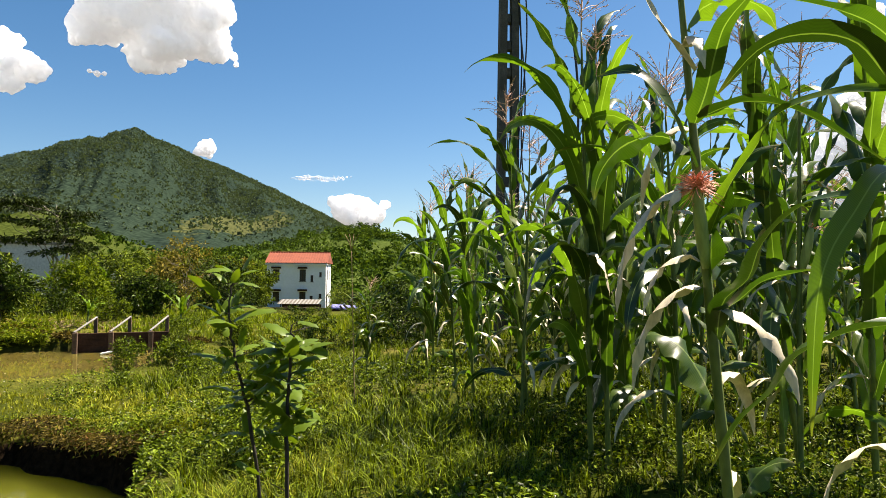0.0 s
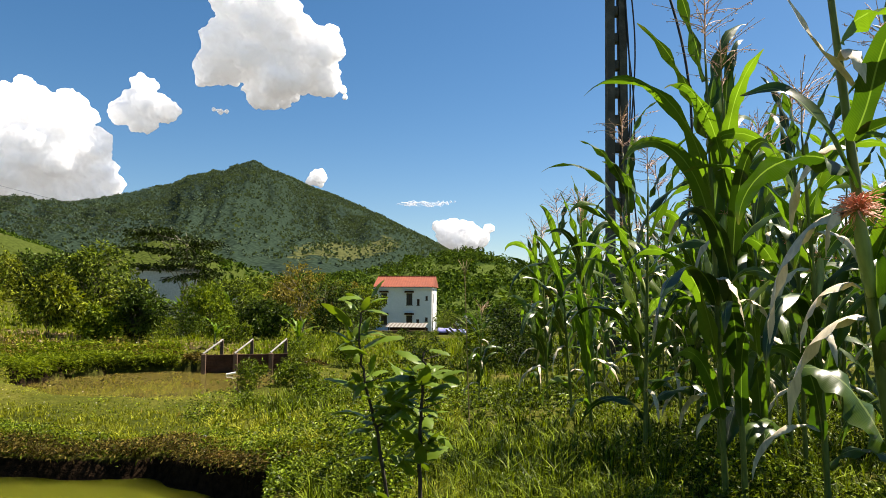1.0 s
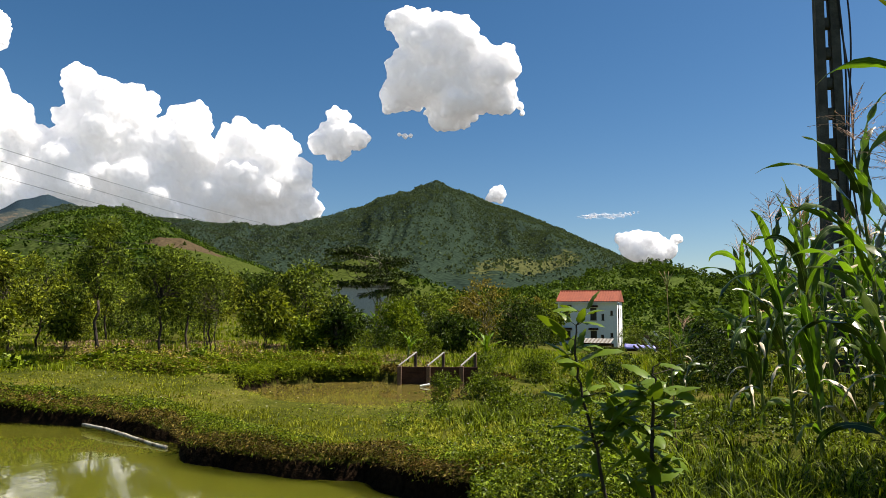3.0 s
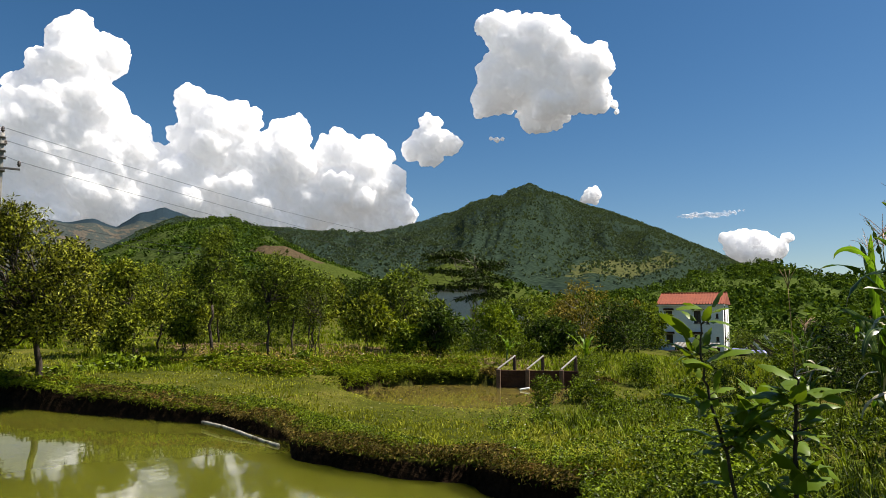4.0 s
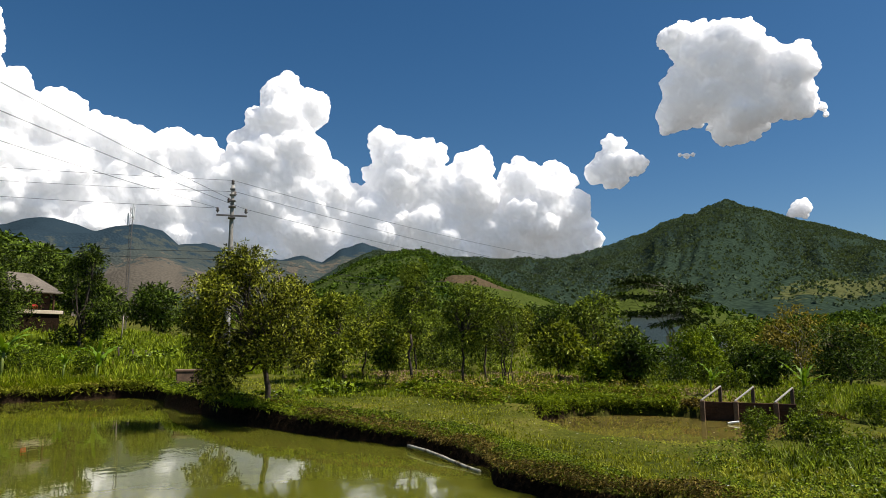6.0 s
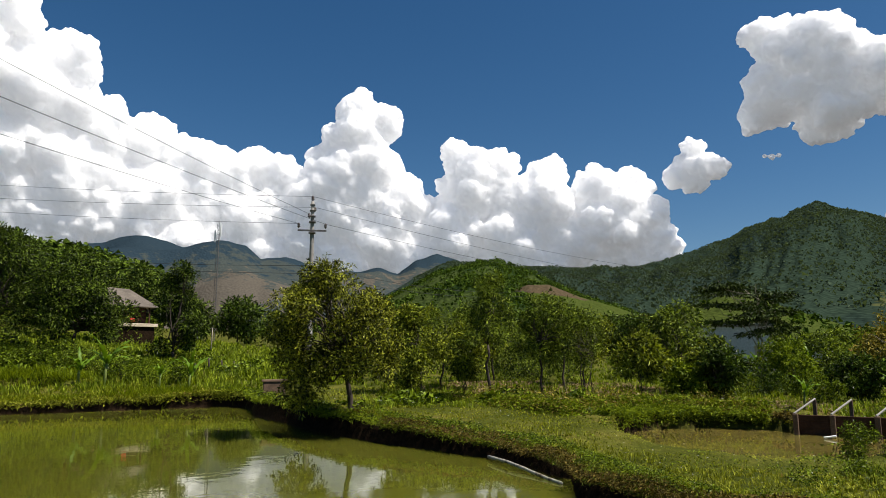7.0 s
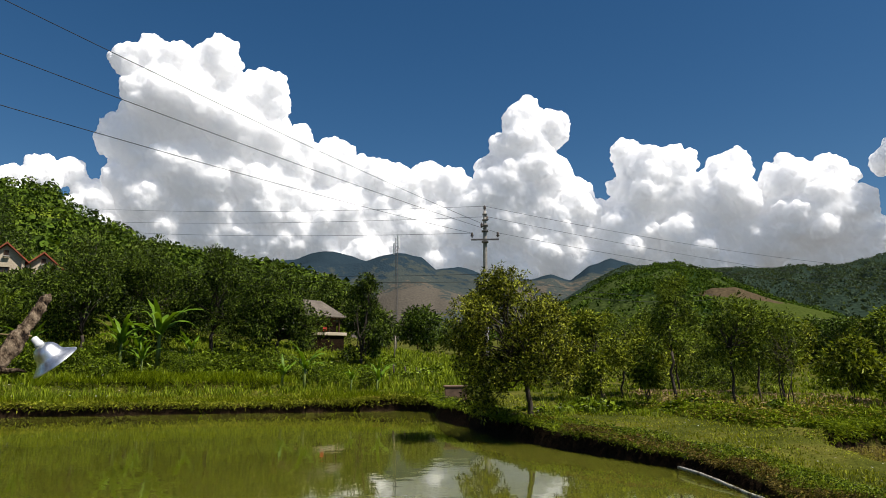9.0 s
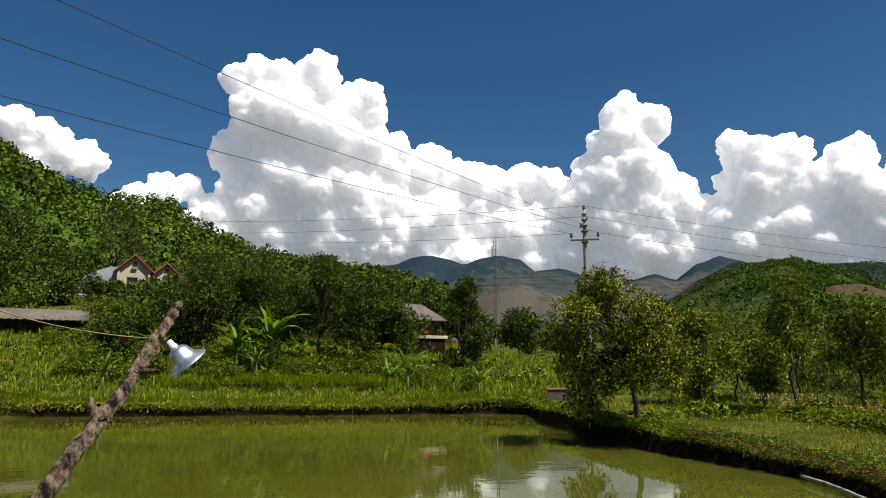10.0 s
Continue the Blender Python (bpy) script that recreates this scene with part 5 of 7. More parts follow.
def weir():
    w = thing("sluice_gate", pose(-8.14, 14.95, POND2_Z, 0, 0, 24) @ Matrix.Diagonal((1.085, 1.085, 1.085, 1)), "concrete sluice with sloping rails and brown stop boards", "sluice")
    fronts = (0.0, 0.66, 1.42)
    for x in fronts:
        bm = bmesh.new()
        box(bm, x, 0, 0.07, 0.1, 0.12, 0.7, bevel=0.012)
        part("front_pillar", bm, DARK_CONCRETE, w)
        bm = bmesh.new()
        box(bm, x + 0.34, 0.62, 0.19, 0.075, 0.08, 0.98, bevel=0.01)
        part("rear_post", bm, DARK_CONCRETE, w)
        d = Vector((0.34, 0.62, 0.24))
        m = Matrix.Translation((x + 0.17, 0.31, 0.56)) @ d.to_track_quat("Y", "Z").to_matrix().to_4x4()
        bm = bmesh.new()
        box(bm, 0, 0, 0, 0.036, d.length + 0.08, 0.03, m, 0.006)
        part("rail", bm, CONCRETE, w, "pale sloping handrail")
    for xa, xb in ((0.0, 0.66), (0.66, 1.42), (1.42, 1.85)):
        for k in range(4):
            bm = bmesh.new()
            box(bm, (xa + xb) / 2, 0.06, -0.06 + k * 0.13, xb - xa - 0.1, 0.04, 0.13, bevel=0.006)
            part("stop_board", bm, DARK_WOOD, w)
    bm = bmesh.new()
    box(bm, 2.05, 0.1, 0.05, 0.6, 0.6, 0.08, bevel=0.015)
    part("ledge", bm, CONCRETE, w)
    bm = bmesh.new()
    box(bm, 2.05, 0.15, -0.2, 0.55, 0.5, 0.42, bevel=0.015)
    part("footing", bm, DARK_CONCRETE, w)
    p = thing("white_plank", pose(-7.33, 14.73, POND2_Z + 0.04, 0, -10, 30), "short white plank floating by the sluice", "plank")
    bm = bmesh.new()
    box(bm, 0, 0, 0, 0.24, 0.07, 0.04, bevel=0.01)
    part("plank", bm, WHITEWASH, p)


weir()


def shore_things():
    # the pale pipe along the dyke
    a, b = np.array([-9.62, 7.36, -0.58]), np.array([-7.33, 6.82, -0.62])
    t = np.linspace(0, 1, 14)[:, None]
    pts = a + (b - a) * t
    pts[:, 2] += 0.02 * np.sin(t[:, 0] * 5)
    s = Soup()
    s.tube(pts, 0.027 + 0.003 * np.sin(np.arange(14) * 2.1), 10)
    p = s.make("pipe", PVC, None, True)
    tagged(p, "dirty pale pipe lying half afloat along the dyke", "pipe")
    b = thing("concrete_block", pose(-22.0, 8.35, gz(-22.0, 8.35), 0, 0, 68), "low dark concrete outlet block at the pond corner", "block")
    bm = bmesh.new()
    box(bm, 0, 0, 0.2, 0.75, 0.45, 0.66, bevel=0.02)
    box(bm, 0, 0, 0.56, 0.85, 0.5, 0.07, bevel=0.015)
    part("body", bm, DARK_CONCRETE, b)
    rng = np.random.default_rng(8)
    for k in range(5):
        x, y = -31.0 - k * 0.5, 7.6 + k * 0.75
        s = Soup()
        h = rng.uniform(0.4, 0.65)
        s.tube([(0, 0, -0.1), (0.03, 0.02, h * 0.5), (rng.uniform(-.05, .05), 0, h)], [0.045, 0.04, 0.035], 7)
        ob = s.make("fence_post", BARK, None, True)
        ob.matrix_basis = pose(x, y, gz(x, y))
        tagged(ob, "short weathered fence post in the field", "fence post", "field fence")
    s = Soup()
    s.tube([(0, 0, -0.1), (0.0, 0.05, 0.8), (-0.05, 0.08, 1.5)], [0.04, 0.035, 0.03], 7)
    ob = s.make("field_stake", PALE_BARK, None, True)
    ob.matrix_basis = pose(-43.2, 12.5, gz(-43.2, 12.5) - 0.05)
    tagged(ob, "pale leaning stake in the rice field", "stake")


shore_things()


def lamp_stick():
    """The crooked stick over the pond with the work lamp tied to it."""
    pts = np.array([(-1.75, -1.42, -0.55), (-2.1, -1.31, 0.16), (-2.45, -1.19, 0.73), (-2.62, -1.135, 0.87), (-2.79, -1.08, 0.99), (-2.92, -1.035, 1.12), (-3.02, -1.0, 1.22), (-3.10, -0.97, 1.31), (-3.18, -0.95, 1.395)])
    t = np.linspace(0, len(pts) - 1, 60)
    fine = np.stack([np.interp(t, np.arange(len(pts)), pts[:, i]) for i in range(3)], 1)
    k = np.ones(5) / 5
    mid = np.stack([np.convolve(fine[:, i], k, "valid") for i in range(3)], 1)
    fine[2:-2] = mid
    rng = np.random.default_rng(3)
    fine[:, :2] += 0.003 * rng.normal(size=(60, 2))
    rad = np.interp(np.arange(60), [0, 25, 36, 42, 48, 59], [0.029, 0.0245, 0.023, 0.03, 0.0195, 0.0175]) * (1 + 0.035 * rng.normal(size=60))
    s = thing("lamp_pole", pose(0, 0, 0), "crooked bare branch leaning over the pond as a lamp pole", "pole")
    so = Soup()
    v, q, tr = tube(fine, rad, 16)
    ang = np.tile(np.arange(16), 60)
    ctr = np.repeat(fine, 16, 0)
    v[:960] = ctr + (v[:960] - ctr) * (1 + 0.1 * np.sin(ang * 2 * np.pi / 16 * 3 + 0.5 * np.sin(np.repeat(np.arange(60), 16) * 0.16))[:, None] + 0.09 * np.tile(rng.normal(size=16), 60)[:, None] + 0.035 * rng.normal(size=(960, 1)))
    so.add(v, tr, q)
    so.make("branch", DEAD_WOOD, s, True)
    for i, d, L, r in ((36, (0.1, 0.9, 0.05), 0.09, 0.022), (26, (-0.15, -0.5, 1.0), 0.11, 0.024), (38, (0.0, -0.7, 0.8), 0.05, 0.012)):
        so = Soup()
        d = unit(np.array(d))
        w = np.linspace(0, 1, 6)[:, None]
        so.tube(fine[i] + d * L * w + 0.01 * rng.normal(size=(6, 3)) * w, r * np.array([1.2, 0.9, 0.6, 0.45, 0.3, 0.08]), 8)
        so.make("snag", DEAD_WOOD, s, True)
    # lamp: socket, reflector, bulb
    L = thing("work_lamp", pose(0, 0, 0), "shiny aluminium reflector work lamp tied to a branch", "lamp")
    o = np.array([-3.03, -0.945, 1.215])
    ax = unit(np.array([-0.24, 0.62, -0.74]))

    def lathe(name, prof, mat, par=None, label=""):
        z = np.array([p[0] for p in prof])
        so = Soup()
        v, q, tr = tube(o + ax * z[:, None] * 0.66, np.array([p[1] for p in prof]) * 0.66, 28)
        so.add(v[:-2], None, q)
        ob = so.make(name, mat, par or L, True, label)
        return ob
    sh = lathe("reflector", [(0.04, 0.026), (0.05, 0.045), (0.065, 0.06), (0.085, 0.069), (0.11, 0.074), (0.125, 0.083), (0.145, 0.108), (0.163, 0.131), (0.167, 0.133)], ALU, None, "spun aluminium reflector")
    sh.modifiers.new("thickness", "SOLIDIFY").thickness = 0.0015
    lathe("socket", [(-0.02, 0.004), (-0.015, 0.019), (0.02, 0.021), (0.022, 0.025), (0.045, 0.025), (0.047, 0.018)], PALE_SHEET, None, "pale lamp socket")
    lathe("bulb", [(0.05, 0.012), (0.09, 0.014), (0.12, 0.03), (0.15, 0.034), (0.175, 0.024), (0.185, 0.003)], PALE_SHEET, None, "pale glass bulb")
    so = Soup()
    t = np.linspace(0, 1, 30)[:, None]
    a, b = o - ax * 0.02, np.array([-3.75, -2.35, 1.62])
    p = a + (b - a) * t
    p[:, 2] -= (0.16 * t * (1 - t))[:, 0] * 2
    so.tube(p, np.full(30, 0.003), 6)
    ob = so.make("electric_cord", STRAW, None, True)
    tagged(ob, "pale electric cord running to the lamp", "cable")


lamp_stick()

# ---- trees and shrubs ----
def crown_leaves(soup, centres, radii, n, leaf, rng, droop=0.3, flat=0.3, shell=0.55, aspect=0.45, bunch=9):
    """n leaves in bunches at the twig ends, most of them near the skins of the balls."""
    centres, radii = np.asarray(centres), np.asarray(radii)
    w = radii ** 2 / np.sum(radii ** 2)
    m = max(1, n // bunch)
    k = rng.choice(len(centres), m, p=w)
    d = unit(rng.normal(size=(m, 3)) + [0, 0, 0.25])
    rr = rng.uniform(shell, 1.0, m) ** 0.6 * rng.uniform(0.8, 1.2, m)
    p = centres[k] + d * np.array([1, 1, 0.85]) * (radii[k] * rr)[:, None]
    p, d = np.repeat(p, bunch, 0), np.repeat(d, bunch, 0)
    n = len(p)
    out = unit(rng.normal(size=(n, 3)))
    p = p + out * leaf * math.sqrt(bunch / 9) * rng.uniform(0.1, 0.9, n)[:, None] ** (0.5 if bunch > 9 else 1)
    along = unit(out + 0.5 * d - [0, 0, droop])
    normal = unit(rng.normal(size=(n, 3)) * 0.32 * (1.3 - flat) + np.array([0, 0, 1.0]) * flat + d * 1.1)
    L = leaf * rng.uniform(0.6, 1.35, n)
    v, f = sprigs(p, along, normal, L, L * aspect * rng.uniform(0.8, 1.2, n))
    soup.add(v, f)


def limb(soup, a, b, ra, rb, rng, wob=0.06, n=7, sides=7):
    t = np.linspace(0, 1, n)[:, None]
    a, b = np.asarray(a, float), np.asarray(b, float)
    L = np.linalg.norm(b - a)
    p = a + (b - a) * t
    p[1:-1] += wob * L * rng.normal(size=(n - 2, 3))
    p[:, 2] += 0.08 * L * np.sin(np.pi * t[:, 0])
    soup.tube(p, np.linspace(ra, rb, n), sides)
    return p


def tree(x, y, height, spread, mat, n, leaf, seed, label, bare=0.3, blobs=14, stems=1, bark=BARK, lean=(0, 0), style="round", name="tree", group="", trunk=0.02, category="tree", ball=0.3, flat=0.3, aspect=0.45, sink=0.05, extra=(), bunch=9):
    rng = np.random.default_rng(seed)
    th = thing(name, pose(x, y, gz(x, y) - sink), label, category, group)
    wood, crown = Soup(), Soup()
    top = height
    lo = bare * height
    cs, rs = [], []
    for i in range(blobs):
        a, u = rng.uniform(0, 2 * np.pi), (i + rng.uniform(0, 1)) / blobs
        if style == "round":
            prof = math.sin(math.pi * min(0.97, 0.12 + 0.86 * u)) ** 0.7
            z = lo + (top - lo) * (0.06 + 0.86 * u)
        elif style == "spire":
            prof = 0.95 * (1 - u) ** 0.55 + 0.12
            z = lo + (top - lo) * (0.04 + 0.94 * u)
        else:
            prof = rng.uniform(0.5, 1.0)
            z = lo + (top - lo) * (u * 0.9 + 0.08)
        r = spread / 2 * prof * math.sqrt(rng.uniform(0.15, 1.0))
        size = spread * ball * rng.uniform(0.6, 1.05) * (0.55 if style == "umbrella" else 1)
        cs.append((math.cos(a) * r + lean[0] * z / height, math.sin(a) * r + lean[1] * z / height, min(z, top - size * 0.5)))
        rs.append(size)
    for ex, ey, ez, er in extra:                                   # boughs that hang low on one side
        cs.append((ex, ey, ez))
        rs.append(er)
    blobs = len(cs)
    base_r = trunk * height
    for s in range(stems):
        o = np.array([0.12 * height * 0.3 * rng.normal() * (stems > 1), 0.12 * height * 0.3 * rng.normal() * (stems > 1), -0.15])
        fork = np.array([o[0] * 2 + lean[0] * bare + 0.02 * height * rng.normal(), o[1] * 2 + lean[1] * bare, lo * (1.0 if stems == 1 else rng.uniform(0.5, 1.3)) + 0.05 * height])
        limb(wood, o, fork, base_r / math.sqrt(stems), base_r * 0.7 / math.sqrt(stems), rng, 0.03, 6, 9 if name == "tree" else 5)
        for i in range(s, blobs, stems):
            p = limb(wood, fork + [0, 0, rng.uniform(0, 0.12) * height * (cs[i][2] > lo)], cs[i], base_r * 0.42 / math.sqrt(stems), base_r * 0.08, rng, 0.05, 6, 5 if name == "tree" else 3)
            for _ in range(2 if name == "tree" else 0):
                limb(wood, p[rng.integers(2, 5)], np.array(cs[i]) + rs[i] * 0.8 * unit(rng.normal(size=3)), base_r * 0.16, base_r * 0.04, rng, 0.06, 5, 3)
    if style == "umbrella":                                         # flat platforms of foliage, one above another
        k = rng.integers(len(cs), size=n)
        rr, aa = np.sqrt(rng.uniform(0, 1, n)) * np.array(rs)[k] * 1.25, rng.uniform(0, 2 * np.pi, n)
        edge = 1 + 0.35 * np.sin(aa * 5 + k) + 0.2 * np.sin(aa * 9 + 2 * k)
        p = np.array(cs)[k] + np.stack([np.cos(aa) * rr * edge, np.sin(aa) * rr * edge, 0.035 * rng.normal(size=n) - 0.1 * rr ** 2 + rr * 0.1 * np.sin(aa + k * 1.7)], 1)
        L = leaf * rng.uniform(0.6, 1.3, n)
        crown.add(*sprigs(p, np.stack([np.cos(aa), np.sin(aa), -0.2 + 0 * aa], 1) + 0.5 * rng.normal(size=(n, 3)), rng.normal(size=(n, 3)) * 0.3 + [0, 0, 1.0], L, L * aspect))
    else:
        crown_leaves(crown, cs, rs, n, leaf, rng, flat=flat, aspect=aspect, bunch=bunch)
    wood.make("trunk", bark, th, True)
    crown.make("crown", mat, th)
    return th


# the tree on the dyke, leaning over the pond
tree(-14.5, 7.25, 3.5, 3.0, DYKE_LEAF, 33000, 0.08, 21, "leafy fruit tree with a leaning trunk on the pond dyke", bare=0.26, blobs=34, lean=(-0.25, -0.5), trunk=0.02, ball=0.17,
     extra=[(-0.5, -0.95, 0.75, 0.5), (-0.62, -1.2, 0.5, 0.42), (-0.35, -0.8, 1.15, 0.5), (-0.6, -1.3, 1.3, 0.45), (-0.45, -1.0, 0.3, 0.3), (0.3, 0.7, 1.0, 0.35), (0, 0, 1.85, 0.55), (0.25, 0.35, 2.3, 0.5), (-0.25, -0.3, 1.5, 0.5), (0.1, 0.5, 1.6, 0.45), (-0.1, -0.2, 2.6, 0.45)])
# orchard
ORCHARD = [(-20.4, 13.1, 2.9, 3.6, LEAF_A, 4200, "yellow-green fruit tree at the orchard edge", "round", 1, 0.2), (-20.6, 15.2, 2.4, 3.2, LEAF_A, 3200, "broad yellow-green fruit tree", "round", 2, 0.15),
           (-15.85, 12.57, 3.6, 2.1, LEAF_C, 3600, "tall slender orchard tree with airy crown", "spire", 1, 0.22), (-14.87, 13.7, 3.0, 2.5, LEAF_C, 3400, "feathery young orchard tree", "round", 1, 0.25),
           (-14.3, 14.95, 2.75, 2.1, LEAF_C, 2400, "thin many-stemmed bush with yellowing leaves", "round", 5, 0.18), (-17.3, 17.0, 2.9, 2.6, LEAF_C, 3000, "feathery tree at the back of the orchard", "round", 1, 0.25),
           (-13.1, 16.0, 1.95, 1.7, LEAF_A, 2200, "small dark green orchard tree", "round", 2, 0.15), (-12.5, 17.1, 1.15, 1.3, LEAF_D, 1300, "low yellow-green shrub in the orchard", "round", 3, 0.1),
           (-11.6, 17.7, 1.6, 1.75, LEAF_B, 2400, "round dark citrus tree with bare forked trunk", "round", 2, 0.2), (-18.6, 11.7, 1.5, 1.5, LEAF_A, 1400, "young fruit tree beside the dyke", "round", 2, 0.1),
           (-16.9, 12.4, 1.35, 1.2, LEAF_A, 1100, "small spindly orchard sapling", "round", 1, 0.3), (-22.5, 15.5, 3.0, 3.0, LEAF_C, 2800, "feathery tree behind the fruit trees", "round", 1, 0.25),
           (-23.5, 19.0, 3.2, 3.4, LEAF_C, 2800, "dense tree behind the orchard", "round", 1, 0.2), (-19.5, 20.5, 2.9, 3.2, LEAF_A, 2600, "dense green tree behind the orchard", "round", 1, 0.2)]
for k, (x, y, h, s, m, n, lab, style, stems, bare) in enumerate(ORCHARD):
    tree(x, y, h * 1.03, s * 0.84, m, int(n * 1.5), 0.13 if m is not LEAF_C else 0.11, 100 + k, lab, bare=bare + 0.17, blobs=24, stems=stems, style=style, group="orchard trees", ball=0.17, trunk=0.013, aspect=0.4 if m is not LEAF_C else 0.3)
tree(-17.4, 29.4, 5.0, 4.3, SHADE_LEAF, 7600, 0.17, 31, "layered umbrella-shaped tree with pale forked trunks", bare=0.46, blobs=14, stems=3, style="umbrella", bark=PALE_BARK, trunk=0.022, ball=0.4, flat=0.85)
tree(-14.7, 39.4, 3.9, 4.4, LEAF_E, 2200, 0.18, 32, "half-bare tree with brownish leaves", bare=0.2, blobs=16, stems=3, bark=PALE_BARK, trunk=0.02)
for az, r, h, sp, m, lab in ((36.0, 25.0, 3.2, 2.6, LEAF_C, "feathery tree before the grey house"), (34.3, 22.5, 1.7, 1.9, LEAF_A, "small dark tree before the grey house"), (28.2, 29.0, 2.0, 2.4, LEAF_D, "bright bushy tree below the layered one"),
                             (26.0, 33.0, 2.5, 2.8, LEAF_C, "leafy tree at the edge of the clearing"), (24.0, 27.0, 1.5, 2.0, LEAF_B, "dark round bush at the edge of the clearing")):
    x, y = polar(az, r)
    tree(x, y, h, sp, m, 5200, 0.13, 340 + int(az), lab, bare=0.16, blobs=20, stems=2, group="orchard trees", ball=0.19)
tree(-11.6, 36.2, 2.9, 3.4, LEAF_B, 4600, 0.16, 33, "dark green tree beside the brownish one", bare=0.15, blobs=14, stems=2)
# dark fruit trees on the far shore
FAR_SHORE = [(-36.9, -5.1, 5.1, 4.6, LEAF_B, 4200, "round"), (-39.1, -2.6, 5.0, 4.8, LEAF_B, 4200, "round"), (-38.1, 0.9, 5.9, 4.2, LEAF_B, 4600, "round"), (-36.4, 4.1, 5.0, 4.4, LEAF_B, 4600, "round"),
             (-36.1, 8.5, 4.9, 2.6, LEAF_B, 2600, "spire"), (-36.5, -8.9, 2.0, 3.0, LEAF_B, 3600, "round"), (-42.0, -2.0, 5.4, 5.0, LEAF_B, 3600, "round"), (-58.9, 11.7, 5.6, 6.0, LEAF_B, 3200, "round")]
HILLSIDE = [(-60.0, 8.0, 6.0, 6.0, LEAF_B, 2800, "round"), (-57.0, 18.8, 3.6, 4.0, LEAF_B, 2200, "round"), (-55.0, 14.6, 3.0, 3.5, LEAF_A, 1800, "round"), (-60.0, 24.0, 3.0, 5.0, LEAF_A, 2200, "round"), (-52, 2.0, 6.5, 6.0, LEAF_B, 3000, "round"),
             (-54, -4.0, 7.0, 6.5, LEAF_B, 3000, "round"), (-50, -9.5, 2.6, 5.0, LEAF_B, 3000, "round"), (-66, -27, 9.5, 8.0, LEAF_B, 3600, "round"), (-58, -20.0, 2.6, 4.0, LEAF_B, 2600, "round"), (-60, -13.0, 2.0, 3.0, LEAF_B, 2200, "round"),
             (-72, -31, 11, 9.0, LEAF_B, 3600, "round"), (-58, -27, 7, 7.0, LEAF_B, 3000, "round"), (-64.5, -14.8, 1.8, 2.2, LEAF_B, 1400, "round"), (-79, -20, 9, 8.0, LEAF_B, 3000, "round"), (-78, -10, 8, 8.0, LEAF_B, 3000, "round"), (-68, -6, 6, 7.0, LEAF_B, 3000, "round"), (-66, 1, 6, 7, LEAF_B, 3000, "round"), (-58.6, -20.8, 3.4, 4.5, LEAF_B, 2600, "round"), (-54.0, -21.8, 6.0, 5.5, LEAF_B, 3200, "round"), (-65.8, -24.9, 8.0, 6.5, LEAF_B, 3200, "round"), (-64.5, -11.8, 3.2, 4.2, LEAF_B, 2400, "round"), (-62.0, -16.6, 1.6, 2.6, LEAF_B, 1600, "round")]
for k, (x, y, h, s, m, n, style) in enumerate(FAR_SHORE + HILLSIDE):
    lab = "dense dark longan tree on the far shore" if m is LEAF_B and x > -45 else "slender dark citrus tree on the far shore" if style == "spire" else "leafy tree on the lower hillside"
    near = x > -45
    tree(x, y, h, s, LONGAN if near else SLOPE_LEAF if k % 3 else LEAF_B, int(n * (3.6 if near else 1.7)), 0.14 if near else 0.3, 300 + k, lab, bare=0.2 if style == "round" else 0.05, blobs=15, style=style, group="far shore trees", ball=0.21, bunch=40 if near else 24)
for az, r, top, sp in ((107.2, 63, 8.8, 3.4), (103.95, 66, 6.5, 1.6), (101.2, 64, 5.3, 3.0), (98.9, 62, 6.7, 3.4)):
    x, y = polar(az, r)
    h = 1.13 + r * math.tan(math.radians(top)) - gz(x, y)
    tree(x, y, h, sp, LEAF_B, 5200, 0.2, 380 + int(az), "dark tree beside the gabled house", bare=0.2, blobs=16, group="far shore trees", ball=0.2)

# trees across the valley floor, between the orchard and the hills
VALLEY = [tree(-70 - 9 * k, 60, 6.0, sp, m, n, 0.42, 420 + k, lab, bare=bare, blobs=18, stems=st, style=sty, group="valley trees", ball=0.2)
          for k, (sp, m, n, lab, bare, st, sty) in enumerate(((5.2, LEAF_B, 2600, "broad dark tree on the valley floor", 0.1, 1, "round"), (4.2, LEAF_C, 2400, "feathery green tree on the valley floor", 0.15, 2, "round"),
                                                              (3.0, LEAF_A, 1800, "slender yellow-green tree on the valley floor", 0.12, 1, "spire"), (4.6, LEAF_E, 2000, "thin brownish tree on the valley floor", 0.2, 2, "round")))]
rng = np.random.default_rng(29)
for az in np.arange(15.5, 62.5, 0.72):
    az = az + rng.uniform(-0.4, 0.4)
    r = rng.uniform(62, 125)
    up = np.interp(az, [15, 22, 28, 31, 35, 39, 48, 62], [1.2, 1.5, 1.7, 1.3, 1.6, 3.4, 3.4, 2.2]) * rng.uniform(0.6, 1.12)
    x, y = polar(az, r)
    g = gz(x, y)
    sc = (1.15 + r * math.tan(math.radians(up)) - g) / 6.0
    copy_thing(VALLEY[(0, 1, 2, 0, 1, 3, 1)[rng.integers(7)]], pose(x, y, g - 0.1, 0, 0, rng.uniform(0, 360)) @ Matrix.Diagonal((max(sc, 0.7), max(sc, 0.7), sc, 1)))

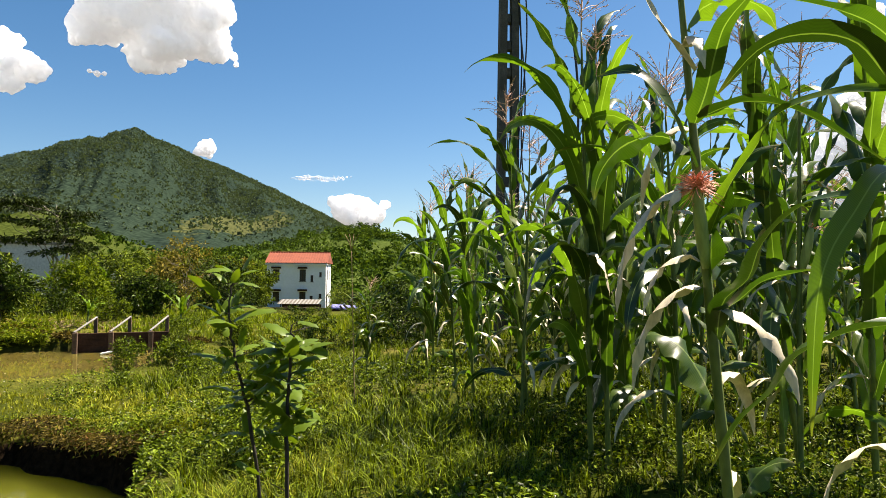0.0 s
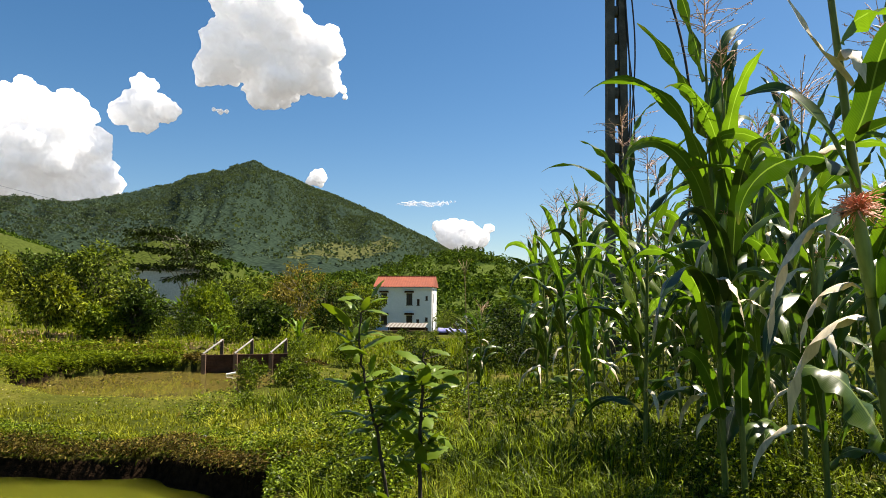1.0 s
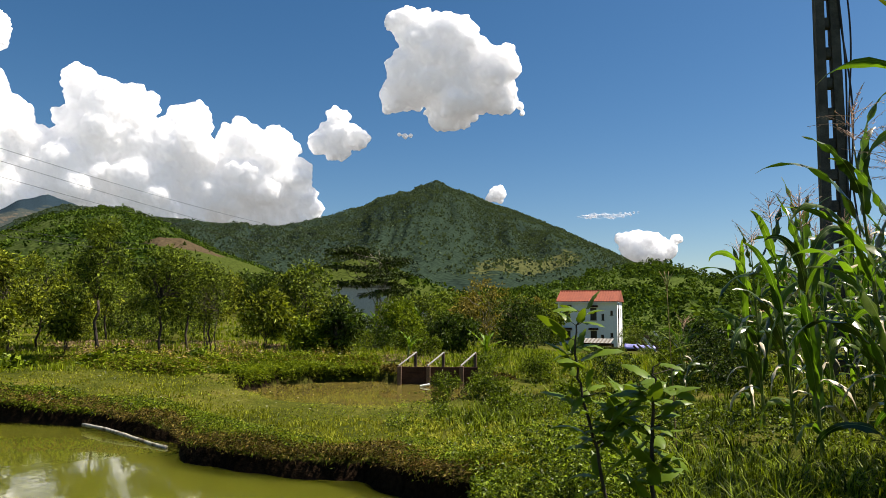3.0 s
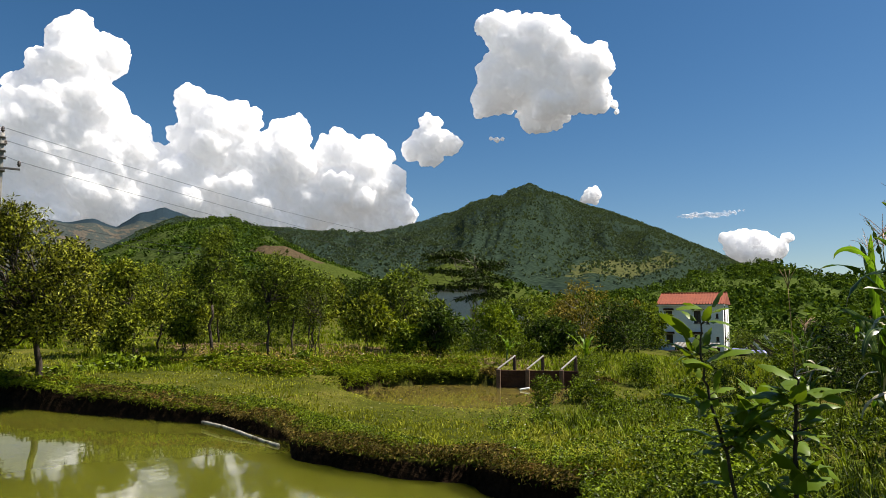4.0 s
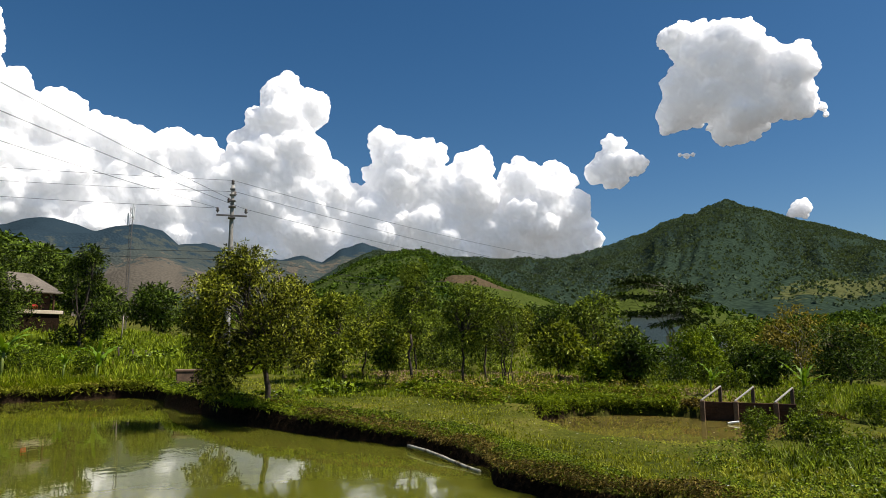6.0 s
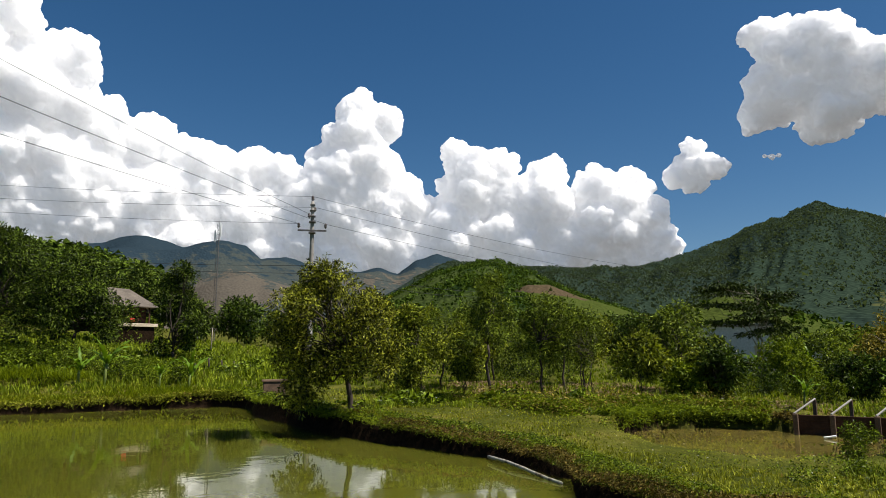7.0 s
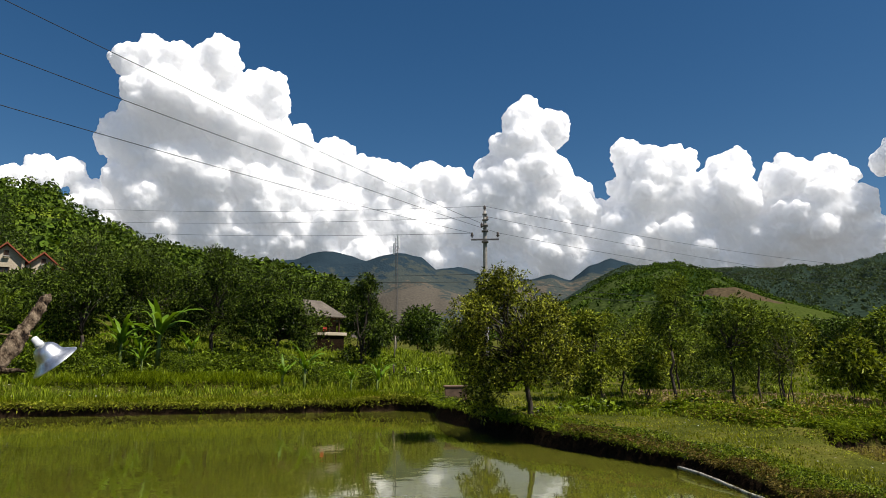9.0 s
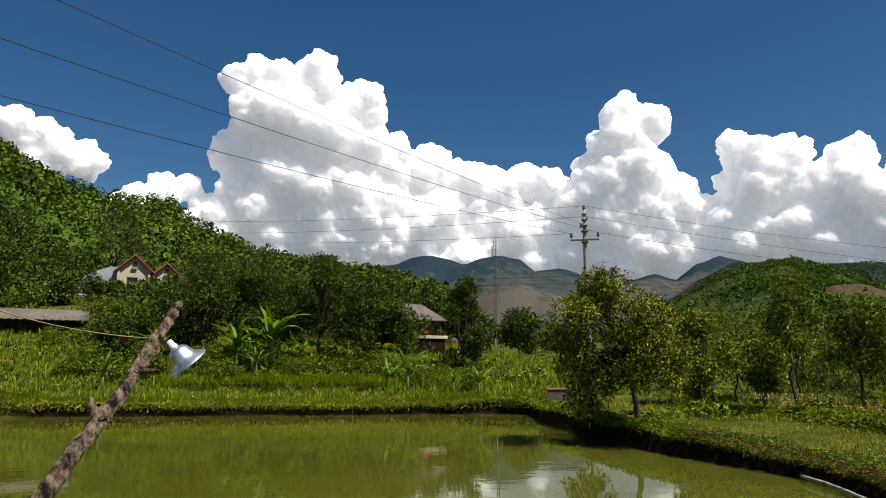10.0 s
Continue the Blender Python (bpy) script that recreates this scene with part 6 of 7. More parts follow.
# undergrowth: a few shrubs, repeated
SHRUBS = []
for k, (h, s, m, leaf) in enumerate(((1.5, 2.0, WEED, 0.17), (1.2, 1.9, LEAF_D, 0.15), (2.0, 2.2, LEAF_B, 0.15), (1.7, 2.4, LEAF_C, 0.14), (0.8, 1.5, WEED, 0.15))):
    lab = ("broad-leaved green shrub", "bright yellow-green shrub", "tall dark green bush", "feathery grey-green bush", "low leafy weed clump")[k]
    SHRUBS.append(tree(-30 - k, 40, h, s, m, 1700, leaf * 0.8, 500 + k, lab + " in the undergrowth", bare=0.04, blobs=9, stems=3, name="shrub", category="shrub", group="undergrowth", trunk=0.02, ball=0.28))
rng = np.random.default_rng(77)
SPOTS = []
for _ in range(44):
    az, r = rng.uniform(2, 34), rng.uniform(22, 46)
    SPOTS.append((az, r, (0, 1, 2, 3)[rng.integers(4)], rng.uniform(0.8, 1.25)))
for _ in range(26):
    az, r = rng.uniform(34, 62), rng.uniform(25, 45)
    SPOTS.append((az, r, (0, 2, 3, 3)[rng.integers(4)], rng.uniform(0.9, 1.5)))
for _ in range(40):
    az, r = rng.uniform(76, 108), rng.uniform(33.2, 37)
    SPOTS.append((az, r, (0, 4, 4, 1)[rng.integers(4)], rng.uniform(0.6, 1.05)))
for _ in range(36):
    az, r = rng.uniform(66, 112), rng.uniform(46, 74)
    SPOTS.append((az, r, (0, 3, 0, 3)[rng.integers(4)], rng.uniform(1.0, 1.7)))
for _ in range(24):
    az, r = rng.uniform(-3, 14), rng.uniform(48, 86)
    SPOTS.append((az, r, (0, 2, 3, 1)[rng.integers(4)], rng.uniform(1.0, 2.0)))
for _ in range(10):
    az, r = rng.uniform(12, 26), rng.uniform(17.5, 24)
    SPOTS.append((az, r, (4, 0, 1, 4)[rng.integers(4)], rng.uniform(0.5, 0.9)))
SIGHT = ((-5, -3.6), (6, -4.2), (15, -4.0), (18, -3.4), (22, -3.0), (24.5, -1.4), (30, -0.8), (34, 0.6), (62, 2.0), (70, 1.0), (76, -0.4), (112, 3.0))   # how high the undergrowth stands, by bearing
for _ in range(34):
    az, r = rng.uniform(-7, 8.6), rng.uniform(97, 124)
    SPOTS.append((az, r, (0, 2, 2, 3)[rng.integers(4)], rng.uniform(1.3, 2.4)))
for _ in range(14):
    az, r = rng.uniform(16, 25), rng.uniform(70, 110)
    SPOTS.append((az, r, (0, 2, 2, 3)[rng.integers(4)], rng.uniform(1.3, 2.4)))
for az, r, k, sc in SPOTS:
    x, y = polar(az, r)
    if 70.0 < az < 77.5 and r < 62 or (az > 34 and r < 28 and az < 62):
        continue
    h = (1.5, 1.2, 2.0, 1.7, 0.8)[k]
    g = gz(x, y)
    limit = 1.15 + r * math.tan(math.radians(np.interp(az, [p[0] for p in SIGHT], [p[1] for p in SIGHT]) + rng.uniform(-1.0, 0.3))) - g
    if az < 15 and 46 <= r < 93:
        sc = min(sc, (1.15 - r * 0.046 - g) / h)
    elif r < 46:
        sc = min(sc, limit / h)
    elif 98.5 < az < 107:
        sc = min(sc, (1.15 + r * 0.09 - g) / h)
    if sc < 0.25:
        continue
    copy_thing(SHRUBS[k], pose(x, y, g - 0.06, 0, 0, rng.uniform(0, 360)) @ Matrix.Diagonal((max(sc, 0.5), max(sc, 0.5), sc, 1)))
for az, r, k, sc in ((101.5, 41.0, 0, 0.75), (103, 41.5, 4, 1.1), (104.6, 41.0, 0, 0.7), (106, 42.0, 4, 1.2), (107.8, 41.0, 0, 0.8), (99.8, 40.5, 1, 0.9), (97.5, 36, 0, 0.6), (95, 36, 4, 0.9), (92, 35.5, 0, 0.6), (89.6, 35.6, 1, 0.7), (87, 35.2, 4, 1.0),
                     (84.5, 35, 0, 0.8), (82.9, 33, 3, 0.7), (80.5, 31, 0, 0.8), (78.6, 30, 1, 0.8), (76.6, 29.5, 0, 0.7), (101, 35, 4, 0.9), (104, 33, 4, 0.8), (107, 35, 0, 0.5)):
    x, y = polar(az, r)
    copy_thing(SHRUBS[k], pose(x, y, gz(x, y) - 0.05, 0, 0, 47 * r) @ Matrix.Diagonal((sc, sc, sc * 0.85, 1)))
for az, r, sc in ((3.4, 15.5, 0.75), (2.4, 17.5, 0.9), (4.8, 21, 0.9), (1.6, 14.6, 0.6)):
    x, y = polar(az, r)
    copy_thing(SHRUBS[2], pose(x, y, gz(x, y) - 0.05, 0, 0, 80 * r) @ Matrix.Diagonal((sc, sc, sc * 0.8, 1)))
# bushes beside the sluice and on the near bank
for x, y, k, sc in ((-5.4, 11.9, 0, 0.36), (-5.0, 12.6, 4, 0.5), (-4.4, 12.0, 0, 0.3), (-3.9, 10.6, 4, 0.42), (-4.9, 10.4, 4, 0.3), (-3.1, 11.6, 0, 0.34), (-2.45, 13.8, 2, 0.38), (-5.9, 15.2, 3, 0.4), (-4.7, 15.8, 0, 0.42), (-3.4, 16.5, 2, 0.42), (-1.6, 15.5, 0, 0.4), (-2.2, 18.0, 0, 0.55)):
    copy_thing(SHRUBS[k], pose(x, y, gz(x, y) - 0.05, 0, 0, 60 * x) @ Matrix.Diagonal((sc, sc, sc, 1)))


# ---- banana plants ----
RIBBON_UV = {}


def ribbon(base, heading, L, W, up0, up1, n=12, wave=0.0, fold=0.25, rng=None, power=1.0, twist=0.0, taper=0.55):
    """A long arching leaf blade: three columns of vertices along a curved midrib."""
    s = np.linspace(0, 1, n)
    el = np.radians(up0 + (up1 - up0) * s ** power)
    hd = np.array([math.cos(heading), math.sin(heading), 0.0])
    step = L / (n - 1)
    d = np.cos(el)[:, None] * hd + np.sin(el)[:, None] * np.array([0, 0, 1.0])
    p = base + np.concatenate([[np.zeros(3)], np.cumsum((d[1:] + d[:-1]) / 2 * step, 0)])
    side0 = np.array([-hd[1], hd[0], 0.0])
    nrm = np.cross(d, side0)
    tw = twist * s ** 1.5
    side = np.cos(tw)[:, None] * side0 + np.sin(tw)[:, None] * nrm
    up = np.cross(side, d)
    prof = np.minimum(1, (s / 0.12 + 0.45)) * np.maximum(0.02, 1 - s ** (1 / taper)) ** 0.75
    w = W / 2 * prof
    wv = wave * np.sin(s * 21 + (rng.uniform(0, 6) if rng is not None else 0)) * prof
    lift = fold * w
    l = p + side * w[:, None] - up * (-lift + wv)[:, None]
    r = p - side * w[:, None] - up * (-lift - wv)[:, None]
    v = np.stack([l, p, r], 1).reshape(-1, 3)
    RIBBON_UV[n] = np.stack([np.tile([0, 0.5, 1.0], n), np.repeat(s, 3)], 1)
    k = np.arange(n - 1) * 3
    q = np.concatenate([np.stack([k, k + 1, k + 4, k + 3], 1), np.stack([k + 1, k + 2, k + 5, k + 4], 1)])
    return v, q, p


def banana(x, y, h, seed, label, n=8):
    rng = np.random.default_rng(seed)
    th = thing("banana_plant", pose(x, y, gz(x, y) - 0.05), label, "banana plant", "banana plants")
    s = Soup()
    s.tube([(0, 0, -0.1), (0.01, 0, h * 0.3), (0.03, 0.02, h * 0.55)], [0.075 * h / 2, 0.06 * h / 2, 0.035 * h / 2], 9)
    s.make("stem", CORN_STALK, th, True)
    for k in range(n):
        a = k * 2.4 + rng.uniform(-0.4, 0.4)
        up = rng.uniform(45, 85)
        v, q, p = ribbon(np.array([0.03, 0.02, h * rng.uniform(0.4, 0.58)]), a, h * rng.uniform(0.5, 0.8), 0.085 * h, up, up - rng.uniform(30, 105), 12, 0.03, 0.3, rng, 1.3, 0.3, 0.3)
        mesh_object("leaf", v, q, BANANA, th, True)
    return th


for k, (x, y, h, n) in enumerate(((-35.2, -1.6, 3.5, 13), (-34.9, -3.2, 2.6, 11), (-35.0, -2.5, 2.0, 9), (-33.6, -2.2, 1.5, 8), (-26.9, 6.9, 1.5, 7), (-28.8, 4.3, 1.9, 8), (-29.6, 3.5, 1.5, 7), (-30.2, -8.0, 1.5, 7), (-34.8, -6.9, 2.2, 8), (-8.9, 16.9, 0.95, 6), (-35.6, -0.2, 2.0, 8),
                                  (-24.5, 49.0, 3.0, 9), (-21.0, 36.0, 1.8, 8), (-27.6, 6.0, 1.2, 6), (-7.6, 19.5, 1.1, 6))):
    banana(x, y, h, 700 + k, "banana plant with broad arching leaves" if h > 1.4 else "young banana plant with bright leaves", n)

# ---- maize ----
def maize(seed, h, n_leaf, ear, facing=None, plane=0.0, reach=1.0):
    """One plant: stalk, alternate arching leaves, tassel, and an ear with its silk."""
    rng = np.random.default_rng(seed)
    th = thing("maize_plant", pose(0, 0, 0), "tall green maize plant with arching leaves and tassel", "maize", "maize field")
    s = Soup()
    zs = np.linspace(-0.08, h * 0.86, 30)
    bend = np.array([0.02 * rng.normal(), 0.02 * rng.normal()])
    line = lambda z: np.stack([bend[0] * (z / h) ** 2 * h, bend[1] * (z / h) ** 2 * h, z], -1)
    rad = np.interp(zs, [0, h * 0.5, h * 0.86], [0.0165, 0.0125, 0.005]) * (1 + 0.14 * (np.arange(30) % 3 == 0))
    s.tube(line(zs), rad, 7)
    s.make("stalk", CORN_STALK, th, True)
    for i in range(n_leaf):
        u = (i + 0.6) / n_leaf
        z = h * (0.08 + 0.74 * u)
        a = plane + np.pi * (i % 2) + 0.3 * rng.normal()
        L = h * (0.24 + 0.15 * math.sin(math.pi * min(1, u * 1.05))) * rng.uniform(0.85, 1.15) * reach
        W = 0.096 * rng.uniform(0.75, 1.15) * (0.6 + 0.5 * math.sin(math.pi * min(0.95, 0.1 + u * 0.85)))
        up0 = rng.uniform(68, 86)
        broken = rng.uniform() < 0.32                               # some blades are snapped and hang straight down
        up1 = (-85 if broken else up0 - rng.uniform(80, 170)) if u < 0.8 else up0 - rng.uniform(20, 80)
        v, q, p = ribbon(line(np.array(z)) + 0.008 * np.array([math.cos(a), math.sin(a), 0]), a, L, W, up0, up1, 17, 0.02, 0.4, rng, 0.8 if broken else rng.uniform(1.5, 3.2), rng.normal() * 1.1, 0.4)
        mesh_object("leaf", v, q, CORN_LEAF, th, True, uv=RIBBON_UV[17])
    for zz, da, L in ((0.2, 2.2, 0.4), (0.3, 0.9, 0.4), (0.42, -2.0, 0.36), (0.55, 2.6, 0.3), (0.63, -0.6, 0.24)):   # dried, papery leaves hanging from the stalk
        a = plane + da + 0.4 * rng.normal()
        v, q, p = ribbon(line(np.array(h * zz)) + 0.016 * np.array([math.cos(a), math.sin(a), 0]), a, L * rng.uniform(0.8, 1.3), 0.042, 62, -86, 13, 0.01, 0.5, rng, 0.5, rng.normal() * 1.2, 0.4)
        mesh_object("dry_leaf", v, q, DRY_LEAF, th, True, "papery pale dried leaf")
    t = Soup()
    top = line(np.array(h * 0.86))
    t.tube([top, top + [0.01, 0, h * 0.07], top + [0.015, 0, h * 0.14]], [0.005, 0.004, 0.0015], 5)
    for k in range(17):
        a = k * 2.4
        z = rng.uniform(0.01, 0.09) * h
        L = rng.uniform(0.2, 0.34)
        e = rng.uniform(20, 65)
        d0 = np.array([math.cos(a) * math.cos(math.radians(e)), math.sin(a) * math.cos(math.radians(e)), math.sin(math.radians(e))])
        w = np.linspace(0, 1, 6)
        pts = top + [0.01, 0, z] + d0 * (L * w)[:, None] - np.array([0, 0, 1.0]) * (0.05 * w ** 2)[:, None]
        t.tube(pts, 0.0026 * (1.1 - 0.5 * w), 3)
        for j in range(9):                                          # spikelets along the branch
            b = pts[0] + (pts[-1] - pts[0]) * rng.uniform(0.15, 1.0)
            t.tube([b, b + unit(d0 + 0.9 * rng.normal(size=3)) * 0.016], [0.0026, 0.0012], 3)
    t.make("tassel", TASSEL, th, False, "dry pinkish-brown tassel")
    if ear:
        z = h * ear
        a = plane + rng.uniform(-0.5, 0.5) if facing is None else facing
        o = line(np.array(z))
        d = unit(np.array([math.cos(a) * 0.22, math.sin(a) * 0.22, 1.0]))
        w = np.linspace(0, 1, 10)
        e = Soup()
        e.tube(o + d * (0.23 * w)[:, None] + np.array([math.cos(a), math.sin(a), 0]) * 0.014, np.interp(w, [0, 0.2, 0.6, 0.9, 1], [0.012, 0.023, 0.026, 0.017, 0.012]) * (0.72 if facing is not None else 1), 10)
        eo = e.make("ear", HUSK, th, True, "green husked maize ear")
        k = Soup()
        tip = o + d * 0.225 + np.array([math.cos(a), math.sin(a), 0]) * 0.014
        for _ in range(230 if facing is not None else 8):
            q = unit(rng.normal(size=3) + [0, 0, 1.0])
            w = np.linspace(0, 1, 5)[:, None]
            L = rng.uniform(0.035, 0.075)
            out = unit(np.array([q[0], q[1], 0.0]))
            k.tube(tip + q * L * w + out * L * 0.12 * w ** 2 - np.array([0, 0, 1.0]) * L * 0.25 * w ** 3 + rng.normal(size=(5, 3)) * 0.003 * w, np.linspace(0.0013, 0.0009, 5), 3)
        k.make("silk", SILK, eo, False, "tuft of reddish-brown silk")
        if facing is not None:                                      # dried sheath leaves hanging beside the ear
            for da, zz, L, W in ((-1.15, 0.22, 0.46, 0.07), (-0.75, 0.25, 0.2, 0.06), (-1.5, -0.05, 0.4, 0.06), (1.3, -0.12, 0.35, 0.05)):
                v, q, p = ribbon(o + np.array([0.016 * math.cos(a + da), 0.016 * math.sin(a + da), zz]), a + da, L, W, 50, -88, 17, 0.01, 0.5, rng, 0.35, 0.9, 0.4)
                mesh_object("dry_leaf", v, q, DRY_LEAF, th, True, "papery pale dried leaf")
    return th


def blade_along(points, W, twist=0.0, n=22):
    """A leaf blade whose midrib glides through the given points of the world."""
    pts = np.array(points, float)
    ext = np.concatenate([[2 * pts[0] - pts[1]], pts, [2 * pts[-1] - pts[-2]]])
    u = np.linspace(0, len(pts) - 1 - 1e-6, n)
    i, f = u.astype(int), (u - u.astype(int))[:, None]
    a, b, c, d = ext[i], ext[i + 1], ext[i + 2], ext[i + 3]
    p = 0.5 * (2 * b + (c - a) * f + (2 * a - 5 * b + 4 * c - d) * f ** 2 + (3 * b - a - 3 * c + d) * f ** 3)
    t = unit(np.gradient(p, axis=0))
    side = [unit(np.cross(t[0], [0, 0, 1.0]))]
    for k in range(1, n):
        side.append(unit(side[-1] - t[k] * np.dot(t[k], side[-1])))
    s = np.linspace(0, 1, n)
    side = np.array(side)
    nor = np.cross(side, t)
    tw = (twist * s)[:, None]
    side, up = np.cos(tw) * side + np.sin(tw) * nor, np.cos(tw) * nor - np.sin(tw) * side
    prof = np.minimum(1, s / 0.12 + 0.4) * np.maximum(0.02, 1 - s ** 2.4) ** 0.75
    w = (W / 2 * prof)[:, None]
    wav = 0.16 * w * np.sin(s * 19)[:, None]
    v = np.stack([p + side * w + up * (0.35 * w + wav), p, p - side * w + up * (0.35 * w - wav)], 1).reshape(-1, 3)
    k = np.arange(n - 1) * 3
    q = np.concatenate([np.stack([k, k + 1, k + 4, k + 3], 1), np.stack([k + 1, k + 2, k + 5, k + 4], 1)])
    return v, q, np.stack([np.tile([0, 0.5, 1.0], n), np.repeat(s, 3)], 1)


def add_leaves(plant, leaves_list):
    inv = np.array(plant.matrix_basis.inverted())
    for W, twist, mat, pts in leaves_list:
        v, q, uv = blade_along(pts, W, twist)
        v = v @ inv[:3, :3].T + inv[:3, 3]
        mesh_object("leaf", v, q, mat, plant, True, uv=uv)


MAIZE = [maize(900 + k, h, n, e, math.radians(-115) if k == 0 else None, math.radians(-21) if k == 0 else 0.0, 0.4 if k == 0 else 1.0) for k, (h, n, e) in enumerate(((2.85, 6, 0.412), (2.9, 14, 0.47), (2.55, 12, 0.45), (2.7, 13, None), (2.3, 12, 0.48), (2.85, 13, 0.5)))]
rng = np.random.default_rng(41)
# the plants that stand foremost: place, variant, turn, size
NEAREST = [(1.92, 3.64, 2, -28, 1.04), (1.99, 3.75, 5, 62, 1.0), (1.37, 3.9, 4, 20, 1.05), (0.9, 4.09, 1, 35, 1.05), (0.99, 4.03, 3, 65, 1.02), (-1.0, 8.9, 4, 40, 0.58), (1.25, 4.6, 4, 60, 1.0), (0.62, 5.3, 2, 150, 1.0), (0.72, 5.7, 3, 20, 1.05), (0.3, 6.4, 4, 250, 0.98),
           (2.3, 3.6, 1, 80, 1.05), (2.1, 4.2, 2, 20, 1.0), (1.1, 5.1, 5, 280, 0.95), (-0.1, 8.0, 4, 33, 0.95), (0.15, 7.2, 2, 220, 0.95), (-0.2, 9.0, 4, 120, 0.95)]
SPOTS = list(NEAREST)
for row in range(17):
    for col in range(11):
        x, y = 0.55 + col * 0.62 + rng.normal() * 0.1, 4.9 + row * 0.62 + rng.normal() * 0.12
        edge = 1.55 - 0.2 * (y - 4)
        if x < max(edge, -0.4) or (y < 6.5 and x > 4.6) or rng.uniform() < (0.48 if y < 9 else 0.3):
            continue
        SPOTS.append((x, y, int(rng.integers(1, 6)), rng.uniform(0, 360), rng.uniform(0.86, 1.06)))
for x, y, k, turn, sc in SPOTS:
    tilt = 2.0
    copy_thing(MAIZE[k], pose(x, y, gz(x, y), rng.normal() * tilt, rng.normal() * tilt, turn) @ Matrix.Diagonal((sc, sc, sc, 1)))
# the foremost plant, leaning a little, and one beside it at the edge of the field
front = copy_thing(MAIZE[0], pose(0.825, 1.84, gz(0.825, 1.84)) @ Matrix.Rotation(radians(-4.9), 4, Vector((0.36, 0.93, 0))))
add_leaves(front, [
    (0.07, 0.6, CORN_LEAF, [(0.69, 1.832, 1.575), (0.703, 1.782, 1.65), (0.707, 1.715, 1.751), (0.717, 1.669, 1.802), (0.76, 1.58, 1.86)]),
    # the next blade's bright sheen is painted with the pale husk colour
    (0.045, 1.2, DRY_LEAF, [(0.679, 1.8, 1.71), (0.615, 1.793, 1.789), (0.563, 1.766, 1.846), (0.49, 1.7, 1.92)]),
    (0.06, 1.6, CORN_LEAF, [(0.7, 1.85, 1.455), (0.626, 1.86, 1.628), (0.539, 1.89, 1.734), (0.45, 1.95, 1.74)]),
    (0.055, 0.5, CORN_LEAF, [(0.697, 1.823, 1.588), (0.787, 1.724, 1.608), (0.886, 1.632, 1.554), (1.03, 1.5, 1.39)]),
    (0.065, -0.9, CORN_LEAF, [(0.735, 1.85, 1.27), (0.768, 1.797, 1.397), (0.805, 1.722, 1.487), (0.832, 1.658, 1.56), (0.91, 1.517, 1.578), (1.0, 1.36, 1.54)]),
    (0.065, -1.0, CORN_LEAF, [(0.752, 1.853, 0.979), (0.758, 1.82, 1.085), (0.793, 1.749, 1.147), (0.802, 1.698, 1.229), (0.84, 1.641, 1.301), (0.885, 1.556, 1.338), (1.0, 1.36, 1.34)]),
    (0.05, 0.4, CORN_LEAF, [(0.744, 1.854, 1.045), (0.787, 1.805, 1.086), (0.846, 1.757, 1.147), (0.939, 1.674, 1.176)])])
edge_plant = maize(990, 2.5, 3, None, None, 1.2, 0.3)
edge_plant.matrix_basis = pose(1.035, 1.44, gz(1.035, 1.44))
add_leaves(edge_plant, [
    (0.055, 1.0, CORN_LEAF, [(1.03, 1.437, 1.362), (0.905, 1.368, 1.372), (0.808, 1.317, 1.28), (0.75, 1.298, 1.203), (0.721, 1.292, 1.122), (0.71, 1.291, 1.014), (0.704, 1.293, 0.85)]),
    (0.07, 0.5, CORN_LEAF, [(1.03, 1.43, 1.578), (0.912, 1.368, 1.655), (0.818, 1.36, 1.7), (0.68, 1.376, 1.74)]),
    (0.07, -0.6, CORN_LEAF, [(1.03, 1.437, 1.491), (0.94, 1.412, 1.582), (0.856, 1.383, 1.645), (0.764, 1.404, 1.668), (0.688, 1.449, 1.65), (0.626, 1.524, 1.57)]),
    (0.065, -0.8, CORN_LEAF, [(1.034, 1.44, 1.06), (0.908, 1.434, 1.047), (0.825, 1.435, 1.023), (0.753, 1.447, 0.979), (0.714, 1.457, 0.911), (0.656, 1.492, 0.837), (0.6, 1.52, 0.72)])])
for ob in MAIZE:                                                    # the patterns themselves stand at the back of the field
    ob.matrix_basis = pose(2.4 + 0.6 * MAIZE.index(ob), 15.6, gz(3, 15.6))


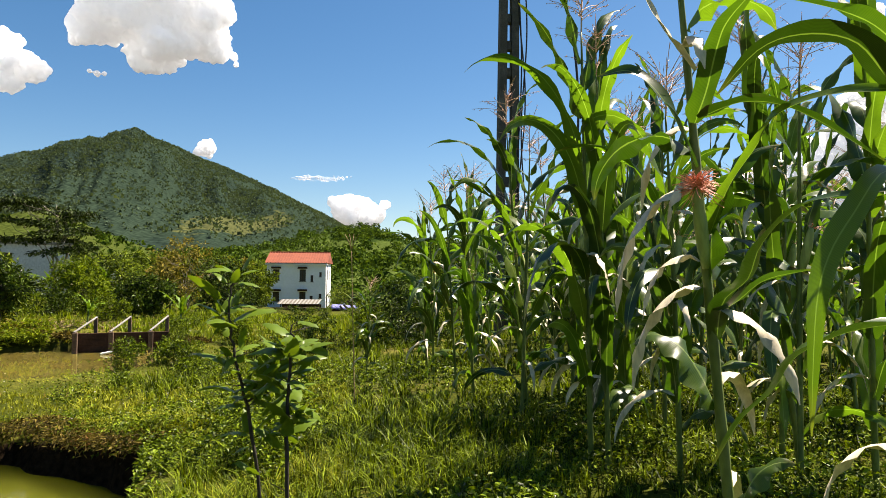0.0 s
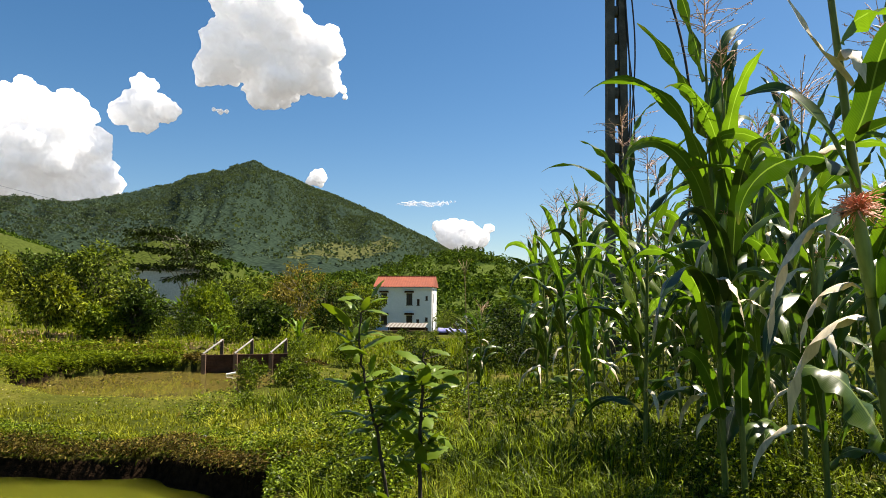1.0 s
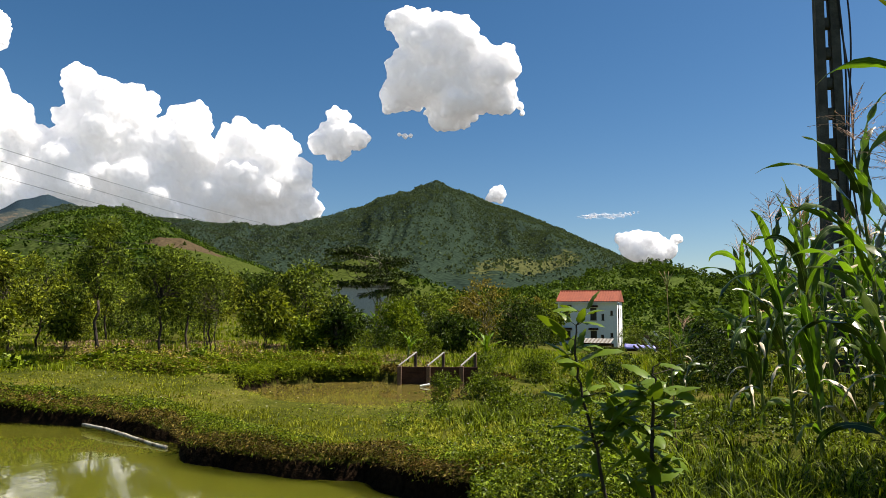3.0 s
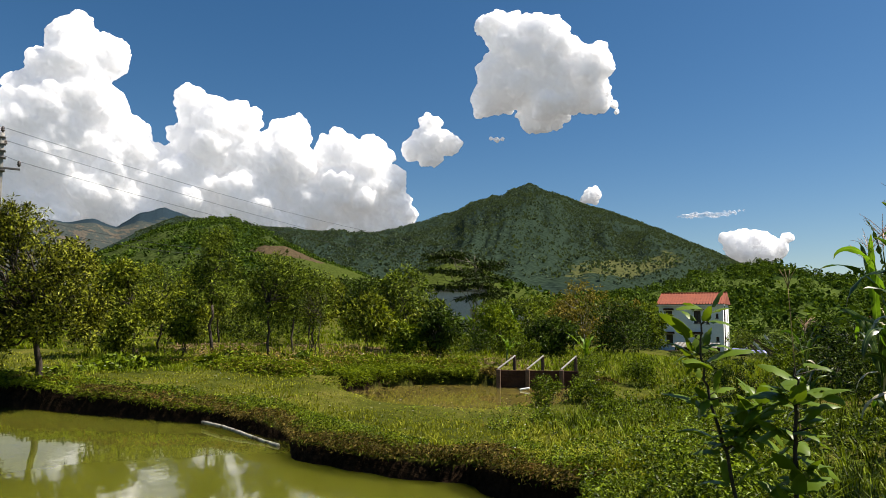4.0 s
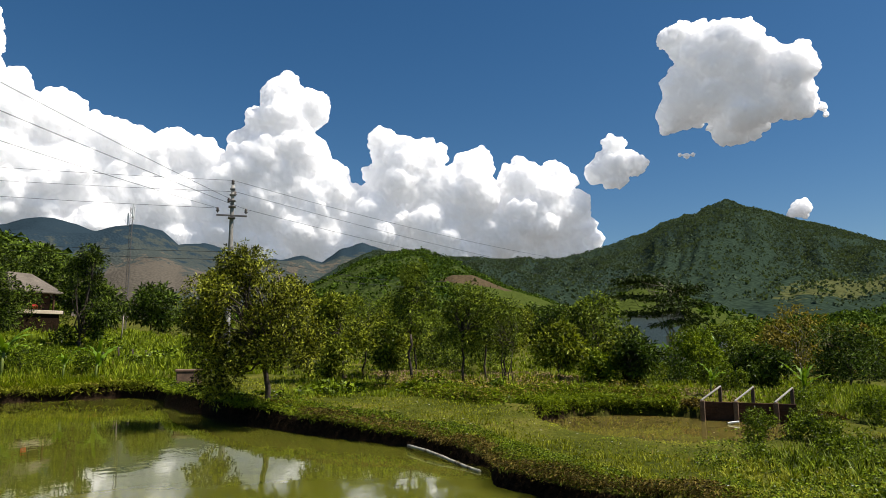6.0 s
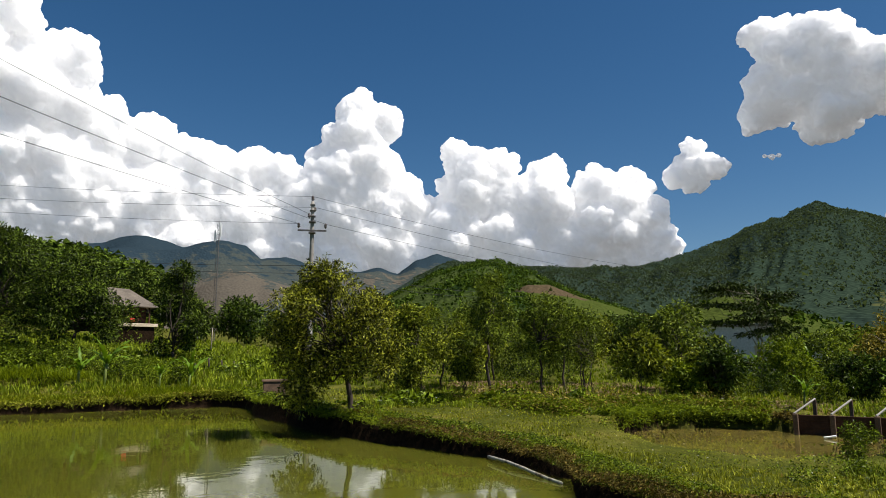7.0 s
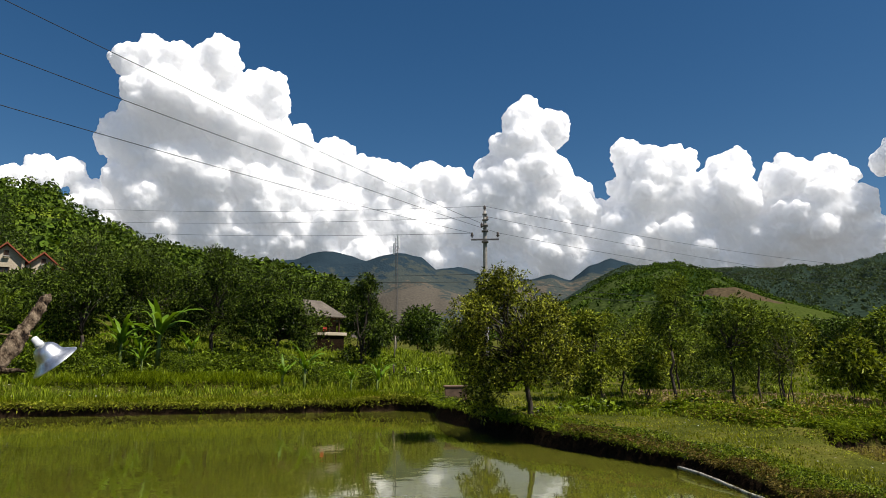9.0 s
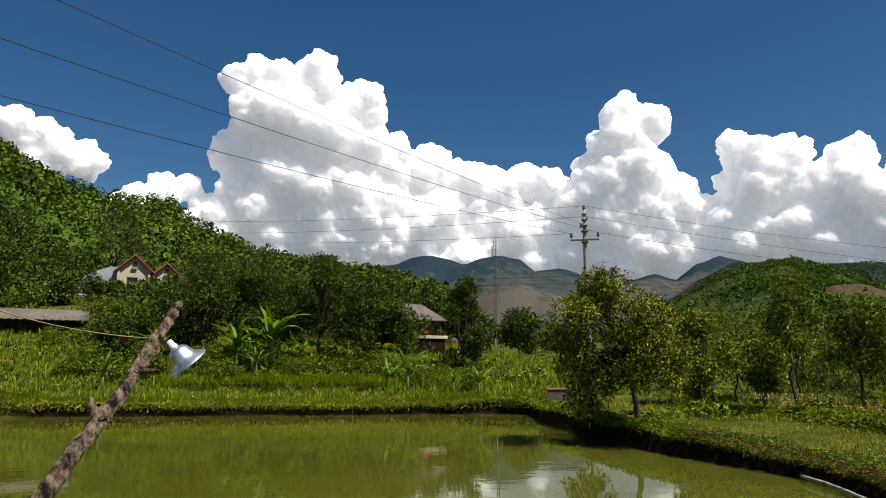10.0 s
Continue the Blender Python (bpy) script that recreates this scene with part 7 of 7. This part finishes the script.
# ---- citrus shrub close by ----
def citrus(x, y, stems, sprays, seed, label, size=1.0):
    """A thin forked sapling. Stems run through places above its foot; sprays are leaves by height, reach to the side and rise, in centimetres."""
    rng = np.random.default_rng(seed)
    g = gz(x, y)
    th = thing("citrus_sapling", pose(x, y, g), label, "sapling")
    wood, lines = Soup(), []
    for pts in stems:
        pts = np.array(pts) - [0, 0, g]
        t = np.linspace(0, len(pts) - 1, 26)
        p = np.stack([np.interp(t, np.arange(len(pts)), pts[:, c]) for c in range(3)], 1) + 0.003 * rng.normal(size=(26, 3))
        wood.tube(p, np.linspace(0.0085 if pts[0][2] < 0.1 else 0.006, 0.003, 26), 7)
        lines.append(p)
    every = np.concatenate(lines)
    leaf = []
    for h, side, rise in sprays:
        near = every[np.abs(every[:, 2] - (h - g)) < 0.03]
        near = near if len(near) else every
        b = near[np.argmin(np.abs(near[:, 0] - side * 0.002))]
        leaf.append((b, (16 if side > 0 else 196) + rng.normal() * 28, math.hypot(side, rise) / 100 * rng.uniform(1.0, 1.2), math.degrees(math.atan2(rise, abs(side)))))
    for _ in range(len(sprays) * 3):
        b = every[rng.integers(2, len(every))]
        leaf.append((b, rng.uniform(0, 360), rng.uniform(0.07, 0.13), rng.uniform(-35, 60)))
    for b, a, L, up in leaf:
        a = math.radians(a)
        k = rng.uniform(0.01, 0.03)
        q = b + k * np.array([math.cos(a), math.sin(a), 0.5])
        wood.tube(np.stack([b, (b + q) / 2, q]), [0.0016, 0.0014, 0.0012], 4)
        v, f, _ = ribbon(q, a, L * size, L * size * rng.uniform(0.46, 0.58), up + 22, up - rng.uniform(18, 40), 9, 0.003, 0.35, rng, 1.2, rng.normal() * 0.5, 0.42)
        mesh_object("leaf", v, f, CITRUS, th, True)
    for _ in range(9):
        b = every[rng.integers(4, len(every))]
        q = b + rng.uniform(0.04, 0.11) * unit(rng.normal(size=3) * [1, 1, 0.4] + [0, 0, 0.5])
        wood.tube(np.stack([b, (b + q) / 2, q]), [0.0022, 0.0016, 0.0008], 4)
    wood.make("stem", BARK, th, True)


citrus(-0.78, 2.84, [[(0.05, 0.01, -0.15), (0.0, 0, 0.4), (-0.03, -0.01, 0.61), (-0.08, -0.02, 0.76), (-0.1, -0.02, 0.87), (-0.11, -0.02, 0.98), (-0.11, -0.02, 1.09), (-0.09, -0.02, 1.16)], [(-0.03, -0.01, 0.62), (0.03, 0, 0.68), (0.07, 0.01, 0.75), (0.1, 0.01, 0.81)]],
       [(1.14, 6, 7), (1.04, -14, 8), (0.96, -10, 6), (0.92, -18, 4), (0.96, 16, 5), (0.85, 2, 9), (0.79, -17, 3), (0.83, 15, 5), (0.76, 13, 8), (0.71, 14, -7), (0.68, 11, 4), (0.81, 9, 6), (0.67, -15, 4), (0.5, -12, 0), (0.46, 10, 9),
        (0.72, 5, -9), (1.0, 4, 7), (0.79, -5, 6), (0.75, 8, -8), (0.61, 9, -7), (0.98, -5, -6), (0.81, -7, -8)], 55, "tall thin citrus sapling with broad glossy leaves")
citrus(-0.53, 2.32, [[(0.02, 0.01, -0.15), (0.0, 0, 0.56), (0, 0, 0.73), (0.01, 0, 0.86), (0.02, 0, 0.91), (0.01, 0, 0.98)]],
       [(0.86, -1, 5), (0.82, 10, 2), (0.81, -7, -4), (0.77, -8, -5), (0.73, 7, -2), (0.67, 4, -3), (0.78, 6, 3), (0.84, -4, 4), (0.62, 6, 0), (0.74, -6, -7), (0.79, 4, -4), (0.65, -6, -5), (0.7, 9, 3)], 56, "short citrus shoot with a bare dark tip")


def seed_stalk():
    """A lone flowering grass stalk that stands above the meadow."""
    rng = np.random.default_rng(57)
    th = thing("tall_grass_stalk", pose(-0.9, 6.75, gz(-0.9, 6.75)), "lone tall grass stalk with arching leaves and a thin seed head", "grass stalk")
    g = gz(-0.9, 6.75)
    wood = Soup()
    t = np.linspace(0, 1, 14)[:, None]
    p = np.array([0.03, 0, -0.05]) + t * np.array([-0.05, 0, 1.45 - g])
    wood.tube(p, np.linspace(0.007, 0.003, 14), 6)
    for k in range(4):
        wood.tube(np.stack([p[-1], p[-1] + [0.02 * (k - 1.5), 0, 0.1], p[-1] + [0.045 * (k - 1.5), 0.01, 0.17]]), [0.003, 0.004, 0.002], 5)
    wood.make("stalk", STRAW, th, True)
    for h, a, L, up in ((0.85, 185, 0.42, 52), (0.95, 15, 0.3, 30), (0.72, 5, 0.34, 48), (1.1, 170, 0.22, 40), (0.55, 200, 0.36, 45)):
        v, f, _ = ribbon(p[int(np.clip(h / 1.45 * 13, 0, 13))], math.radians(a) + 0.2 * rng.normal(), L, 0.022, up, up - 40, 10, 0.002, 0.3, rng, 1.4, 0.4)
        mesh_object("leaf", v, f, GRASS, th, True)


seed_stalk()

# ---- grass, weeds and flowers ----
def on_land(x, y, margin=0.05):
    return (shore_distance(x, y, POND1) > margin) & (shore_distance(x, y, POND2) > margin) & (shore_distance(x, y, CHANNEL) > margin)


def scatter(rng, n, az, r, power=1.0, margin=0.05):
    """Places spread evenly over the view rather than over the land."""
    a = rng.uniform(az[0], az[1], n)
    d = r[0] * (r[1] / r[0]) ** (rng.uniform(0, 1, n) ** power)
    x, y = polar(a, d)
    keep = on_land(x, y, margin)
    return x[keep], y[keep], d[keep]


def grass(name, n, az, r, h, mat, label, seed, width=0.0013, tuft=9, power=1.0, bend=0.9, patch=0.5):
    """Grass in tufts: blades that lean out from a common root, taller and shorter by patches."""
    rng = np.random.default_rng(seed)
    x, y, d = scatter(rng, n // tuft, az, r, power, 0.32)
    tall = h[0] + (h[1] - h[0]) * np.clip(0.5 + 0.6 * fbm(x, y, patch, 3, seed) + 0.5 * fbm(x, y, patch * 5, 2, seed + 1), 0, 1)
    tall = tall * rng.uniform(0.6, 1.25, len(x)) * (0.3 + 0.7 * smooth01((shore_distance(x, y, POND2) - 0.1) / 1.6))
    x, y, d, tall = (np.repeat(q, tuft) for q in (x, y, d, tall))
    m = len(x)
    a = rng.uniform(0, 2 * np.pi, m)
    out = np.stack([np.cos(a), np.sin(a)], 1)
    off = out * (tall * 0.16 * rng.uniform(0, 1, m))[:, None]
    lean = out * rng.uniform(0.2, 1.3, m)[:, None] + 0.35 * rng.normal(size=(m, 2))
    x, y = x + off[:, 0], y + off[:, 1]
    base = np.stack([x, y, ground_height(x, y) - 0.02], 1)
    v, t, q = blades(base, lean, tall * rng.uniform(0.5, 1.1, m), np.maximum(0.0045, d * width) * rng.uniform(0.7, 1.4, m), rng.uniform(0.3, 1.0, m) * bend, rng, r[0] > 5)
    tagged(mesh_object(name, v, [t, q], mat), label, "grass", kind="stuff")


grass("grass", 88000, (-48, 24), (1.6, 12), (0.07, 0.29), GRASS, "lush green grass under the maize and along the bank", 1, 0.0017, bend=1.35)
grass("grass", 26000, (8, 28), (3.6, 11), (0.05, 0.2), MEADOW, "browning grass among the weeds of the near bank", 10, 0.0016, bend=1.2)
grass("grass", 22000, (-12, 26), (10, 40), (0.12, 0.35), GRASS, "rough meadow grass beyond the maize", 7, 0.0014, bend=1.1)
grass("grass", 230000, (8, 75), (5.5, 27), (0.05, 0.12), MEADOW, "short mown-looking grass on the pond dykes", 2, 0.0016, tuft=5)
grass("grass", 30000, (72, 116), (26.6, 31), (0.1, 0.24), MEADOW, "yellowing grass on the strip between pond and channel", 9, 0.0013)
grass("grass", 100000, (62, 116), (28, 58), (0.2, 0.5), SHORE_GRASS, "tall bright grass on the far shore and fields", 3, 0.0018)
grass("grass", 60000, (-10, 62), (18, 60), (0.15, 0.4), SHORE_GRASS, "rough grass among the orchard trees", 4, 0.0014)


grass("grass", 14000, (24, 312), (0.7, 8), (0.08, 0.22), GRASS, "trodden grass on the near bank", 8, 0.006)


def bank_fringe(poly, n, seed, h, mat, label, reach=(0.0, 0.5), seg=None):
    """Grass and weeds that hang over the edge of the bank."""
    rng = np.random.default_rng(seed)
    pts = np.array(poly + poly[:1])
    if seg:
        pts = pts[seg[0]:seg[1]]
    L = np.hypot(*np.diff(pts, axis=0).T)
    dist = np.hypot(*((pts[1:] + pts[:-1]) / 2).T)
    w = L / np.maximum(dist, 4) ** 1.2
    k = rng.choice(len(L), n, p=w / w.sum())
    t = rng.uniform(0, 1, n)
    p = pts[k] + (pts[k + 1] - pts[k]) * t[:, None]
    tan = (pts[k + 1] - pts[k]) / L[k][:, None]
    nor = np.stack([tan[:, 1], -tan[:, 0]], 1)
    out = shore_distance(p[:, 0] + nor[:, 0] * 0.2, p[:, 1] + nor[:, 1] * 0.2, poly) > 0
    nor = np.where(out[:, None], nor, -nor)
    q = p + nor * rng.uniform(reach[0], reach[1], n)[:, None]
    d = np.hypot(q[:, 0], q[:, 1])
    base = np.stack([q[:, 0], q[:, 1], ground_height(q[:, 0], q[:, 1]) - 0.02], 1)
    lean = -nor * rng.uniform(0.2, 1.2, n)[:, None] + 0.7 * rng.normal(size=(n, 2))
    v, tr, qd = blades(base, lean, rng.uniform(h[0], h[1], n) * np.clip(0.75 + 0.9 * fbm(q[:, 0], q[:, 1], 0.6, 3, seed), 0.25, 1.5), np.maximum(0.006, d * 0.0015), rng.uniform(0.6, 1.2, n), rng, dist.min() > 15)
    tagged(mesh_object("bank_grass", v, [tr, qd], mat), label, "grass", kind="stuff")
    return q, d


bank_fringe(POND1, 9000, 5, (0.08, 0.2), BANK_GRASS, "coarse browning grass overhanging the pond bank", (0.2, 0.62), (0, 15))
bank_fringe(POND1, 9000, 25, (0.08, 0.22), MEADOW, "green grass along the dyke edge", (0.35, 0.95), (0, 15))
bank_fringe(POND1, 17000, 15, (0.2, 0.42), SHORE_GRASS, "tall grass along the far pond bank", (0.1, 1.2), (12, 20))
bank_fringe(CHANNEL, 7000, 18, (0.25, 0.6), SHORE_GRASS, "rank grass hanging over the channel", (0.0, 1.6), (1, 6))
bank_fringe(POND1, 9000, 16, (0.18, 0.36), MEADOW, "straw-tinted grass along the far pond bank", (0.1, 1.4), (12, 20))
bank_fringe(POND2, 7000, 6, (0.03, 0.08), MEADOW, "coarse grass round the small pond", (0.0, 0.5))


def bank_brush(poly, n, seed, leaf, h, mat, label, seg, spread=(0.06, 0.75), mat_depth=None):
    """A bulging belt of matted weeds along the edge, hanging over the face of the bank."""
    rng = np.random.default_rng(seed)
    pts = np.array(poly + poly[:1])[seg[0]:seg[1]]
    L = np.hypot(*np.diff(pts, axis=0).T)
    dist = np.hypot(*((pts[1:] + pts[:-1]) / 2).T)
    w = L / np.maximum(dist, 5) ** 1.3
    k = rng.choice(len(L), n, p=w / w.sum())
    p = pts[k] + (pts[k + 1] - pts[k]) * rng.uniform(0, 1, n)[:, None]
    tan = (pts[k + 1] - pts[k]) / L[k][:, None]
    nor = np.stack([tan[:, 1], -tan[:, 0]], 1)
    nor = np.where((shore_distance(p[:, 0] + nor[:, 0] * 0.2, p[:, 1] + nor[:, 1] * 0.2, poly) > 0)[:, None], nor, -nor)
    u = rng.uniform(0, 1, n)
    q = p + nor * (spread[0] + (spread[1] - spread[0]) * u)[:, None]
    lump = np.clip(0.75 + 0.7 * fbm(q[:, 0], q[:, 1], 1.6, 3, seed), 0.15, 1.4)
    roof = np.maximum(ground_height(p[:, 0] + nor[:, 0] * 0.45, p[:, 1] + nor[:, 1] * 0.45), ground_height(q[:, 0], q[:, 1])) + h * lump * np.sin(np.pi * np.clip(u * 0.86 + 0.14, 0, 1)) ** 0.6
    low = np.maximum(ground_height(q[:, 0], q[:, 1]) - 0.04, WATER_Z + 0.17 if poly is POND1 else POND2_Z + 0.03)
    if mat_depth:                                                   # a mat that juts out over the face and leaves it in shadow
        low = np.maximum(low, roof - mat_depth * (0.6 + 0.8 * lump))
    z = low + (roof - low) * rng.uniform(0, 1, n) ** 0.45
    along = unit(rng.normal(size=(n, 3)) * [1, 1, 0.6] - np.concatenate([nor, np.zeros((n, 1))], 1) * 0.5 - [0, 0, 0.25])
    up = unit(rng.normal(size=(n, 3)) * 0.8 + [0, 0, 1.0])
    size = leaf * rng.uniform(0.5, 1.5, n) * np.maximum(1, np.hypot(q[:, 0], q[:, 1]) / 9)
    v, f = sprigs(np.stack([q[:, 0], q[:, 1], z], 1), along, up, size, size * rng.uniform(0.15, 0.4, n))
    tagged(mesh_object("bank_brush", v, f, mat), label, "weeds", kind="stuff")


bank_brush(POND1, 22000, 31, 0.042, 0.18, BANK_GRASS, "matted brown weeds bulging over the pond bank", (0, 8), (-0.06, 0.6), 0.13)
bank_brush(POND1, 13000, 30, 0.04, 0.14, SHORE_GRASS, "matted green grass bulging over the dyke's edge", (6, 14), (-0.06, 0.6), 0.15)
bank_brush(POND1, 24000, 32, 0.04, 0.24, WEED, "leafy green weeds bulging over the pond bank", (0, 14), (0.08, 0.9), 0.16)
bank_brush(POND1, 1500, 38, 0.05, 0.1, WEED, "a few green weeds rooted in the bank face", (0, 8), (0.0, 0.3))
bank_brush(POND2, 9000, 34, 0.05, 0.16, BANK_GRASS, "browning weeds round the small pond", (7, 12), (0.08, 0.6))
bank_brush(POND2, 15000, 37, 0.045, 0.16, SHORE_GRASS, "short weeds at the small pond's end", (5, 9), (-0.08, 0.8))
bank_brush(TERRACE, 4500, 35, 0.05, 0.13, LEAF_E, "brownish weeds on the terrace edge", (0, 8), (-0.6, 0.06))
bank_brush(TERRACE, 11000, 36, 0.05, 0.2, SHORE_GRASS, "green weeds on the terrace edge", (0, 8), (-0.7, 0.1))
bank_brush(POND1, 9000, 33, 0.026, 0.1, SHORE_GRASS, "leafy weeds on the far pond bank", (13, 19), (-0.05, 1.2))
bank_brush(POND1, 14000, 39, 0.04, 0.08, MEADOW, "straw-tinted weeds hanging down the far pond bank", (12, 19), (-0.14, 0.3))


def weeds(name, n, az, r, leaf, h, mat, label, seed, clump=1.0, cut=-0.1, where=None):
    """Broad-leaved weeds in clumps of many small leaves."""
    rng = np.random.default_rng(seed)
    x, y, d = scatter(rng, n, az, r)
    dens = fbm(x, y, clump, 3, seed + 3)
    keep = dens > cut
    if where is not None:
        keep &= where(x, y)
    x, y, d, dens = x[keep], y[keep], d[keep], dens[keep]
    m = len(x)
    z = ground_height(x, y) + rng.uniform(0, 1, m) ** 0.7 * h * np.clip((dens - cut) * 1.8, 0.15, 1.0)
    p = np.stack([x, y, z], 1)
    along = unit(rng.normal(size=(m, 3)) * [1, 1, 0.5])
    nor = unit(rng.normal(size=(m, 3)) * 0.55 + [0, 0, 1.0])
    L = leaf * rng.uniform(0.6, 1.4, m) * np.maximum(1, d / 9)
    v, f = leaves(p, along, nor, L, L * rng.uniform(0.35, 0.7, m))
    tagged(mesh_object(name, v, f, mat), label, "weeds", kind="stuff")


weeds("weeds", 42000, (6, 30), (3.6, 11), 0.036, 0.5, WEED, "dense broad-leaved weeds on the near bank", 11, 1.3, 0.0, lambda x, y: (y > 3.2) & (x < -0.9))
weeds("weeds", 60000, (-45, 26), (1.9, 8), 0.036, 0.26, WEED, "low broad-leaved weeds in the grass", 12, 1.3, -0.2)
weeds("bank_weeds", 22000, (14, 66), (5.6, 19), 0.04, 0.28, WEED, "leafy weeds and brambles along the dyke edges", 13, 1.1, 0.05,
      lambda x, y: (np.abs(shore_distance(x, y, POND1) - 0.5) < 0.3) | ((np.abs(shore_distance(x, y, POND2) - 0.5) < 0.5) & (np.hypot(x, y) > 14.6)))
weeds("bank_weeds", 12000, (30, 70), (14, 21), 0.034, 0.34, LEAF_E, "brownish flowering weeds on the terrace edge", 14, 0.9, -0.3, lambda x, y: np.abs(shore_distance(x, y, TERRACE) + 0.9) < 0.9)
weeds("shore_weeds", 17000, (70, 114), (32.4, 40), 0.05, 0.8, WEED, "lush leafy weeds on the far shore", 19, 0.35, -0.1)
weeds("dyke_weeds", 9000, (18, 68), (6.4, 14), 0.032, 0.13, WEED, "small leafy weeds scattered over the dyke grass", 17, 0.9, 0.0)
weeds("weeds", 9000, (-4, 16), (9, 20), 0.05, 0.4, WEED, "leafy weeds in the meadow beyond the maize", 18, 0.6, 0.05)
weeds("ground_cover", 9000, (44, 64), (17.5, 20.5), 0.09, 0.5, WEED, "dark leafy ground cover under the orchard trees", 16, 0.6, 0.1)


def litter(n, seed, label):
    """Straw and dry leaves lying on the terrace under the trees."""
    rng = np.random.default_rng(seed)
    x, y = rng.uniform(-24, -8, n), rng.uniform(11.5, 22, n)
    keep = (shore_distance(x, y, TERRACE) < -0.5) & (fbm(x, y, 0.5, 3, seed) > -0.15)
    x, y = x[keep], y[keep]
    m = len(x)
    L = rng.uniform(0.06, 0.2, m)
    v, f = sprigs(np.stack([x, y, ground_height(x, y) + rng.uniform(0.01, 0.06, m)], 1), rng.normal(size=(m, 3)) * [1, 1, 0.15], rng.normal(size=(m, 3)) * 0.3 + [0, 0, 1.0], L, L * rng.uniform(0.15, 0.45, m))
    tagged(mesh_object("dry_litter", v, f, STRAW), label, "litter", kind="stuff")


litter(26000, 61, "dry brown straw and leaves strewn under the orchard trees")


def flowers(n, az, r, h, seed, label):
    rng = np.random.default_rng(seed)
    x, y, d = scatter(rng, n, az, r)
    m = len(x)
    p = np.stack([x, y, ground_height(x, y) + rng.uniform(0.6, 1.1, m) * h], 1)
    s = 0.0012 * d * rng.uniform(0.7, 1.3, m)
    a = rng.uniform(0, 6.3, m)
    soup_v, soup_f = [], []
    for k in range(5):
        t = a + k * 1.2566
        v, f = leaves(p, np.stack([np.cos(t), np.sin(t), 0 * t + 0.2], 1), np.tile([0.0, 0, 1], (m, 1)) + 0.3 * rng.normal(size=(m, 3)), s, s * 0.7, 0.1, 0.1)
        soup_f.append(f + k * m * 5)
        soup_v.append(v)
    tagged(mesh_object("flowers", np.concatenate(soup_v), np.concatenate(soup_f), FLOWER), label, "flowers", kind="stuff")


flowers(220, (20, 66), (6, 20), 0.25, 21, "tiny white wildflowers on the dykes")
flowers(160, (92, 114), (27, 40), 0.3, 22, "pale wildflowers on the far shore")
